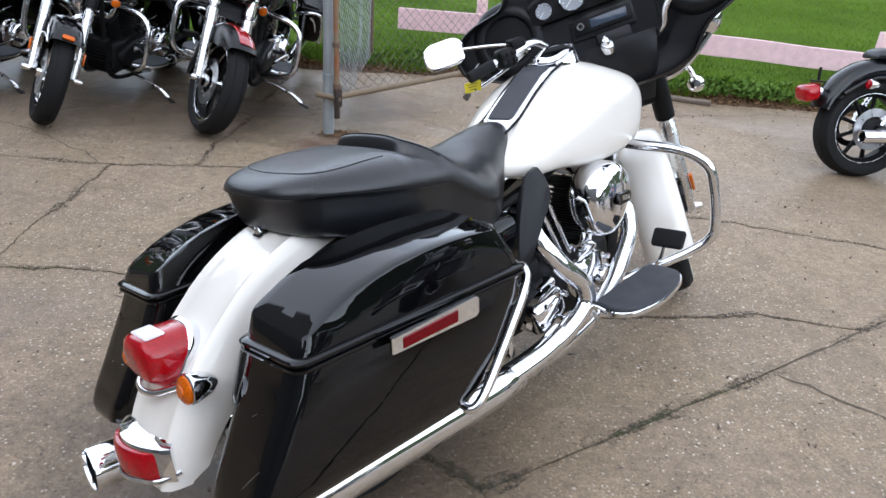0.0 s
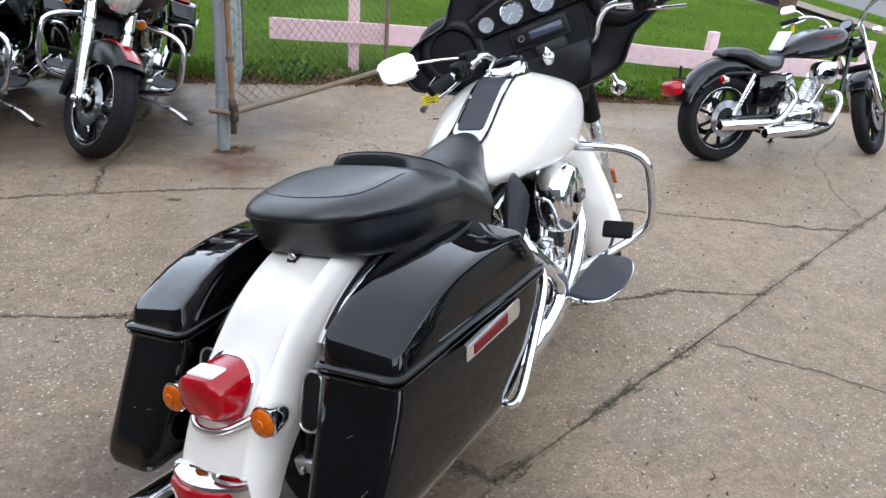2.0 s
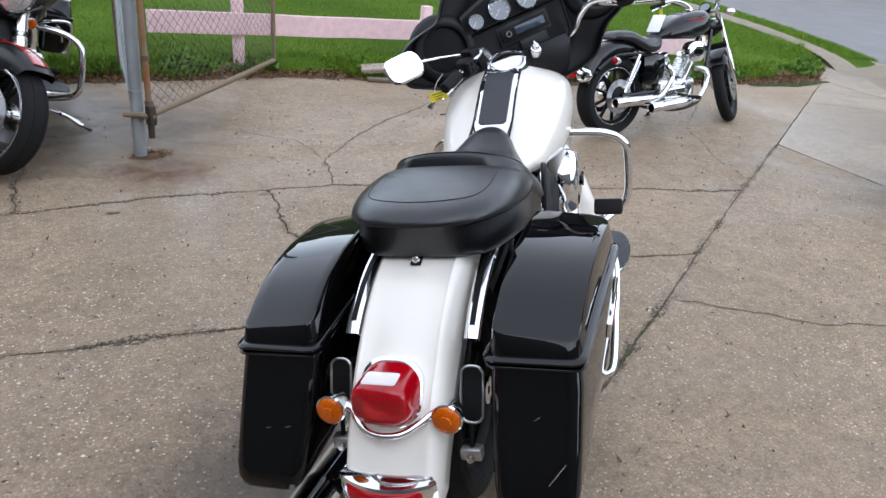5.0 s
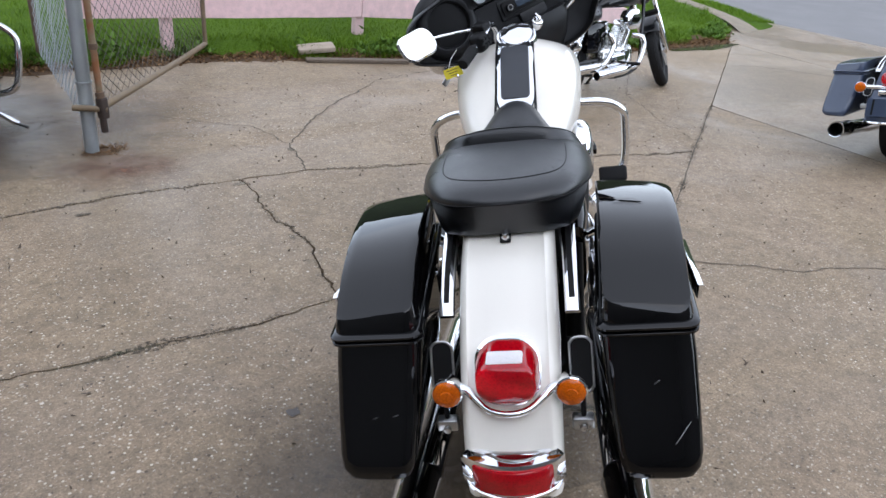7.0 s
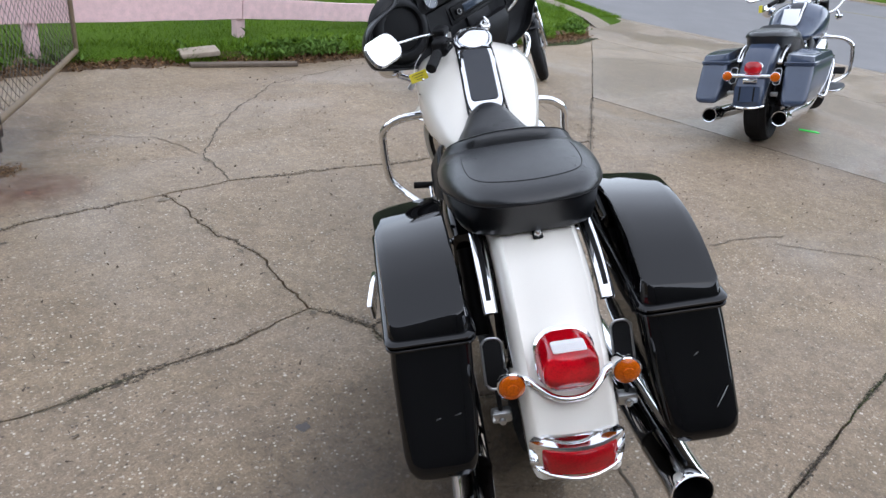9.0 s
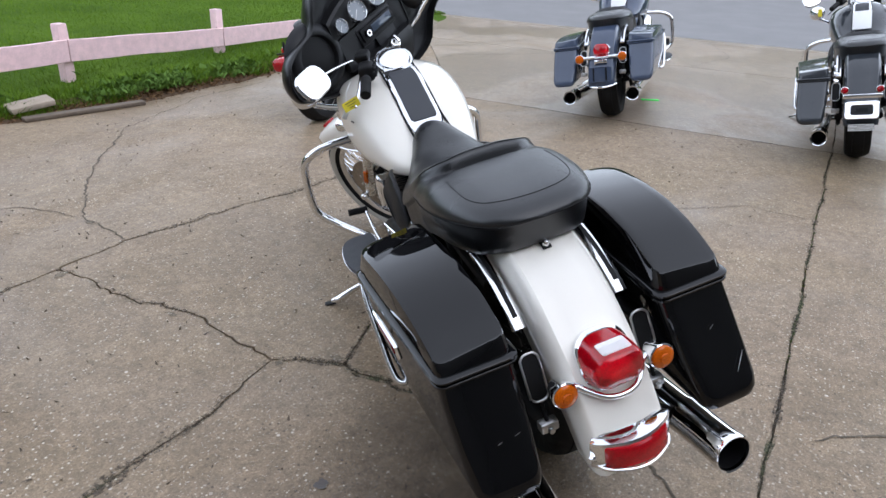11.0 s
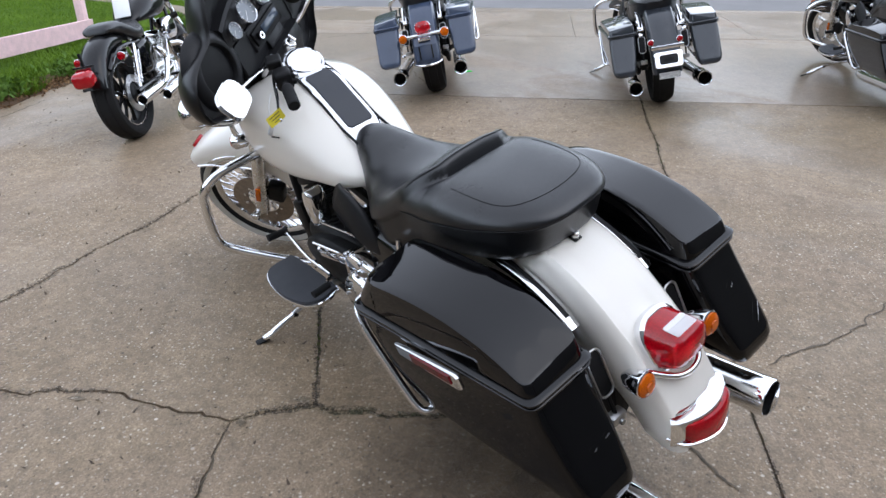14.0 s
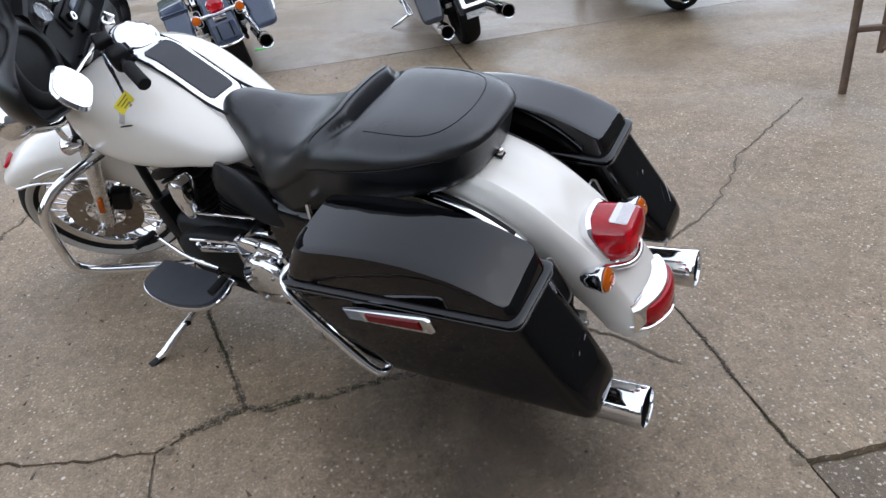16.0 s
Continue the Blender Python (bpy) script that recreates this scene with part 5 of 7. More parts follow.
def spot_lamps(parent, S):
    bar = part("lamp_bar", tube([S @ V(p) for p in ((-.335, 1.58, .990), (-.27, 1.575, .935), (-.2, 1.575, .895), (-.1, 1.58, .885), (.1, 1.58, .885), (.2, 1.575, .895), (.27, 1.575, .935), (.335, 1.58, .990))], 0.012, 5, 10), CHROME, parent, "chrome lamp bar")
    for s in (1, -1):
        m = S @ aim((s * 0.335, 1.615, 1.042), (0, 1, -0.02))
        L = part("spot_lamp", lathe([(0.0, -0.085), (0.025, -0.08), (0.048, -0.055), (0.058, -0.02), (0.060, 0.005), (0.056, 0.012), (0.052, 0.008)], m, 28), CHROME, bar, "chrome spot lamp")
        part("lamp_glass", lathe([(0.053, 0.006), (0.03, 0.014), (0, 0.017)], m, 28), LAMP, L)
        signal(bar, S @ V((s * 0.250, 1.60, 0.832)), S.to_3x3() @ V((0, 1, 0)), 0.028)
        part("stem", tube([S @ V((s * 0.225, 1.58, .905)), S @ V((s * 0.240, 1.585, .89)), S @ V((s * 0.250, 1.58, .835))], 0.010, 4, 8), CHROME, bar)


def engine(parent):
    """A big air-cooled V-twin with its covers."""
    case = part("crankcase", block((0.24, 0.44, 0.24), pose(0, 1.07, 0.33), 0.05, 4), MATT, parent, "black crankcase")
    for yy, ang in ((1.17, -22), (1.01, 22)):
        m = pose(0.0, yy, 0.42, ang)
        rings = []
        for k in range(11):
            for h, r in ((0.0, 0.062), (0.003, 0.079), (0.009, 0.079), (0.012, 0.062)):
                rings.append([m @ V((x * r / 0.079, y * r / 0.079, 0.01 + 0.0175 * k + h)) for x, y in rounded(0.158, 0.152, 0.04, 4)])
        b = skin(rings)
        cyl = part("cylinder", b, MATT, parent, "finned black cylinder")
        part("rocker_box", block((0.15, 0.135, 0.065), m @ pose(0, 0, 0.245), 0.022, 3), CHROME, cyl, "chrome rocker box")
        part("head", block((0.16, 0.15, 0.035), m @ pose(0, 0, 0.205), 0.012, 2), MATT, cyl)
        for d in (-0.02, 0.02):
            part("pushrod_tube", tube([(0.105, 1.09 + (yy - 1.09) * 0.35 + d, 0.36), (0.085, yy + (-0.07 if ang > 0 else 0.07) * 0.9 + d * 1.2, 0.62)], 0.010, 2, 10, smooth=False), CHROME, cyl)
    b = lathe([(0.0, 0.035), (0.05, 0.034), (0.085, 0.022), (0.098, 0.0), (0.10, -0.03)], aim((0.125, 1.12, 0.335), (1, 0, 0)), 32)
    b.transform(Matrix.Translation((0, 1.12, 0.335)) @ Matrix.Diagonal((1, 1.2, 0.95, 1)) @ Matrix.Translation((0, -1.12, -0.335)))
    cam_cover = part("cam_cover", b, CHROME, case, "chrome cam cover")
    part("timer_cover", lathe([(0.0, 0.012), (0.030, 0.012), (0.034, 0.026), (0.042, 0.030), (0.048, 0.022), (0.050, -0.02)], aim((0.152, 1.165, 0.315), (1, 0, 0)), 32), CHROME, cam_cover, "round chrome timer cover")
    part("tappet_block", block((0.06, 0.10, 0.06), pose(0.115, 1.10, 0.425, 0, 20), 0.012), CHROME, case)
    for k, (yy, zz) in enumerate(((1.05, .30), (1.06, .37), (1.20, .38), (1.215, .28), (1.13, .26))):
        part("cover_bolt", lathe([(0, .014), (.009, .013), (.011, .008), (.011, -.01)], aim((0.148, yy, zz), (1, 0, 0)), 10), CHROME, case)
    # oval air cleaner
    m = aim((0.178, 1.100, 0.622), (1, 0, 0), (0, 0.12, 1))
    rings = []
    for h, k in ((-0.03, 0.88), (-0.02, 0.97), (0.01, 1.0), (0.045, 0.97), (0.066, 0.87), (0.078, 0.68), (0.083, 0.40), (0.084, 0.1)):
        rings.append([m @ V((0.118 * k * math.cos(a) * (1 + 0.12 * math.sin(a)), 0.124 * k * math.sin(a) * (1 - 0.04 * math.sin(a)), h)) for a in np.linspace(0, 2 * math.pi, 36, endpoint=False)])
    air = part("air_cleaner", skin(rings), CHROME, parent, "egg-shaped chrome air cleaner cover", 60)
    part("insert", plate(rounded(0.098, 0.038, 0.018), 0.008, m @ pose(0.030, 0.0, 0.083, 0, 6, 4), 0.002), BLACK, air, "black badge insert")
    for k in range(3):
        part("badge_bar", block((0.013, 0.015, 0.002), m @ pose(0.020 + 0.019 * k, 0.001, 0.0922 - 0.002 * k, 0, 6, 4), 0), ALLOY, air)
    part("backplate", lathe([(0.085, -0.05), (0.09, -0.03)], m, 32), MATT, air)
    part("regulator", block((0.19, 0.07, 0.17), pose(0, 1.345, 0.40, -12), 0.012, 2), MATT, parent, "black finned regulator in front of the engine")
    for k in range(7):
        part("fin", block((0.18, 0.012, 0.006), pose(0, 1.382, 0.335 + 0.022 * k, -12), 0), MATT, parent)
    # gearbox, starter and primary
    part("gearbox", block((0.22, 0.30, 0.24), pose(0.0, 0.74, 0.36), 0.03, 3), MATT, parent, "black gearbox")
    b = block((0.12, 0.150, 0.105), pose(0.150, 0.800, 0.335, 18), 0.024, 3)
    part("clutch_cover", b, CHROME, parent, "chrome clutch release cover")
    part("starter_cap", block((0.05, 0.08, 0.03), pose(0.145, 0.84, 0.392, 18), 0.01, 3), CHROME, parent)
    for yy, zz in ((0.75, 0.31), (0.77, 0.36), (0.87, 0.37), (0.86, 0.29)):
        part("cover_bolt", lathe([(0, .012), (.008, .011), (.010, .006), (.010, -.01)], aim((0.207, yy, zz), (1, 0, 0)), 10), CHROME, parent)
    rings = []
    for x, k in ((-0.10, 1.0), (-0.138, 1.0), (-0.152, 0.95), (-0.160, 0.82), (-0.162, 0.4)):
        ring = []
        for a in np.linspace(0, 2 * math.pi, 40, endpoint=False):
            y = 0.99 + (0.27 * k * math.copysign(abs(math.cos(a)) ** 0.75, math.cos(a)))
            z = 0.345 + (0.098 + 0.02 * math.cos(a + math.pi)) * k * math.copysign(abs(math.sin(a)) ** 0.8, math.sin(a))
            ring.append((x, y, z))
        rings.append(ring)
    prim = part("primary_cover", skin(rings), MATT, parent, "long black primary cover", 50)
    # bright strip with bolts along the top of the cover
    part("cover_strip", block((0.022, 0.23, 0.030), pose(-0.160, 1.005, 0.400, -12), 0.008, 3), CHROME, prim, "chrome strip on the primary cover")
    for yy in (0.91, 0.98, 1.05, 1.11):
        part("cover_bolt", lathe([(0, .010), (.008, .009), (.010, .005), (.010, -.01)], aim((-0.165, yy, 0.438 - 0.21 * (yy - 0.91)), (-0.4, 0, 1)), 10), CHROME, prim)
    # deep clutch housing with the derby cover standing out of it
    rings = []
    for x, k in ((-0.09, 1.0), (-0.172, 1.0), (-0.186, 0.97), (-0.194, 0.90), (-0.197, 0.5), (-0.197, 0.1)):
        ring = []
        for a in np.linspace(0, 2 * math.pi, 40, endpoint=False):
            y = 0.775 + 0.122 * k * math.copysign(abs(math.cos(a)) ** 0.6, math.cos(a))
            z = 0.385 + 0.108 * k * math.copysign(abs(math.sin(a)) ** 0.6, math.sin(a)) + 0.12 * (y - 0.775)
            ring.append((x, y, z))
        rings.append(ring)
    house = part("clutch_housing", skin(rings), CHROME, parent, "deep chrome clutch housing", 50)
    for yy, zz in ((0.69, 0.462), (0.78, 0.482), (0.865, 0.487), (0.672, 0.40)):
        part("cover_bolt", lathe([(0, .012), (.009, .011), (.012, .006), (.012, -.02)], aim((-0.186, yy, zz), (-1, 0, 0)), 12), CHROME, house)
    part("derby_cover", lathe([(0.0, 0.056), (0.074, 0.055), (0.084, 0.051), (0.090, 0.042), (0.093, 0.028), (0.096, -0.01)], aim((-0.188, 0.760, 0.372), (-1, 0, 0)), 48), CHROME, house, "round chrome derby cover")
    for k in range(5):
        a = 2 * math.pi * k / 5
        part("screw", lathe([(0, 0.005), (0.006, 0.004), (0.007, -0.002)], aim((-0.2435, 0.760 + 0.066 * math.cos(a), 0.372 + 0.066 * math.sin(a)), (-1, 0, 0)), 8), STEEL, house)
    # horn cover on the left between the cylinders
    b = body([(0.975, [(0, .68), (.03, .68), (.04, .64), (.04, .58), (.03, .54), (0, .54)]), (1.0, [(0, .70), (.04, .70), (.05, .65), (.05, .57), (.04, .53), (0, .53)]), (1.04, [(0, .69), (.035, .69), (.045, .64), (.04, .57), (.03, .54), (0, .54)])], 4, 4)
    b.transform(Matrix.Translation((-0.150, 1.045, 0.60)) @ Matrix.Scale(0.8, 4) @ Matrix.Translation((0, -1.0, -0.61)))
    part("horn_cover", b, CHROME, parent, "chrome horn cover", 60)
    # exhaust headers with heat shields
    part("front_header", tube([(.10, 1.25, .57), (.165, 1.29, .54), (.20, 1.27, .46), (.206, 1.20, .37), (.212, 1.10, .285), (.22, .95, .24), (.23, .75, .222), (.228, .60, .217)], 0.029, 8, 16), CHROME, parent, "chrome front header pipe")
    part("rear_header", tube([(.10, .86, .63), (.18, .77, .585), (.232, .82, .485), (.252, .905, .395), (.252, .905, .325), (.245, .80, .268), (.236, .66, .238)], 0.031, 8, 16), CHROME, parent, "chrome rear header pipe")
    part("rear_shield", tube([(.236, .80, .268), (.236, .70, .245), (.230, .55, .232)], 0.036, 5, 16), CHROME, parent, "chrome heat shield")
    part("left_header", tube([(.12, .70, .22), (0, .66, .20), (-.15, .63, .205), (-.22, .58, .215)], 0.024, 6, 12), CHROME, parent)
    for t, c in enumerate(((.225, .68, .215), (.215, .98, .245))):
        part("clamp", lathe([(0.029, -0.008), (0.034, -0.008), (0.034, 0.008), (0.029, 0.008)], aim(c, (0, 1, -0.12)), 20), STEEL, parent)


def chassis(parent):
    for s in (1, -1):
        part("frame_tube", tube([(s * .05, 1.40, .86), (s * .055, 1.385, .70), (s * .07, 1.35, .42), (s * .10, 1.26, .20), (s * .13, .7, .17), (s * .13, .42, .22), (s * .13, .36, .45), (s * .12, .42, .66)], 0.017, 6, 10), MATT, parent, "black frame tube")
        part("backbone", tube([(s * .05, 1.38, .82), (s * .07, 1.0, .72), (s * .10, .6, .66), (s * .13, .1, .66)], 0.018, 4, 8), MATT, parent)
        part("swingarm", tube([(s * .12, .60, .30), (s * .13, .40, .305), (s * .13, .12, .315)], 0.026, 3, 10), MATT, parent, "black swingarm")
        part("shock", tube([(s * .15, .22, .36), (s * .16, .38, .58)], 0.028, 1, 12, smooth=False), MATT, parent, "black shock absorber")
        b = body([(0.38, [(0, .63), (.02, .63), (.03, .60), (.03, .47), (.02, .42), (0, .42)]), (0.5, [(0, .67), (.03, .66), (.045, .62), (.045, .46), (.03, .40), (0, .40)]), (0.66, [(0, .68), (.03, .67), (.04, .62), (.04, .46), (.03, .42), (0, .42)])], 3, 3)
        b.transform(pose(s * 0.165, 0, 0))
        part("side_cover", b, BLACK, parent, "gloss black side cover")
        pts = [(.165, .815, .775), (.18, .765, .785), (.183, .72, .76), (.18, .69, .67), (.185, .668, .57), (.194, .672, .505), (.205, .70, .535), (.212, .755, .63), (.205, .81, .71)]
        if s < 0:
            pts = [(.165, .815, .775), (.18, .765, .785), (.185, .70, .770), (.186, .64, .715), (.190, .60, .650), (.196, .595, .610), (.205, .65, .618), (.212, .73, .668), (.205, .80, .72)]
        top = [V((s * x, y, z)) for x, y, z in curve(pts, 3, True)]
        rings = [[p + V((s * d, 0, 0)) for p in top] for d in (0.0, 0.004, 0.012, 0.016)]
        c = sum(top, V()) / len(top)
        rings[0] = [c + (p - c) * 0.96 for p in rings[0]]
        rings[3] = [c + V((s * .016, 0, 0)) + (p - V((s * .016, 0, 0)) - c) * 0.94 for p in rings[3]]
        part("heat_deflector", skin(rings), SATIN, parent, "black heat deflector below the tank")


def guards(parent):
    """Engine guard, saddlebag guards and footboards."""
    for s in (1, -1):
        dx = 0.012 if s > 0 else -0.004
        pts = [(0.03, 1.345, .755), (.16, 1.365, .738), (.31, 1.40, .718), (.388, 1.43, .668), (.402, 1.455, .59), (.402, 1.475, .47), (.388, 1.478, .405), (.34, 1.445, .36), (.25, 1.34, .315), (.15, 1.22, .27)]
        part("engine_guard", tube([(s * x + dx, y, z) for x, y, z in pts], 0.0175, 6, 14), CHROME, parent, "chrome tubular engine guard")
        pts = [(.20, .40, .60), (.31, .435, .628), (.392, .440, .638), (.428, .405, .60), (.432, .30, .475), (.430, .225, .392), (.415, .198, .372), (.392, .205, .385), (.385, .27, .455), (.37, .36, .555), (.34, .42, .60)]
        part("saddlebag_guard", tube([(s * x, y, z) for x, y, z in pts], 0.0115, 6, 12), CHROME, parent, "chrome loop guard in front of the saddlebag")
        if s < 0:
            part("bag_rail", tube([(s * .222, .452, .64), (s * .225, .455, .68), (s * .215, .460, .725)], 0.009, 4, 10), CHROME, parent, "short chrome rail in front of the lid")
        zz = 0.268 if s > 0 else 0.266
        out = [(.215, .955), (.235, .930), (.30, .915), (.352, .945), (.378, 1.02), (.385, 1.10), (.375, 1.19), (.350, 1.255), (.31, 1.28), (.245, 1.28), (.215, 1.255)]
        o = [tuple(p) for p in curve([(s * x, y) for x, y in out], 3, True)]
        o = [(x + 0.052, y) if s > 0 else (x, 1.10 + (y - 1.10) * 0.93) for x, y in o]
        fb = part("footboard", plate(o, 0.018, pose(0, 0, zz - 0.012, 3), 0.003), CHROME, parent, "footboard with a chrome rim")
        c = np.mean(o, 0)
        part("footboard_mat", plate([tuple(c + (np.array(p) - c) * 0.95) for p in o], 0.012, pose(0, 0, zz + 0.003, 3), 0.004), MAT, fb, "ribbed black rubber mat")
        part("bracket", tube([(s * .13, 1.08, .24), (s * .22, 1.10, zz - 0.02), (s * .28, 1.10, zz - 0.012)], 0.012, 3, 8), STEEL, fb)
        both_struts(parent, s)
    pedal = part("brake_pedal", tube([(.20, 1.30, .27), (.26, 1.30, .30), (.305, 1.295, .37), (.33, 1.275, .435)], (0.010, 0.008, 0.006, 0.006), 4, 8), CHROME, parent, "chrome brake pedal arm")
    part("pedal_pad", block((0.112, 0.024, 0.064), pose(0.345, 1.272, 0.45, -32), 0.012, 3), RUBBER, pedal, "black rubber pedal pad")
    lever = part("gear_lever", tube([(-.20, 1.02, .34), (-.22, 1.12, .385), (-.225, 1.21, .45), (-.225, 1.24, .46)], 0.007, 4, 8), CHROME, parent, "chrome heel and toe gear lever")
    part("peg", tube([(-.215, 1.24, .462), (-.295, 1.245, .468)], 0.014, 1, 12, smooth=False), RUBBER, lever, "rubber shift peg")
    part("heel_arm", tube([(-.20, 1.02, .33), (-.25, .95, .37), (-.285, .91, .385)], 0.007, 4, 8), CHROME, lever)
    part("heel_peg", tube([(-.265, .91, .385), (-.335, .905, .385)], 0.013, 1, 12, smooth=False), RUBBER, lever)
    part("linkage_rod", tube([(-.165, .76, .578), (-.165, 1.05, .545)], 0.004, 1, 8, smooth=False), CHROME, lever)
    part("shift_rod", tube([(-.17, .90, .452), (-.18, 1.12, .43)], 0.005, 1, 8, smooth=False), CHROME, lever)
    stand = part("side_stand", tube([(-.15, 1.10, .20), (-.27, 1.135, .190), (-.36, 1.150, .168), (-.42, 1.165, .140), (-.445, 1.175, .126), (-.472, 1.188, .122)], (0.013, 0.012, 0.012, 0.017, 0.018, 0.010), 5, 12), CHROME, parent, "chrome side stand, folded out")
    part("foot", block((0.075, 0.034, 0.007), pose(-.482, 1.194, .1125, 0, -12.5, -25), 0.003), MATT, stand, "dark foot plate")
    part("stop", block((0.022, 0.026, 0.022), pose(-.335, 1.146, .174, 0, 20, 0), 0.006), MATT, stand, "black rubber stop")


def both_struts(parent, s):
    """The slotted chrome strut cover beside the rear fender, and the bracket below it."""
    c = V((0, 0.17, 0.31))
    rings_o, slot = [], []
    for k in range(15):
        a = radians(74 + 56 * k / 14)
        r = 0.466 - 0.020 * k / 14
        p, o = c + V((0, math.cos(a), math.sin(a))) * r, V((0, math.cos(a), math.sin(a)))
        w = 0.007 + 0.010 * min(1, k / 6)
        x = s * 0.146
        rings_o.append([p + V((x - w, 0, 0)) - o * 0.012, p + V((x - w, 0, 0)) + o * 0.004, p + V((x - w * .7, 0, 0)) + o * 0.007, p + V((x + w * .7, 0, 0)) + o * 0.007, p + V((x + w, 0, 0)) + o * 0.004, p + V((x + w, 0, 0)) - o * 0.012])
        if 6 <= k <= 13:
            slot.append([p + V((x - .0065, 0, 0)) + o * 0.0, p + V((x - .0065, 0, 0)) + o * 0.0085, p + V((x + .0065, 0, 0)) + o * 0.0085, p + V((x + .0065, 0, 0)) + o * 0.0])
    k = part("fender_strut", skin(rings_o), CHROME, parent, "slotted chrome fender strut cover")
    part("slot", skin(slot), MATT, k)
    m = aim((s * 0.158, -0.195, 0.560), (0, -0.92, 0.38))
    loop = [(x, y, 0) for x, y in rounded(0.050, 0.125, 0.020, 5)]
    br = part("strut_bracket", tube([m @ V(p) for p in loop], 0.0032, 2, 8, True), STEEL, parent, "dark steel bracket loop beside the fender")
    part("bracket_plate", plate([(x * 0.9, y * 0.95) for x, y in rounded(0.050, 0.125, 0.020, 5)], 0.004, m @ pose(0, 0, -0.006), 0.001), MATT, br)
    part("bracket_bar", tube([(s * .158, -.215, .50), (s * .156, -.235, .445)], 0.006, 1, 8, smooth=False), MATT, br)
    part("bracket_foot", block((0.05, 0.03, 0.03), pose(s * 0.155, -0.235, 0.435), 0.006), STEEL, br)
    part("bolt", lathe([(0, 0.008), (0.008, 0.007), (0.009, 0)], aim((s * 0.155, -0.252, 0.43), (0, -1, 0)), 10), STEEL, br)


def touring_bike(name, label, m, paint, bags, nose=SHELL, steer=34.5, front="wire", tip=True, lights="bar", lamps=True, group="", rimmat=None, ffender=None, drop=0.0):
    bike = thing(name, label, "motorcycle", m, group)
    S = steering(steer)
    wheel(bike, AXLE_R, 0.315, 0.17, 0.215, "cast", rim_mat=MATT, disc=())
    wheel(bike, AXLE_F, 0.325, 0.125 if front != "split" else 0.142, 0.248, front, S, disc=(1, -1), rim_mat=rimmat)
    fend = rear_fender(bike, paint)
    if lights == "bar" and not tip:
        dome_light(fend)
    elif lights == "bar":
        tail_light(bike)
        part("signal_bar", tube([(-.132, -.276, .574), (-.112, -.278, .570), (-.090, -.284, .564), (-.072, -.305, .557), (-.040, -.334, .548), (0, -.343, .545), (.040, -.334, .548), (.072, -.305, .557), (.090, -.284, .564), (.112, -.278, .570), (.132, -.276, .574)], (0.012, 0.012, 0.011, 0.008, 0.0075, 0.0075, 0.0075, 0.008, 0.011, 0.012, 0.012), 5, 12), CHROME, fend, "chrome signal bar")
        for s in (1, -1):
            signal(fend, (s * 0.1325, -0.305, 0.572), (0, -0.97, 0.1))
    elif lights == "mini":
        for s in (1, -1):
            b = signal(fend, (s * 0.105, -0.30, 0.585), (0, -0.97, 0.1), 0.022)
            b.children[0].data.materials[0] = RED
    if tip:
        def strip(half, sec, n=21):
            """A section of (out, up) points swept round the fender's tip."""
            out = []
            for x in np.linspace(-half, half, n):
                u = abs(x) / 0.10
                yy, tz = -0.384 + 0.034 * u ** 2.2, 0.006 * u * u
                k = 1.0 if abs(x) < half - 1e-4 else 0.6
                out.append([(x + math.copysign(1, x) * o * 0.45 * u * u, yy - o * k * (1 - 0.4 * u * u), z - tz) for o, z in sec])
            return skin(out)
        t = part("tip_light", strip(0.100, [(-.02, .378), (.014, .378), (.023, .383), (.025, .391), (.025, .450), (.020, .458), (.0, .462), (-.02, .463)]), CHROME, fend, "chrome fender tip light housing")
        part("lens", strip(0.076, [(.012, .389), (.032, .390), (.038, .395), (.040, .424), (.037, .446), (.032, .451), (.012, .451)]), RED, t, "wide red tip lens")
        part("lip", tube([(-.106, -.345, .392), (-.090, -.384, .384), (-.045, -.412, .383), (0, -.422, .383), (.045, -.412, .383), (.090, -.384, .384), (.106, -.345, .392)], 0.0055, 4, 8), CHROME, t)
    if lights == "mini":
        hold = aim((0, -0.425, 0.47), (0, -0.90, 0.43))
        rim = []
        for w, h, r, z in ((0.128, 0.066, 0.014, 0.0), (0.128, 0.066, 0.014, 0.009), (0.134, 0.072, 0.016, 0.012), (0.196, 0.116, 0.020, 0.012), (0.204, 0.124, 0.022, 0.008), (0.204, 0.124, 0.022, 0.0)):
            rim.append([hold @ V((x, y, z)) for x, y in rounded(w, h, r)])
        pl = part("plate_frame", skin(rim, True, False), CHROME, fend, "chrome number plate frame")
        part("plate_panel", plate(rounded(0.135, 0.072, 0.010), 0.004, hold, 0.001), SATIN, pl)
        part("plate_slot", plate(rounded(0.075, 0.028, 0.006), 0.003, hold @ pose(0, 0, 0.004), 0.001), MATT, pl)
        part("plate_light", block((0.24, 0.03, 0.030), pose(0, -0.40, 0.560), 0.010), CHROME, pl, "chrome bar over the plate frame")
        rl = part("reflector_bar", block((0.155, 0.012, 0.05), pose(0, -0.428, 0.355), 0.004), GRAPHITE, pl, "pale ribbed reflector")
        for k in range(5):
            part("rib", block((0.150, 0.006, 0.0055), pose(0, -0.435, 0.336 + 0.0095 * k), 0), PAPER, rl)
        for s in (1, -1):
            for y, z in ((-0.02, 0.70), (-0.10, 0.665), (-0.16, 0.625)):
                part("docking_clip", lathe([(0, .02), (.016, .018), (.020, .010), (.020, -.012), (.012, -.02)], aim((s * 0.165, y, z), (s, -0.4, 0.3)), 14), CHROME, fend, "chrome docking clip")
    elif not tip:
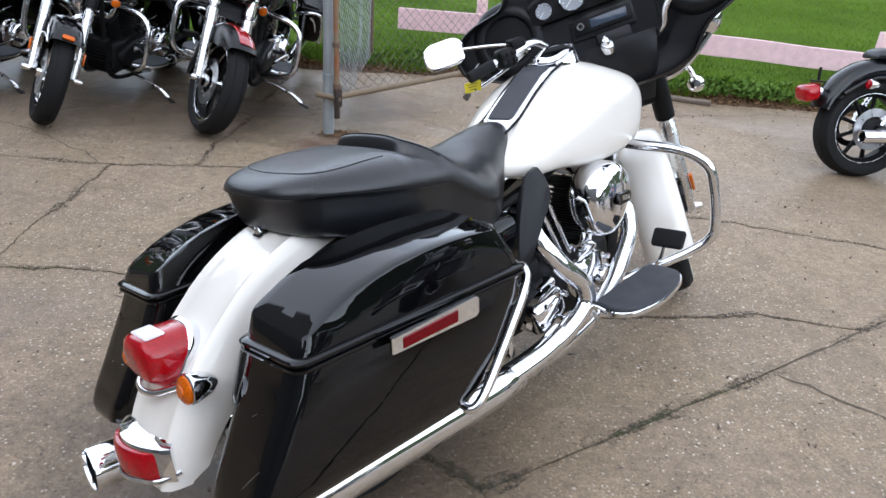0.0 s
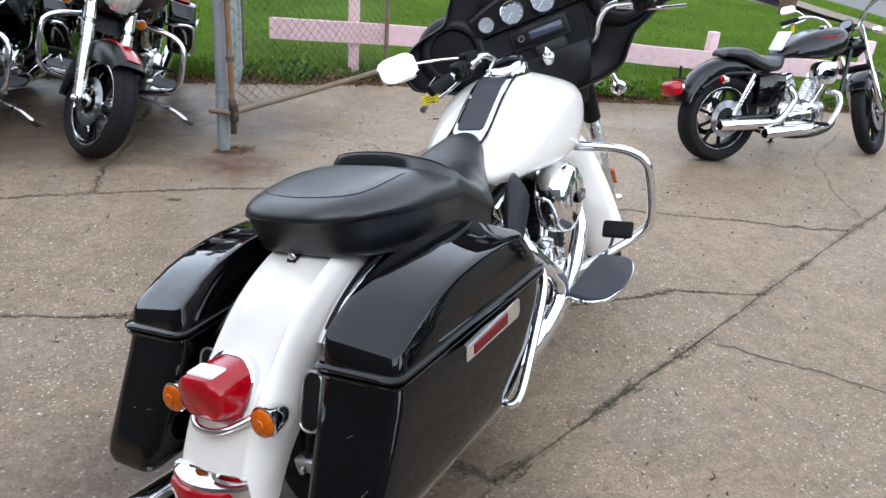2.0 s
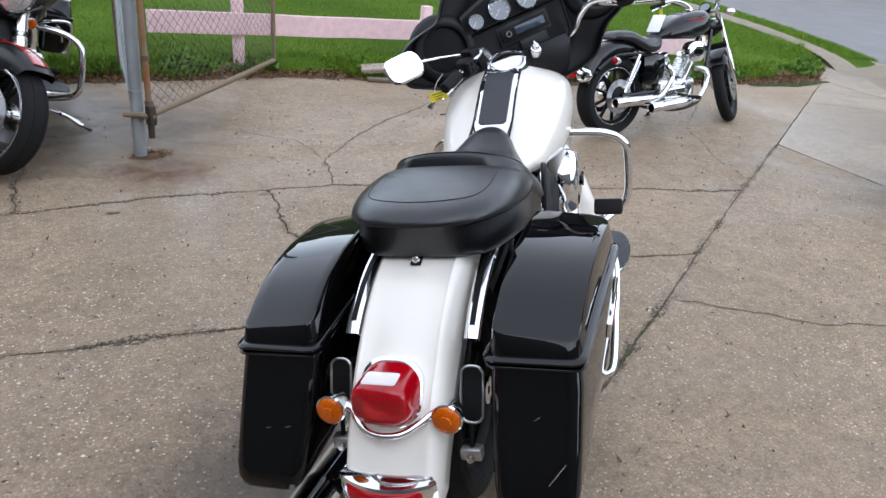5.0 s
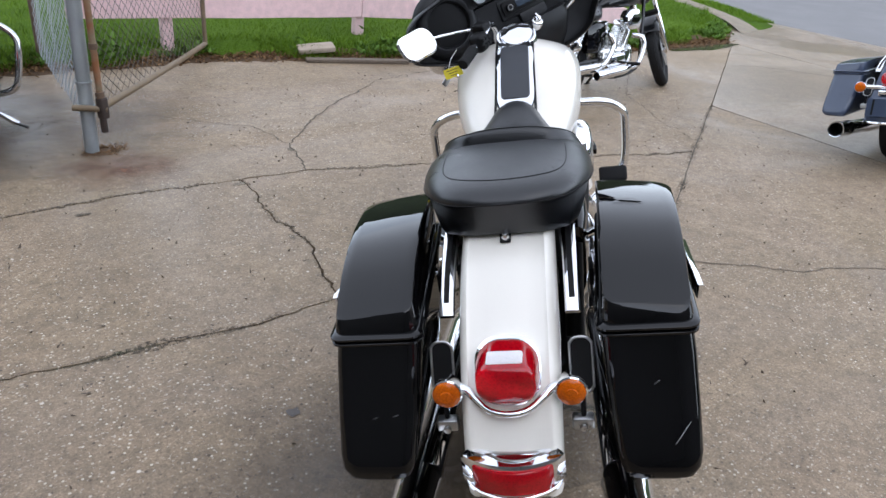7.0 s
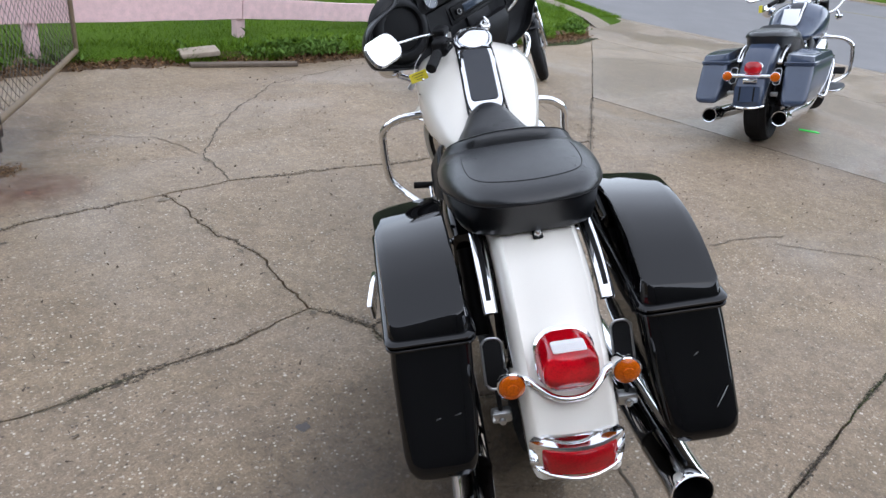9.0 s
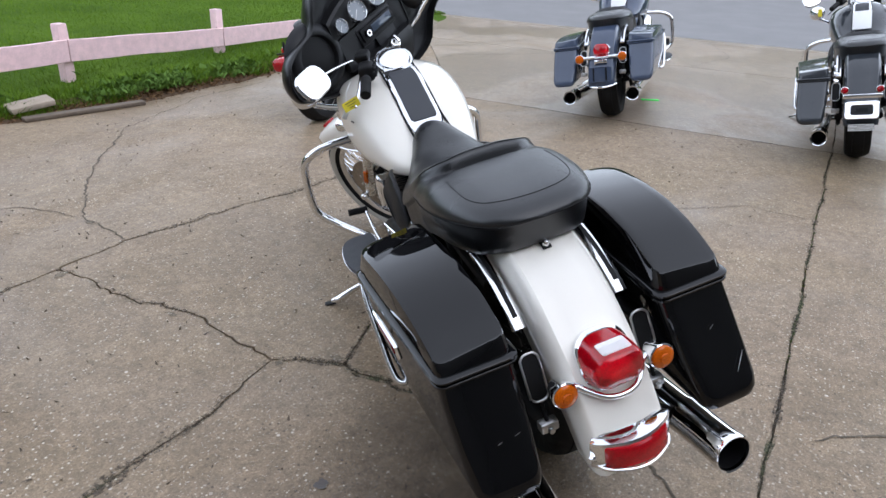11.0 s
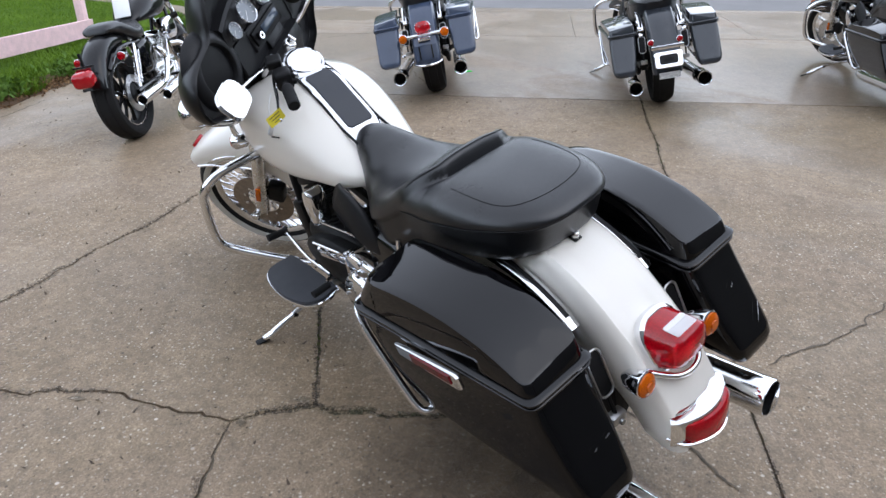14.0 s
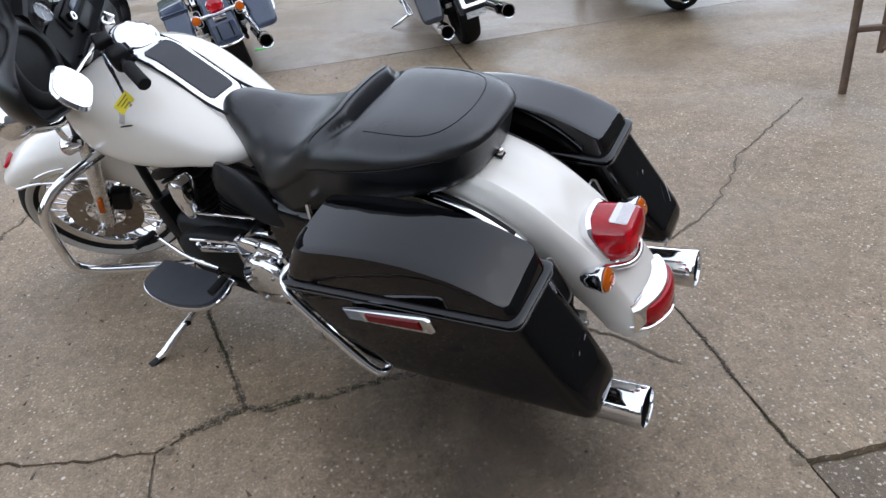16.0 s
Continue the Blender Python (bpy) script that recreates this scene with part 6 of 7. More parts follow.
        pl = part("plate_holder", plate(rounded(0.18, 0.12, 0.010), 0.006, aim((0, -0.395, 0.45), (0, -0.98, 0.16)), 0.002), paint, fend, "empty number plate holder with dark slots")
        for k in range(10):
            part("holder_slot", block((0.012, 0.022, 0.003), aim((0, -0.395, 0.45), (0, -0.98, 0.16)) @ pose(-0.05 + 0.1 * (k % 2), -0.04 + 0.02 * (k // 2), 0.006), 0), MATT, pl)
        part("fender_rail", tube([(-.115, -.34, .36), (-.06, -.40, .352), (0, -.412, .35), (.06, -.40, .352), (.115, -.34, .36)], 0.010, 4, 8), CHROME, fend)
    for s in (1, -1):
        saddlebag(bike, s, bags, refl=tip, flat=not tip)
        muffler(bike, s)
    seat(bike, VINYL, 0.0 if tip else 0.055, 1.0 if tip else 0.86)
    tank(bike, paint)
    engine(bike)
    chassis(bike)
    guards(bike)
    fork(bike, S, MATT if front != "split" else CHROME, reflector=front != "split")
    front_fender(bike, ffender or paint, S, front != "split")
    if nose:
        if drop:
            fairing(bike, S @ Matrix.Translation((0, 0.07, -drop)), nose, wide=0.70, lamp=1.13, blunt=0.72)
        else:
            fairing(bike, S, nose)
    else:
        nacelle(bike, S)
    if lamps:
        spot_lamps(bike, S)
    handlebar(bike, S)
    return bike


def upright(x, y, heading, lean):
    """Where a bike stands: heading in degrees clockwise from the y axis, lean in degrees to its left."""
    return Matrix.Translation((x, y, 0)) @ Matrix.Rotation(radians(-heading), 4, "Z") @ Matrix.Rotation(radians(-lean), 4, "Y")


police = touring_bike("touring_motorcycle", "white and black touring motorcycle leaning on its side stand", upright(-0.2575, 1.3187, 41.7, 12.5), WHITE, BLACK)
touring_bike("touring_motorcycle", "red and black touring motorcycle parked by the gate post", upright(-1.68, 6.21, 176, 11), BLACK, BLACK, BLACK, 33, "split", lamps=False, rimmat=MATT, group="parked motorcycles", ffender=SHELL, drop=0.15)
touring_bike("touring_motorcycle", "black touring motorcycle with a chrome-tipped front fender", upright(-2.52, 6.18, 182, 11), BLACK, BLACK, None, 35, "cast", group="parked motorcycles")
touring_bike("touring_motorcycle", "black and chrome touring motorcycle at the end of the row", upright(-3.62, 6.16, 182, 11), BLACK, BLACK, None, 30, "cast", group="parked motorcycles")
touring_bike("touring_motorcycle", "slate blue touring motorcycle with hard saddlebags", upright(4.06, 2.36, 83.5, 11), SLATE, SLATE, None, 30, "cast", tip=False, lights="bar", group="parked motorcycles")
touring_bike("touring_motorcycle", "charcoal touring motorcycle with a chrome plate frame", upright(3.88, 0.46, 90, 11), CHARCOAL, CHARCOAL, None, 30, "cast", tip=False, lights="mini", group="parked motorcycles")
touring_bike("touring_motorcycle", "black cruiser motorcycle with dark saddlebags", upright(3.92, -1.53, 90, 11), BLACK, BLACK, None, 30, "cast", tip=False, lights="bar", group="parked motorcycles")
# small things that belong to the white motorcycle
tag = part("key_tag", plate(rounded(0.066, 0.034, 0.003), 0.0015, aim((-0.220, 0.997, 0.986), (0.145, -0.958, 0.246), (-0.236, 0.208, 0.949)), 0.0004), TAG, police, "yellow paper key tag hanging from the handlebar")
for k in range(3):
    part("writing_bar", block((0.045 - 0.010 * k, 0.0022, 0.0006), aim((-0.220, 0.997, 0.986), (0.145, -0.958, 0.246), (-0.236, 0.208, 0.949)) @ pose(0, 0.009 - 0.009 * k, 0.0019), 0), INK, tag)
part("tag_string", tube([(-0.20, 1.015, 1.06), (-0.225, 1.005, 1.03), (-0.235, 1.0, 1.0)], 0.0015, 4, 5), PAPER, tag)
part("key", block((0.022, 0.006, 0.03), pose(-0.25, 0.995, 0.955, 10, 40, 30), 0.003), STEEL, tag, "small steel key")
part("tank_emblem", block((0.004, 0.105, 0.004), pose(-0.222, 1.06, 0.905, -12, -14), 0.001), MATT, police, "thin dark tank emblem")
# scuffs on the rear faces of the cases: a long diagonal one and short nicks
for a, b in (((.339, -.328, .445), (.373, -.303, .483)), ((.305, -.262, .552), (.318, -.257, .559)), ((-.34, -.226, .58), (-.33, -.224, .583)), ((-.318, -.235, .567), (-.308, -.234, .568)), ((-.307, -.262, .533), (-.295, -.260, .534)), ((-.267, -.291, .503), (-.252, -.289, .506)), ((-.313, -.295, .50), (-.301, -.293, .503))):
    off = V((0, -0.003, 0.0015))
    part("scuff", tube([V(a) + off, (V(a) + V(b)) / 2 + off * 1.2, V(b) + off], (0.0004, 0.0009, 0.0004), 2, 5), STEEL, police, "pale scuff in the black paint")
# red panels of the red and black motorcycle
redbike = bpy.data.objects["touring_motorcycle.001"]
S_RED = steering(33)
rings = []
for k in range(13):
    a = radians(63 + 55 * k / 12)
    out = V((0, math.cos(a), math.sin(a)))
    rings.append([S_RED @ (AXLE_F + V((x, 0, 0)) + out * (0.381 + d)) for x, d in ((-.0955, -.068), (-.0940, -.052), (-.0895, -.036), (-.072, -.010), (-.04, 0.001), (-.005, 0.004), (.028, 0.0035), (.032, -.004), (-.005, -.006), (-.04, -.008), (-.068, -.018), (-.084, -.040), (-.090, -.065))])
part("fender_panel", skin(rings), CRIMSON, redbike, "red panel on the front fender")
shell = next(c for c in redbike.children if c.name.startswith("fairing"))
shell.data.materials.append(CRIMSON)
for p in shell.data.polygons:
    strip, at = divmod(p.index, 126)
    if 11 <= strip <= 14 and (at < 9 or at >= 117):
        p.material_index = 1
for s in (1, -1):
    signal(redbike, S_RED @ V((s * 0.232, 1.52, 0.80)), S_RED.to_3x3() @ V((0, 1, 0)), 0.030)
    part("stem", tube([S_RED @ V((s * 0.13, 1.47, .86)), S_RED @ V((s * 0.18, 1.49, .82)), S_RED @ V((s * 0.232, 1.50, .80))], 0.012, 4, 8), CHROME, redbike)
    part("bag_panel", plate(rounded(0.13, 0.26, 0.03), 0.008, pose(s * 0.31, 0.16, 0.790, 0, s * 6), 0.002), CRIMSON, redbike, "red panel on the saddlebag lid")


def roadster(m):
    """A slim motorcycle with a teardrop tank, spring shocks and twin short mufflers. Rear axle at y 0, front at y 1.53."""
    bike = thing("roadster_motorcycle", "black slim motorcycle with chrome twin mufflers", "motorcycle", m, "parked motorcycles")
    ra, fa = V((0, 0, 0.31)), V((0, 1.53, 0.325))
    wheel(bike, ra, 0.312, 0.16, 0.215, "cast", rim_mat=MATT)
    for s in (1, -1):
        part("rim_edge", lathe([(0.219, s * 0.053), (0.224, s * 0.056), (0.215, s * 0.056)], aim(ra, (1, 0, 0)), 48), ALLOY, bike, "bright machined rim edge")
    rake = radians(30)
    head = V((0, 1.10, 0.80))
    S = Matrix.Translation(head) @ Matrix.Rotation(radians(31), 4, V((0, -math.sin(rake), math.cos(rake)))) @ Matrix.Translation(-head)
    wheel(bike, fa, 0.325, 0.10, 0.245, "cast", S, disc=(1,), rim_mat=MATT)
    part("pulley", lathe([(0.10, 0.0), (0.135, 0.0), (0.137, 0.01), (0.135, 0.02), (0.10, 0.02)], aim((-0.09, 0, 0.31), (-1, 0, 0)), 40), MATT, bike, "belt pulley ring")
    part("brake_disc", lathe([(0.08, 0.0), (0.13, 0.0), (0.13, 0.006), (0.08, 0.006)], aim((0.092, 0, 0.31), (1, 0, 0)), 40), STEEL, bike, "steel brake disc")
    part("hub_cover", lathe([(0, .02), (.05, .018), (.075, 0)], aim((0.088, 0, 0.31), (1, 0, 0)), 24), MATT, bike)
    half = [(0.0, 0.0), (0.045, -0.004), (0.075, -0.018), (0.088, -0.05), (0.088, -0.09)]
    sec = [(-x, d) for x, d in half[::-1][:-1]] + half
    ring = sec + [(x * 0.95, d - 0.005) for x, d in sec][::-1]

    def arc(c, r, a0, a1, name, mat, T=Matrix(), n=26):
        rings = []
        for k in range(n):
            a = radians(a0 + (a1 - a0) * k / (n - 1))
            o = V((0, math.cos(a), math.sin(a)))
            f = 1.0 if 3 < k < n - 4 else 0.6
            rings.append([T @ (c + V((x, 0, 0)) + o * (r + d * f)) for x, d in ring])
        return part(name, skin(rings), mat, bike, sharp=50)
    fend = arc(ra + V((0, 0.02, 0.04)), 0.385, 60, 168, "rear_fender", GRAPHITE)
    arc(fa, 0.352, 62, 150, "front_fender", GRAPHITE, S, 20)
    base = part("tail_light", block((0.09, 0.06, 0.05), pose(0, -0.365, 0.52, 12), 0.012), CHROME, fend, "chrome tail light bracket")
    part("lens", block((0.135, 0.115, 0.100), pose(0, -0.415, 0.515, 12), 0.034, 4), RED, base, "red tail light")
    part("plate_bracket", block((0.14, 0.02, 0.012), pose(0, -0.365, 0.585), 0.004), MATT, fend)
    part("reflector", block((0.10, 0.012, 0.022), pose(0, -0.375, 0.565), 0.004), DARKRED, fend)
    part("bracket_post", block((0.018, 0.012, 0.08), pose(0, -0.36, 0.63), 0.003), MATT, fend)
    for s in (1, -1):
        g = signal(fend, (s * 0.155, -0.13, 0.585), (0, -1, 0.05), 0.028)
        g.children[0].data.materials[0] = RED
        part("stem", tube([(s * 0.10, -0.09, 0.60), (s * 0.15, -0.10, 0.588)], 0.008, 1, 8, smooth=False), CHROME, fend)
        part("strut", tube([(s * .097, -.24, .52), (s * .10, -.05, .62), (s * .105, .30, .62)], 0.016, 3, 8), BLACK, bike, "black fender strut")
        sp = part("shock", tube([(s * .135, .02, .34), (s * .130, .16, .62)], 0.013, 1, 10, smooth=False), CHROME, bike, "chrome shock absorber")
        coil = [(s * .134 + 0.026 * math.cos(t), .03 + .115 * t / 57 + 0.010 * math.sin(t), .37 + .205 * t / 57 + 0.024 * math.sin(t) * 0.5) for t in np.arange(0, 57, 0.55)]
        part("spring", tube(coil, 0.0055, 1, 6, smooth=False), CHROME, sp, "chrome coil spring")
        part("swingarm", tube([(s * .11, .0, .31), (s * .11, .42, .33)], 0.022, 1, 10, smooth=False), BLACK, bike)
        part("frame_tube", tube([(s * .05, 1.08, .80), (s * .10, 1.0, .50), (s * .11, .92, .22), (s * .11, .45, .20), (s * .10, .36, .50), (s * .09, .30, .66)], 0.016, 5, 10), BLACK, bike)
        b = body([(.22, [(0, .60), (.02, .60), (.03, .56), (.03, .44), (.02, .40), (0, .40)]), (.34, [(0, .63), (.03, .62), (.045, .57), (.045, .43), (.03, .39), (0, .39)]), (.45, [(0, .62), (.02, .61), (.03, .56), (.03, .46), (.02, .43), (0, .43)])], 3, 3)
        b.transform(pose(s * 0.10, 0, 0))
        part("side_cover", b, BLACK, bike, "black side cover")
    part("seat", body([(-.05, [(0, .775), (.05, .77), (.08, .755), (.07, .735), (0, .735)]), (-.01, [(0, .795), (.07, .79), (.105, .765), (.09, .735), (0, .735)]), (.10, [(0, .80), (.085, .793), (.12, .76), (.10, .71), (0, .71)]), (.19, [(0, .765), (.10, .76), (.14, .725), (.12, .67), (0, .67)]), (.28, [(0, .725), (.11, .72), (.15, .69), (.13, .64), (0, .64)]), (.38, [(0, .735), (.10, .73), (.135, .70), (.12, .65), (0, .65)]), (.45, [(0, .765), (.06, .76), (.08, .735), (.07, .69), (0, .69)])], 4, 5), VINYL, bike, "black sloping two-up seat", 70)
    tk = part("fuel_tank", body([(.42, [(0, .76), (.04, .76), (.06, .745), (.05, .73), (0, .73)]), (.50, [(0, .825), (.07, .82), (.11, .785), (.10, .735), (0, .74)]), (.64, [(0, .90), (.09, .895), (.145, .84), (.135, .735), (0, .75)]), (.80, [(0, .945), (.09, .935), (.15, .87), (.14, .745), (0, .77)]), (.94, [(0, .955), (.08, .945), (.13, .89), (.12, .785), (0, .80)]), (1.02, [(0, .92), (.05, .915), (.08, .88), (.07, .83), (0, .83)])], 5, 5), GRAPHITE, bike, "black teardrop fuel tank with red stripes", 70)
    for s in (1, -1):
        part("stripe", block((0.004, 0.20, 0.012), pose(s * 0.145, 0.76, 0.884, 9, s * 22), 0.001), RED, tk, "red stripe on the tank")
        part("stripe", block((0.004, 0.16, 0.007), pose(s * 0.149, 0.75, 0.860, 9, s * 20), 0.001), RED, tk)
    part("fuel_cap", lathe([(0.032, 0), (0.032, 0.012), (0.025, 0.016), (0, 0.017)], aim((0.03, .80, .945), (0, 0, 1)), 24), CHROME, tk)
    part("price_card", plate(rounded(0.12, 0.15, 0.004), 0.002, aim((0.0, 0.46, 0.85), (0.1, -0.86, 0.5)), 0.0005), PAPER, bike, "white card propped on the seat")
    # engine
    part("crankcase", block((0.22, 0.46, 0.20), pose(0, .66, .33), 0.05, 4), ALLOY, bike, "silver crankcase")
    for yy, ang in ((.78, -22), (.60, 22)):
        mm = pose(0, yy, .40, ang)
        rings = []
        for k in range(9):
            for h, r in ((0, .055), (.003, .07), (.009, .07), (.012, .055)):
                rings.append([mm @ V((x * r / .07, y * r / .07, .01 + .018 * k + h)) for x, y in rounded(.14, .135, .035, 4)])
        cy = part("cylinder", skin(rings), ALLOY, bike, "finned silver cylinder")
        part("rocker_box", block((.13, .12, .06), mm @ pose(0, 0, .20), .02, 3), CHROME, cy)
        part("pushrod_tube", tube([(.10, .69 + (yy - .69) * .3, .38), (.085, yy + (.06 if ang < 0 else -.06), .56)], .009, 1, 8, smooth=False), CHROME, cy)
    part("timer_cover", lathe([(0, .03), (.05, .028), (.06, .015), (.062, 0)], aim((.11, .74, .33), (1, 0, 0)), 28), CHROME, bike, "round chrome timer cover")
    part("gear_cover", block((.05, .26, .11), pose(.12, .60, .31, 4), .03, 3), CHROME, bike)
    mm = aim((.150, .745, .635), (1, 0, 0))
    rings = []
    for h, k in ((-.03, .9), (.02, 1.0), (.045, .95), (.055, .8), (.058, .4)):
        rings.append([mm @ V((x * k, y * k, h)) for x, y in rounded(.21, .165, .07, 6)])
    air = part("air_cleaner", skin(rings), CHROME, bike, "oval chrome air cleaner")
    part("insert", plate(rounded(.11, .045, .02), .006, mm @ pose(0, 0, .056), .002), BLACK, air)
    part("front_header", tube([(.09, .87, .50), (.16, .92, .48), (.185, .915, .38), (.18, .84, .265), (.175, .70, .245), (.175, .60, .245)], .022, 7, 14), CHROME, bike, "chrome header pipe")
    part("rear_header", tube([(.09, .52, .54), (.16, .47, .52), (.185, .49, .44), (.175, .40, .31), (.165, .30, .285)], .022, 7, 14), CHROME, bike)
    for p0, p1 in (((.170, .34, .285), (.185, -.13, .275)), ((.178, .72, .24), (.195, .26, .215))):
        p0, p1 = V(p0), V(p1)
        L = (p1 - p0).length
        k = part("muffler", lathe([(.024, 0), (.036, .05), (.040, .09), (.040, L - .01), (.036, L), (.030, L - .005), (.030, L - .1)], aim(p0, p1 - p0), 28), CHROME, bike, "short chrome muffler")
        part("baffle", lathe([(.030, L - .06), (0, L - .06)], aim(p0, p1 - p0), 20), MATT, k)
    d = V((0, math.sin(rake), -math.cos(rake)))
    for s in (1, -1):
        b = fa + V((s * .09, -.01, 0))
        part("fork_leg", tube([S @ (b - d * t) for t in (0, .34, .35, .74)], (.026, .026, .020, .020), 1, 14, smooth=False), CHROME, bike, "chrome fork leg")
        part("bar_half", tube([S @ V(q) for q in ((0, 1.14, .93), (s * .08, 1.13, .95), (s * .14, 1.12, 1.05), (s * .24, 1.04, 1.10), (s * .38, .93, 1.08))], .012, 5, 10), CHROME, bike, "chrome handlebar half")
        part("grip", tube([S @ V((s * .29, 1.0, 1.092)), S @ V((s * .39, .925, 1.078))], .018, 1, 12, smooth=False), RUBBER, bike)
        part("lever", tube([S @ V(q) for q in ((s * .25, 1.08, 1.09), (s * .33, 1.03, 1.075), (s * .40, .97, 1.055))], .006, 3, 6), CHROME, bike)
        part("mirror_stem", tube([S @ V(q) for q in ((s * .25, 1.05, 1.10), (s * .30, 1.07, 1.16), (s * .34, 1.04, 1.18))], .005, 3, 6), CHROME, bike)
        mk = S @ aim((s * .37, 1.03, 1.19), (-s * .15, -.92, .36))
        mr = part("mirror", plate(rounded(.11, .07, .03), .02, mk @ pose(0, 0, -.02), .006), CHROME, bike, "oval chrome mirror")
        part("mirror_glass", plate(rounded(.10, .062, .027), .002, mk @ pose(0, 0, .001), .0006), MIRROR, mr)
        part("footpeg", tube([(s * .13, .78, .27), (s * .25, .77, .275)], .015, 1, 10, smooth=False), RUBBER, bike)
        signal(bike, S @ V((s * .20, 1.17, .90)), (0.2, .97, 0), .027)
    for z in (.80, .66):
        part("fork_clamp", block((.22, .06, .03), S @ pose(0, 1.10 + (.80 - z) * .58 + .06, z, -30), .008), MATT, bike)
    g = S @ aim((0, 1.12, .985), (0, -.75, .66))
    gg = part("gauge", lathe([(.02, -.05), (.045, -.03), (.050, .0), (.048, .008), (.042, .006)], g, 28), MATT, bike, "round speedometer")
    part("dial", lathe([(.043, .005), (0, .006)], g, 28), DIAL, gg)
    h = S @ aim((0, 1.27, .83), (0, 1, -.05))
    hl = part("headlight", lathe([(.02, -.10), (.06, -.08), (.080, -.02), (.082, .005), (.075, .01)], h, 28), BLACK, bike, "round headlight shell")
    part("glass", lathe([(.076, .006), (.04, .018), (0, .021)], h, 28), LAMP, hl)
    part("brake_hose", tube([S @ V(q) for q in ((.25, 1.05, 1.10), (.16, 1.20, 1.12), (.06, 1.22, .95), (.10, 1.40, .55))], .005, 5, 6), MATT, bike)
    tg = part("key_tag", plate(rounded(.03, .06, .003), .0015, S @ aim((-.33, .99, 1.03), (-.3, -.9, .2)), .0004), TAG, bike, "yellow key tag")
    st = part("side_stand", tube([(-.12, .72, .20), (-.22, .76, .15), (-.33, .82, .075)], .012, 3, 8), MATT, bike, "side stand, folded out")
    part("foot", block((.06, .03, .01), pose(-.335, .825, .068, 0, -11), .003), MATT, st)
    return bike


roadster(upright(2.63, 4.375, 83.4, 10))
for bike, x in (("touring_motorcycle.004", -0.30), ("touring_motorcycle.005", -0.30)):
    ob = bpy.data.objects[bike]
    part("key_tag", plate(rounded(.03, .06, .003), .0015, aim((x, 1.02, 1.0), (0, -1, .1)), .0004), TAG, ob, "yellow key tag")
    part("price_card", plate(rounded(.13, .16, .004), .002, aim((0, .80, .935), (0, -.80, .6)), .0005), PAPER, ob, "white card on the tank")

# ---- gates and fences ----
def chainlink(name, parent, p0, p1, z0, z1, pitch=0.055, r=0.0018, sag=0.0, mat=WIRE):
    """Woven wire between two uprights, as zigzag wires; z0 and z1: foot and top, (start, end) pairs."""
    p0, p1 = V((*p0, 0)), V((*p1, 0))
    L = (p1 - p0).length
    n = int(L / pitch)
    rows = int((z1[0] - z0[0]) / (pitch * 0.62))
    verts, faces = [], []
    side = V((-(p1 - p0).y, (p1 - p0).x, 0)).normalized()
    for i in range(n):
        pts = []
        for j in range(rows + 1):
            u = (i + 0.5 + (0.5 if (j + i) % 2 else -0.5) * 1.08) / n
            lo, hi = z0[0] + (z0[1] - z0[0]) * u, z1[0] + (z1[1] - z1[0]) * u
            v = j / rows
            bulge = 0.012 * noise.noise(V((u * 6, v * 4, L))) + sag * math.sin(v * 3.1) * math.sin(u * 3.1)
            q = p0.lerp(p1, min(1, max(0, u)))
            pts.append(q + V((0, 0, lo + (hi - lo) * v)) + side * (bulge + (r if (j + i) % 2 else -r)))
        for a, b in zip(pts, pts[1:]):
            t = (b - a).normalized()
            s1 = t.orthogonal().normalized()
            s2 = t.cross(s1)
            k = len(verts)
            for q in (a, b):
                for c in (s1, -0.5 * s1 + 0.87 * s2, -0.5 * s1 - 0.87 * s2):
                    verts.append(q + c * r)
            faces += [(k, k + 1, k + 4, k + 3), (k + 1, k + 2, k + 5, k + 4), (k + 2, k, k + 3, k + 5)]
    me = bpy.data.meshes.new(name)
    me.from_pydata([tuple(v) for v in verts], [], faces)
    me.materials.append(mat)
    ob = new(name, me)
    ob.parent = parent
    return tagged(ob, "woven chain-link wire", kind="stuff")


def collar(parent, at, r, h, mat=GALV, name="clamp"):
    return part(name, lathe([(r, -h / 2), (r + 0.006, -h / 2), (r + 0.007, 0), (r + 0.006, h / 2), (r, h / 2)], pose(*at), 20), mat, parent)


fence = thing("chain_link_fence", "chain-link fence panel behind the grey gate post", "fence")
post = part("post", tube([(-0.82, 4.50, -0.05), (-0.782, 4.50, 1.7)], 0.037, 1, 20, smooth=False), GALV, fence, "thick grey galvanised post")
for z in (0.26, 0.40, 0.92):
    collar(post, (-0.819 + 0.0217 * z, 4.50, z), 0.037, 0.03 if z < 0.3 else 0.012)
part("hinge", tube([(-0.89, 4.47, 0.272), (-0.83, 4.455, 0.268), (-0.72, 4.43, 0.258)], 0.017, 3, 10), TANPIPE, post, "tan hinge clamp round the post")
part("line_post", tube([(-0.80, 6.52, -0.02), (-0.80, 6.52, 1.5)], 0.022, 1, 12, smooth=False), RUSTPIPE, fence, "thin brown line post")
chainlink("wire_mesh", fence, (-0.80, 4.56), (-0.80, 6.50), (0.10, 0.10), (1.5, 1.5), pitch=0.055, r=0.0022, mat=GALV)

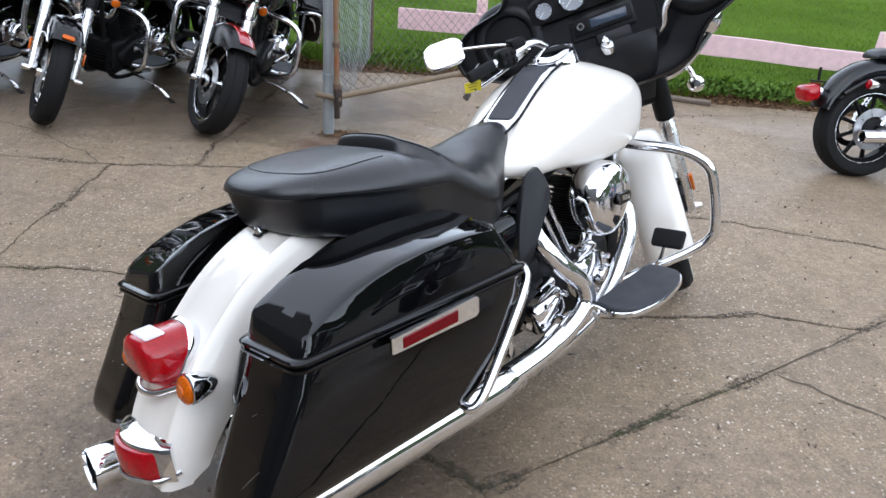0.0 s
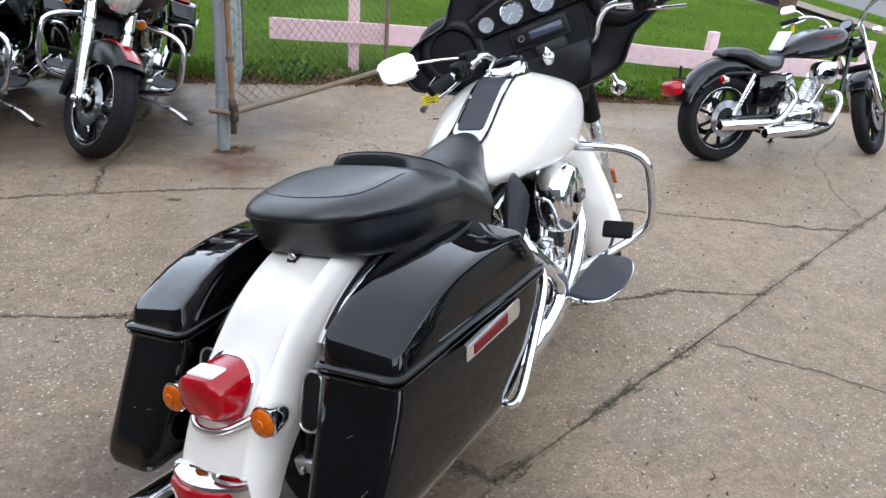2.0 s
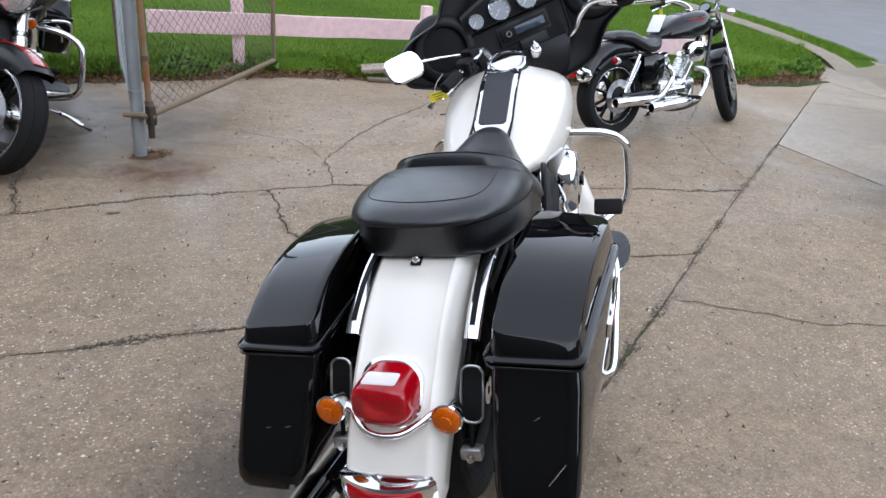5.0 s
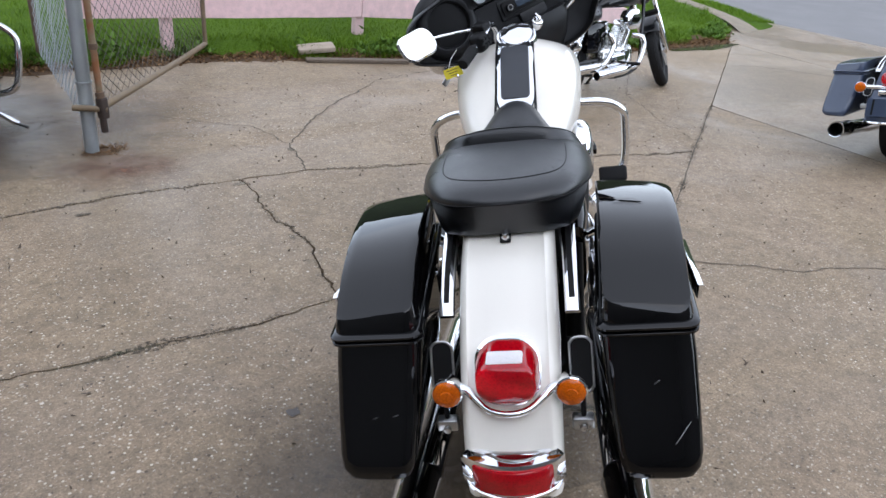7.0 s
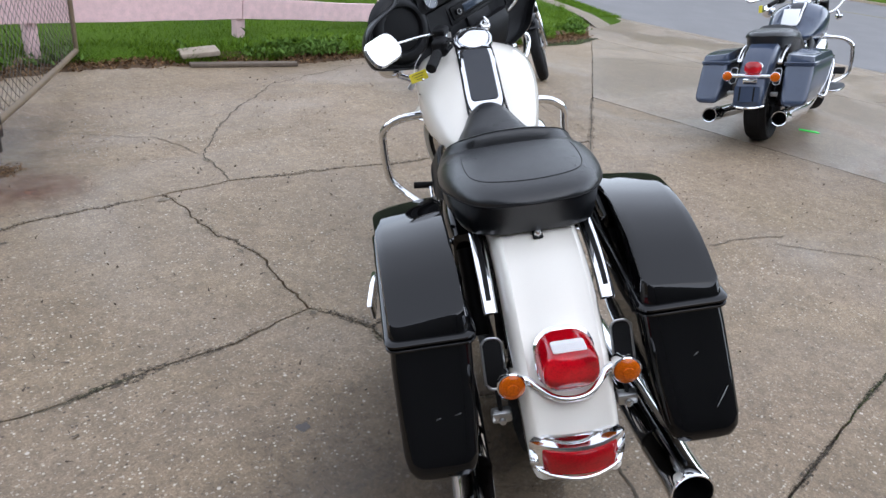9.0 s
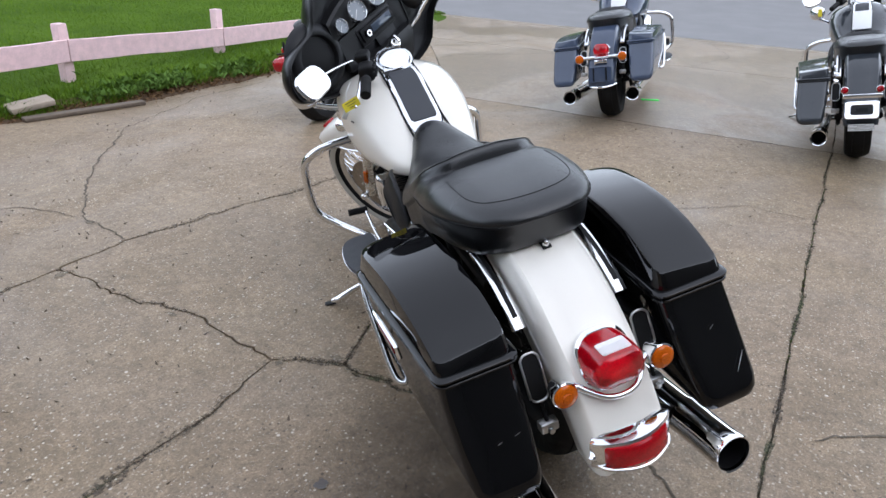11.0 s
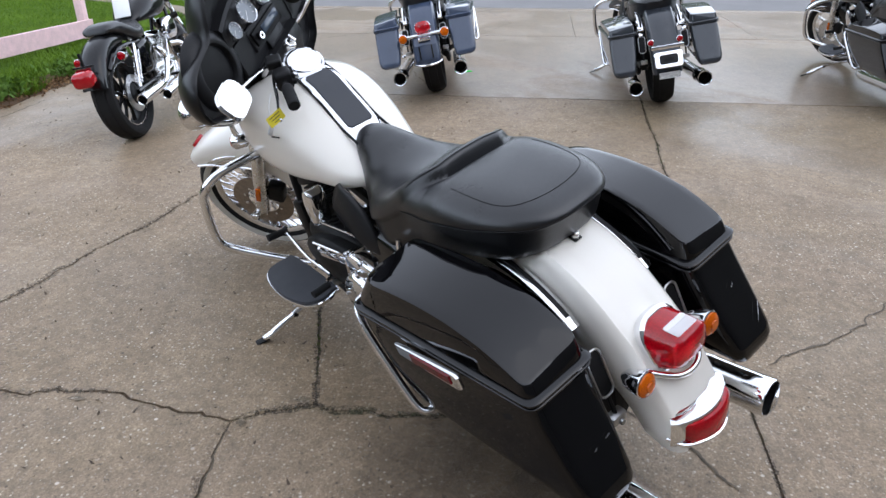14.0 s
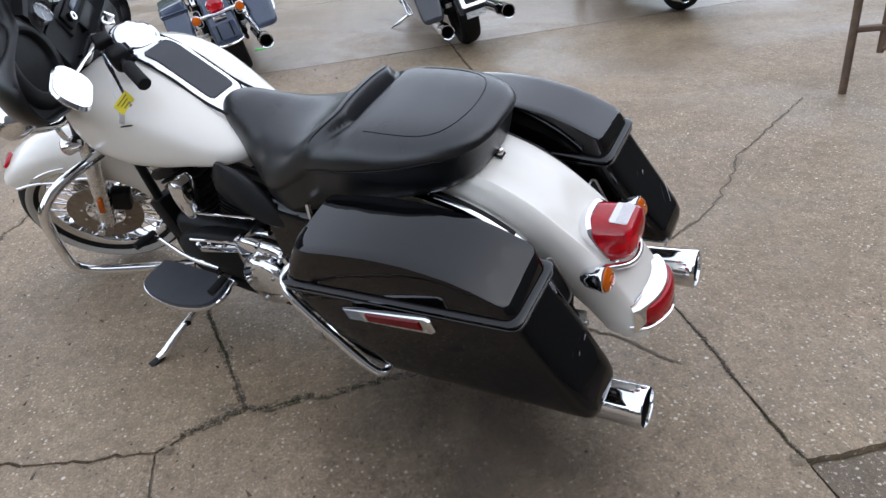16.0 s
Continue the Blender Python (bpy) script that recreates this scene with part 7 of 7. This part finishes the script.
gate = thing("chain_link_gate", "open chain-link gate with a weathered tan pipe frame", "gate")
g0, g1 = V((-0.748, 4.44, 0)), V((0.485, 6.58, 0))
part("hinge_stile", tube([g0 + V((0, 0, 0.24)), g0 + V((0, 0, 1.5))], 0.0175, 1, 14, smooth=False), STREAKED, gate, "tan pipe stile streaked with orange rust")
part("stile_foot", tube([g0 + V((0, 0, 0.13)), g0 + V((0, 0, 0.245))], 0.019, 1, 14, smooth=False), DARKRUST, gate, "dark rusty foot of the stile")
part("end_stile", tube([g1 + V((0, 0, 0.10)), g1 + V((0, 0, 0.98))], 0.019, 1, 14, smooth=False), TANPIPE, gate)
part("bottom_rail", tube([g0 + V((0, 0, 0.27)), g0.lerp(g1, 0.5) + V((0, 0, 0.185)), g1 + V((0, 0, 0.115))], 0.021, 5, 14), TANPIPE, gate, "tan pipe bottom rail")
part("top_rail", tube([g0 + V((0, 0, 1.12)), g1 + V((0, 0, 0.97))], 0.019, 1, 14, smooth=False), TANPIPE, gate)
for z in (0.34, 0.60, 0.95):
    collar(gate, (*(g0.to_2d()), z), 0.0175, 0.03, RUSTPIPE)
part("hinge_pin", block((0.05, 0.05, 0.12), pose(g0.x + 0.005, g0.y, 0.265, 0, 0, 30), 0.012, 3), DARKRUST, gate, "dark rusty hinge")
chainlink("wire_mesh", gate, g0.to_2d(), g1.to_2d(), (0.29, 0.13), (1.10, 0.96), sag=0.02)

far_gate = thing("chain_link_gate", "brown rusty chain-link gate at the edge of the yard", "gate")
part("post", tube([(1.48, -1.12, -0.05), (1.485, -1.12, 1.6)], 0.022, 1, 14, smooth=False), RUSTPIPE, far_gate, "dark gate post")
h0, h1 = V((1.44, -1.28, 0)), V((0.55, -2.75, 0))
part("hinge_stile", tube([h0 + V((0, 0, 0.22)), h0 + V((0, 0, 1.5))], 0.019, 1, 12, smooth=False), RUSTPIPE, far_gate)
part("bottom_rail", tube([h0 + V((0, 0, 0.25)), h1 + V((0, 0, 0.22))], 0.019, 1, 12, smooth=False), TANPIPE, far_gate)
part("end_stile", tube([h1 + V((0, 0, 0.2)), h1 + V((0, 0, 1.5))], 0.019, 1, 12, smooth=False), RUSTPIPE, far_gate)
part("top_rail", tube([h0 + V((0, 0, 1.48)), h1 + V((0, 0, 1.48))], 0.019, 1, 12, smooth=False), RUSTPIPE, far_gate)
for z in (0.36, 0.62):
    part("hinge", block((0.05, 0.16, 0.03), pose(1.46, -1.20, z, 0, 0, -14), 0.006), RUSTPIPE, far_gate)
chainlink("wire_mesh", far_gate, h0.to_2d(), h1.to_2d(), (0.26, 0.24), (1.46, 1.46))

rail = thing("rail_fence", "low pink wooden rail fence with flaking paint", "fence")
FX = [-0.57, 2.02, 3.86, 5.80]


def plank_z(x):
    return float(np.interp(x, (-0.57, 0.2, 1.5, 2.4, 3.9, 5.2, 9.2), (0.44, 0.43, 0.395, 0.40, 0.30, 0.26, 0.17)))


for a, b in zip(FX, FX[1:]):
    za, zb = plank_z(a), plank_z(b)
    L = math.hypot(b - a, zb - za)
    m = pose((a + b) / 2, 6.60, (za + zb) / 2, 0, -math.degrees(math.atan2(zb - za, b - a)), 0)
    bm = block((L - 0.006, 0.034, 0.185), m, 0.004, 1)
    bmesh.ops.subdivide_edges(bm, edges=[e for e in bm.edges if e.calc_length() > 0.5], cuts=24)
    for v in bm.verts:
        v.co += V((0, 0.006 * noise.noise(v.co * 2), 0.008 * noise.noise(V((v.co.x * 1.7, 3, 0)))))
    part("plank", bm, PINK, rail, "pink painted plank")
for x, top in ((0.19, 0.735), (2.02, 0.62), (3.86, 0.585), (5.74, 0.57)):
    bm = block((0.095, 0.09, top + 0.05), pose(x, 6.665, top / 2 - 0.025, 0, 0, 2), 0.008, 2)
    part("post", bm, PINK, rail, "pink square fence post")

# wooden pole beyond the lawn
pole = thing("utility_pole", "brown wooden pole beside the street", "pole")
part("shaft", tube([(8.9, 12.4, 0), (8.93, 12.42, 3.5), (9.0, 12.45, 8.0)], (0.15, 0.135, 0.11), 6, 18), BARK, pole)

# ---- small things on the ground ----
plank = thing("timber_board", "grey weathered board lying at the grass edge", "board")
part("board", block((0.95, 0.09, 0.032), pose(1.72, 6.08, 0.018, 0, 0, -17), 0.006), TIMBER, plank)
stone = thing("stone_slab", "pale broken slab of stone in the grass", "stone")
part("slab_piece", block((0.34, 0.16, 0.05), pose(1.42, 6.34, 0.09, 8, -5, -14), 0.015, 2), worn("pale stone", (0.33, 0.27, 0.21), 0.9, vary=0.2, scale=20, bump=0.4), stone)
strip = thing("plastic_strip", "bright green plastic strip on the concrete", "strip")
part("strip", block((0.05, 0.17, 0.006), pose(5.0, 2.23, 0.004, 0, 0, 24), 0.002), GREEN, strip)
blot(-0.74, 4.20, 0.42, 0.36, RUST, "rust_stain", "brown rust stain below the gate post", 0.003, 3)
blot(-0.79, 4.48, 0.085, 0.065, SOIL, "post_dirt", "dark dirt round the foot of the gate post", 0.0045, 14)
blot(-0.72, 1.93, 0.024, 0.017, TARRY, "tar_spot", "small round tar spot in the concrete", 0.003, 8)
# dark patch laid on the slab in place of an open gap
blot(-1.02, 3.66, 0.032, 0.014, DIRT, "tar_spot", "small dark patch standing for a gap in the crack", 0.003, 9)
# damp film that also carries painted contact shade under the motorcycles
DAMP_SHADE = worn("damp and painted shade film", (0.085, 0.066, 0.050), 0.34, vary=0.3, scale=5, bump=0.2)
n = Nodes(DAMP_SHADE)
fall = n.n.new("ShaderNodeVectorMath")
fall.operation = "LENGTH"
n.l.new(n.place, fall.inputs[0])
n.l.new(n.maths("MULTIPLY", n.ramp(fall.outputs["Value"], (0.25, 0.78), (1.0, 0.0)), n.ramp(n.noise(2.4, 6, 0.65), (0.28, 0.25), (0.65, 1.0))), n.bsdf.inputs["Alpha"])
blot(-1.55, 5.15, 1.75, 1.25, DAMP_SHADE, "damp_stain", "dark film of damp and painted contact shade under the parked motorcycles", 0.004, 4)
blot(-3.6, 5.3, 1.6, 1.2, DAMP_SHADE, "damp_stain", "dark film of damp and painted contact shade under the parked motorcycles", 0.005, 6)
# the white motorcycle's shade, painted onto the concrete together with damp
blot(-0.45, 1.55, 0.95, 0.55, DAMP_SHADE, "damp_stain", "dark film of painted shade and damp below the white motorcycle", 0.0045, 9)


def near_lines(lines, spread):
    pts = [q for line in lines for q in line]

    def place(rng, n):
        idx = rng.integers(0, len(pts), n)
        keep = np.array([noise.noise(pts[i] * 2.1 + V((0, 0, 4))) > 0.02 for i in idx])
        p = np.array([(pts[i].x, pts[i].y, 0.0) for i in idx])[keep]
        return p + np.concatenate([rng.normal(0, spread, (len(p), 2)), np.full((len(p), 1), -0.012)], 1)
    return place


scatter(1800, near_lines([low_b, low_c, low_d[:30], tail], 0.008), (0.006, 0.016), MOSS, "crack_moss", "moss and tiny weeds in the cracks", "moss", 0.9, 0.25, 5)
scatter(1500, near_lines([d1, d2, v3a], 0.008), (0.006, 0.013), MOSS, "joint_moss", "sparse moss in the joints", "moss", 0.9, 0.25, 6)


def along_edge(rng, n):
    x = rng.uniform(-3.5, 7.5, n)
    y = np.array([edge_y(v) for v in x]) - np.abs(rng.normal(0, 0.08, n)) + 0.09
    z = np.interp(y - np.array([edge_y(v) for v in x]), (-0.1, -0.04, 0.04, 0.12), (0.002, 0.008, 0.026, 0.05))
    return np.stack([x, y, z], 1)


def round_post(rng, n):
    a, r = rng.uniform(0, 2 * math.pi, n), np.abs(rng.normal(0, 0.035, n)) + 0.03
    return np.stack([-0.76 + 1.4 * r * np.cos(a), 4.50 + r * np.sin(a), np.full(n, 0.002)], 1)


def loose(rng, n):
    return np.stack([rng.uniform(-3.2, 4.0, n), rng.uniform(1.0, 6.0, n), np.full(n, 0.001)], 1)


scatter(600, round_post, (0.004, 0.010), LITTER, "post_litter", "dead leaves and dirt at the foot of the gate post", "leaves", 1.3, 0.5, 17)
scatter(8000, along_edge, (0.008, 0.024), LITTER, "leaf_litter", "brown dead leaves and dirt along the grass edge", "leaves", 1.4, 0.5, 7)
# some of these dark flecks stand in for pits in the concrete
scatter(1500, loose, (0.004, 0.011), BITS, "specks", "small dark flecks on the concrete, standing for leaf bits and pits", "litter", 1.5, 0.5, 8)


def weeds(centres):
    def place(rng, n):
        out = []
        for x, y, r in centres:
            k = n // len(centres)
            out.append(np.stack([x + rng.normal(0, r, k), y + rng.normal(0, r * 0.5, k), 0.05 + np.abs(rng.normal(0, 0.05, k))], 1))
        return np.concatenate(out)
    return place


def edge_weeds(rng, n):
    x = rng.uniform(-3.5, 8.0, n)
    clump = np.array([0.5 + 0.5 * noise.noise(V((v * 1.7, 3.0, 0))) for v in x])
    x = x[clump > 0.52]
    clump = clump[clump > 0.52]
    d = np.abs(rng.normal(0, 0.10, len(x))) * (0.4 + clump) + 0.03
    y = np.array([edge_y(v) for v in x]) + d
    return np.stack([x, y, 0.02 + d * 0.5 + np.abs(rng.normal(0, 0.03, len(x))) * clump], 1)


scatter(3200, edge_weeds, (0.015, 0.042), WEED, "clover", "dark low clover and weeds along the grass edge", "weeds", 0.9, 0.42, 31)
scatter(1700, weeds([(2.3, 6.2, 0.16), (2.65, 6.14, 0.12), (3.4, 6.08, 0.18), (4.6, 6.0, 0.25), (5.3, 5.98, 0.15), (-0.3, 6.5, 0.12), (7.0, 6.15, 0.15)]), (0.02, 0.05), WEED, "weeds", "broad-leaved weeds at the edge of the grass", "weeds", 0.8, 0.45, 9)
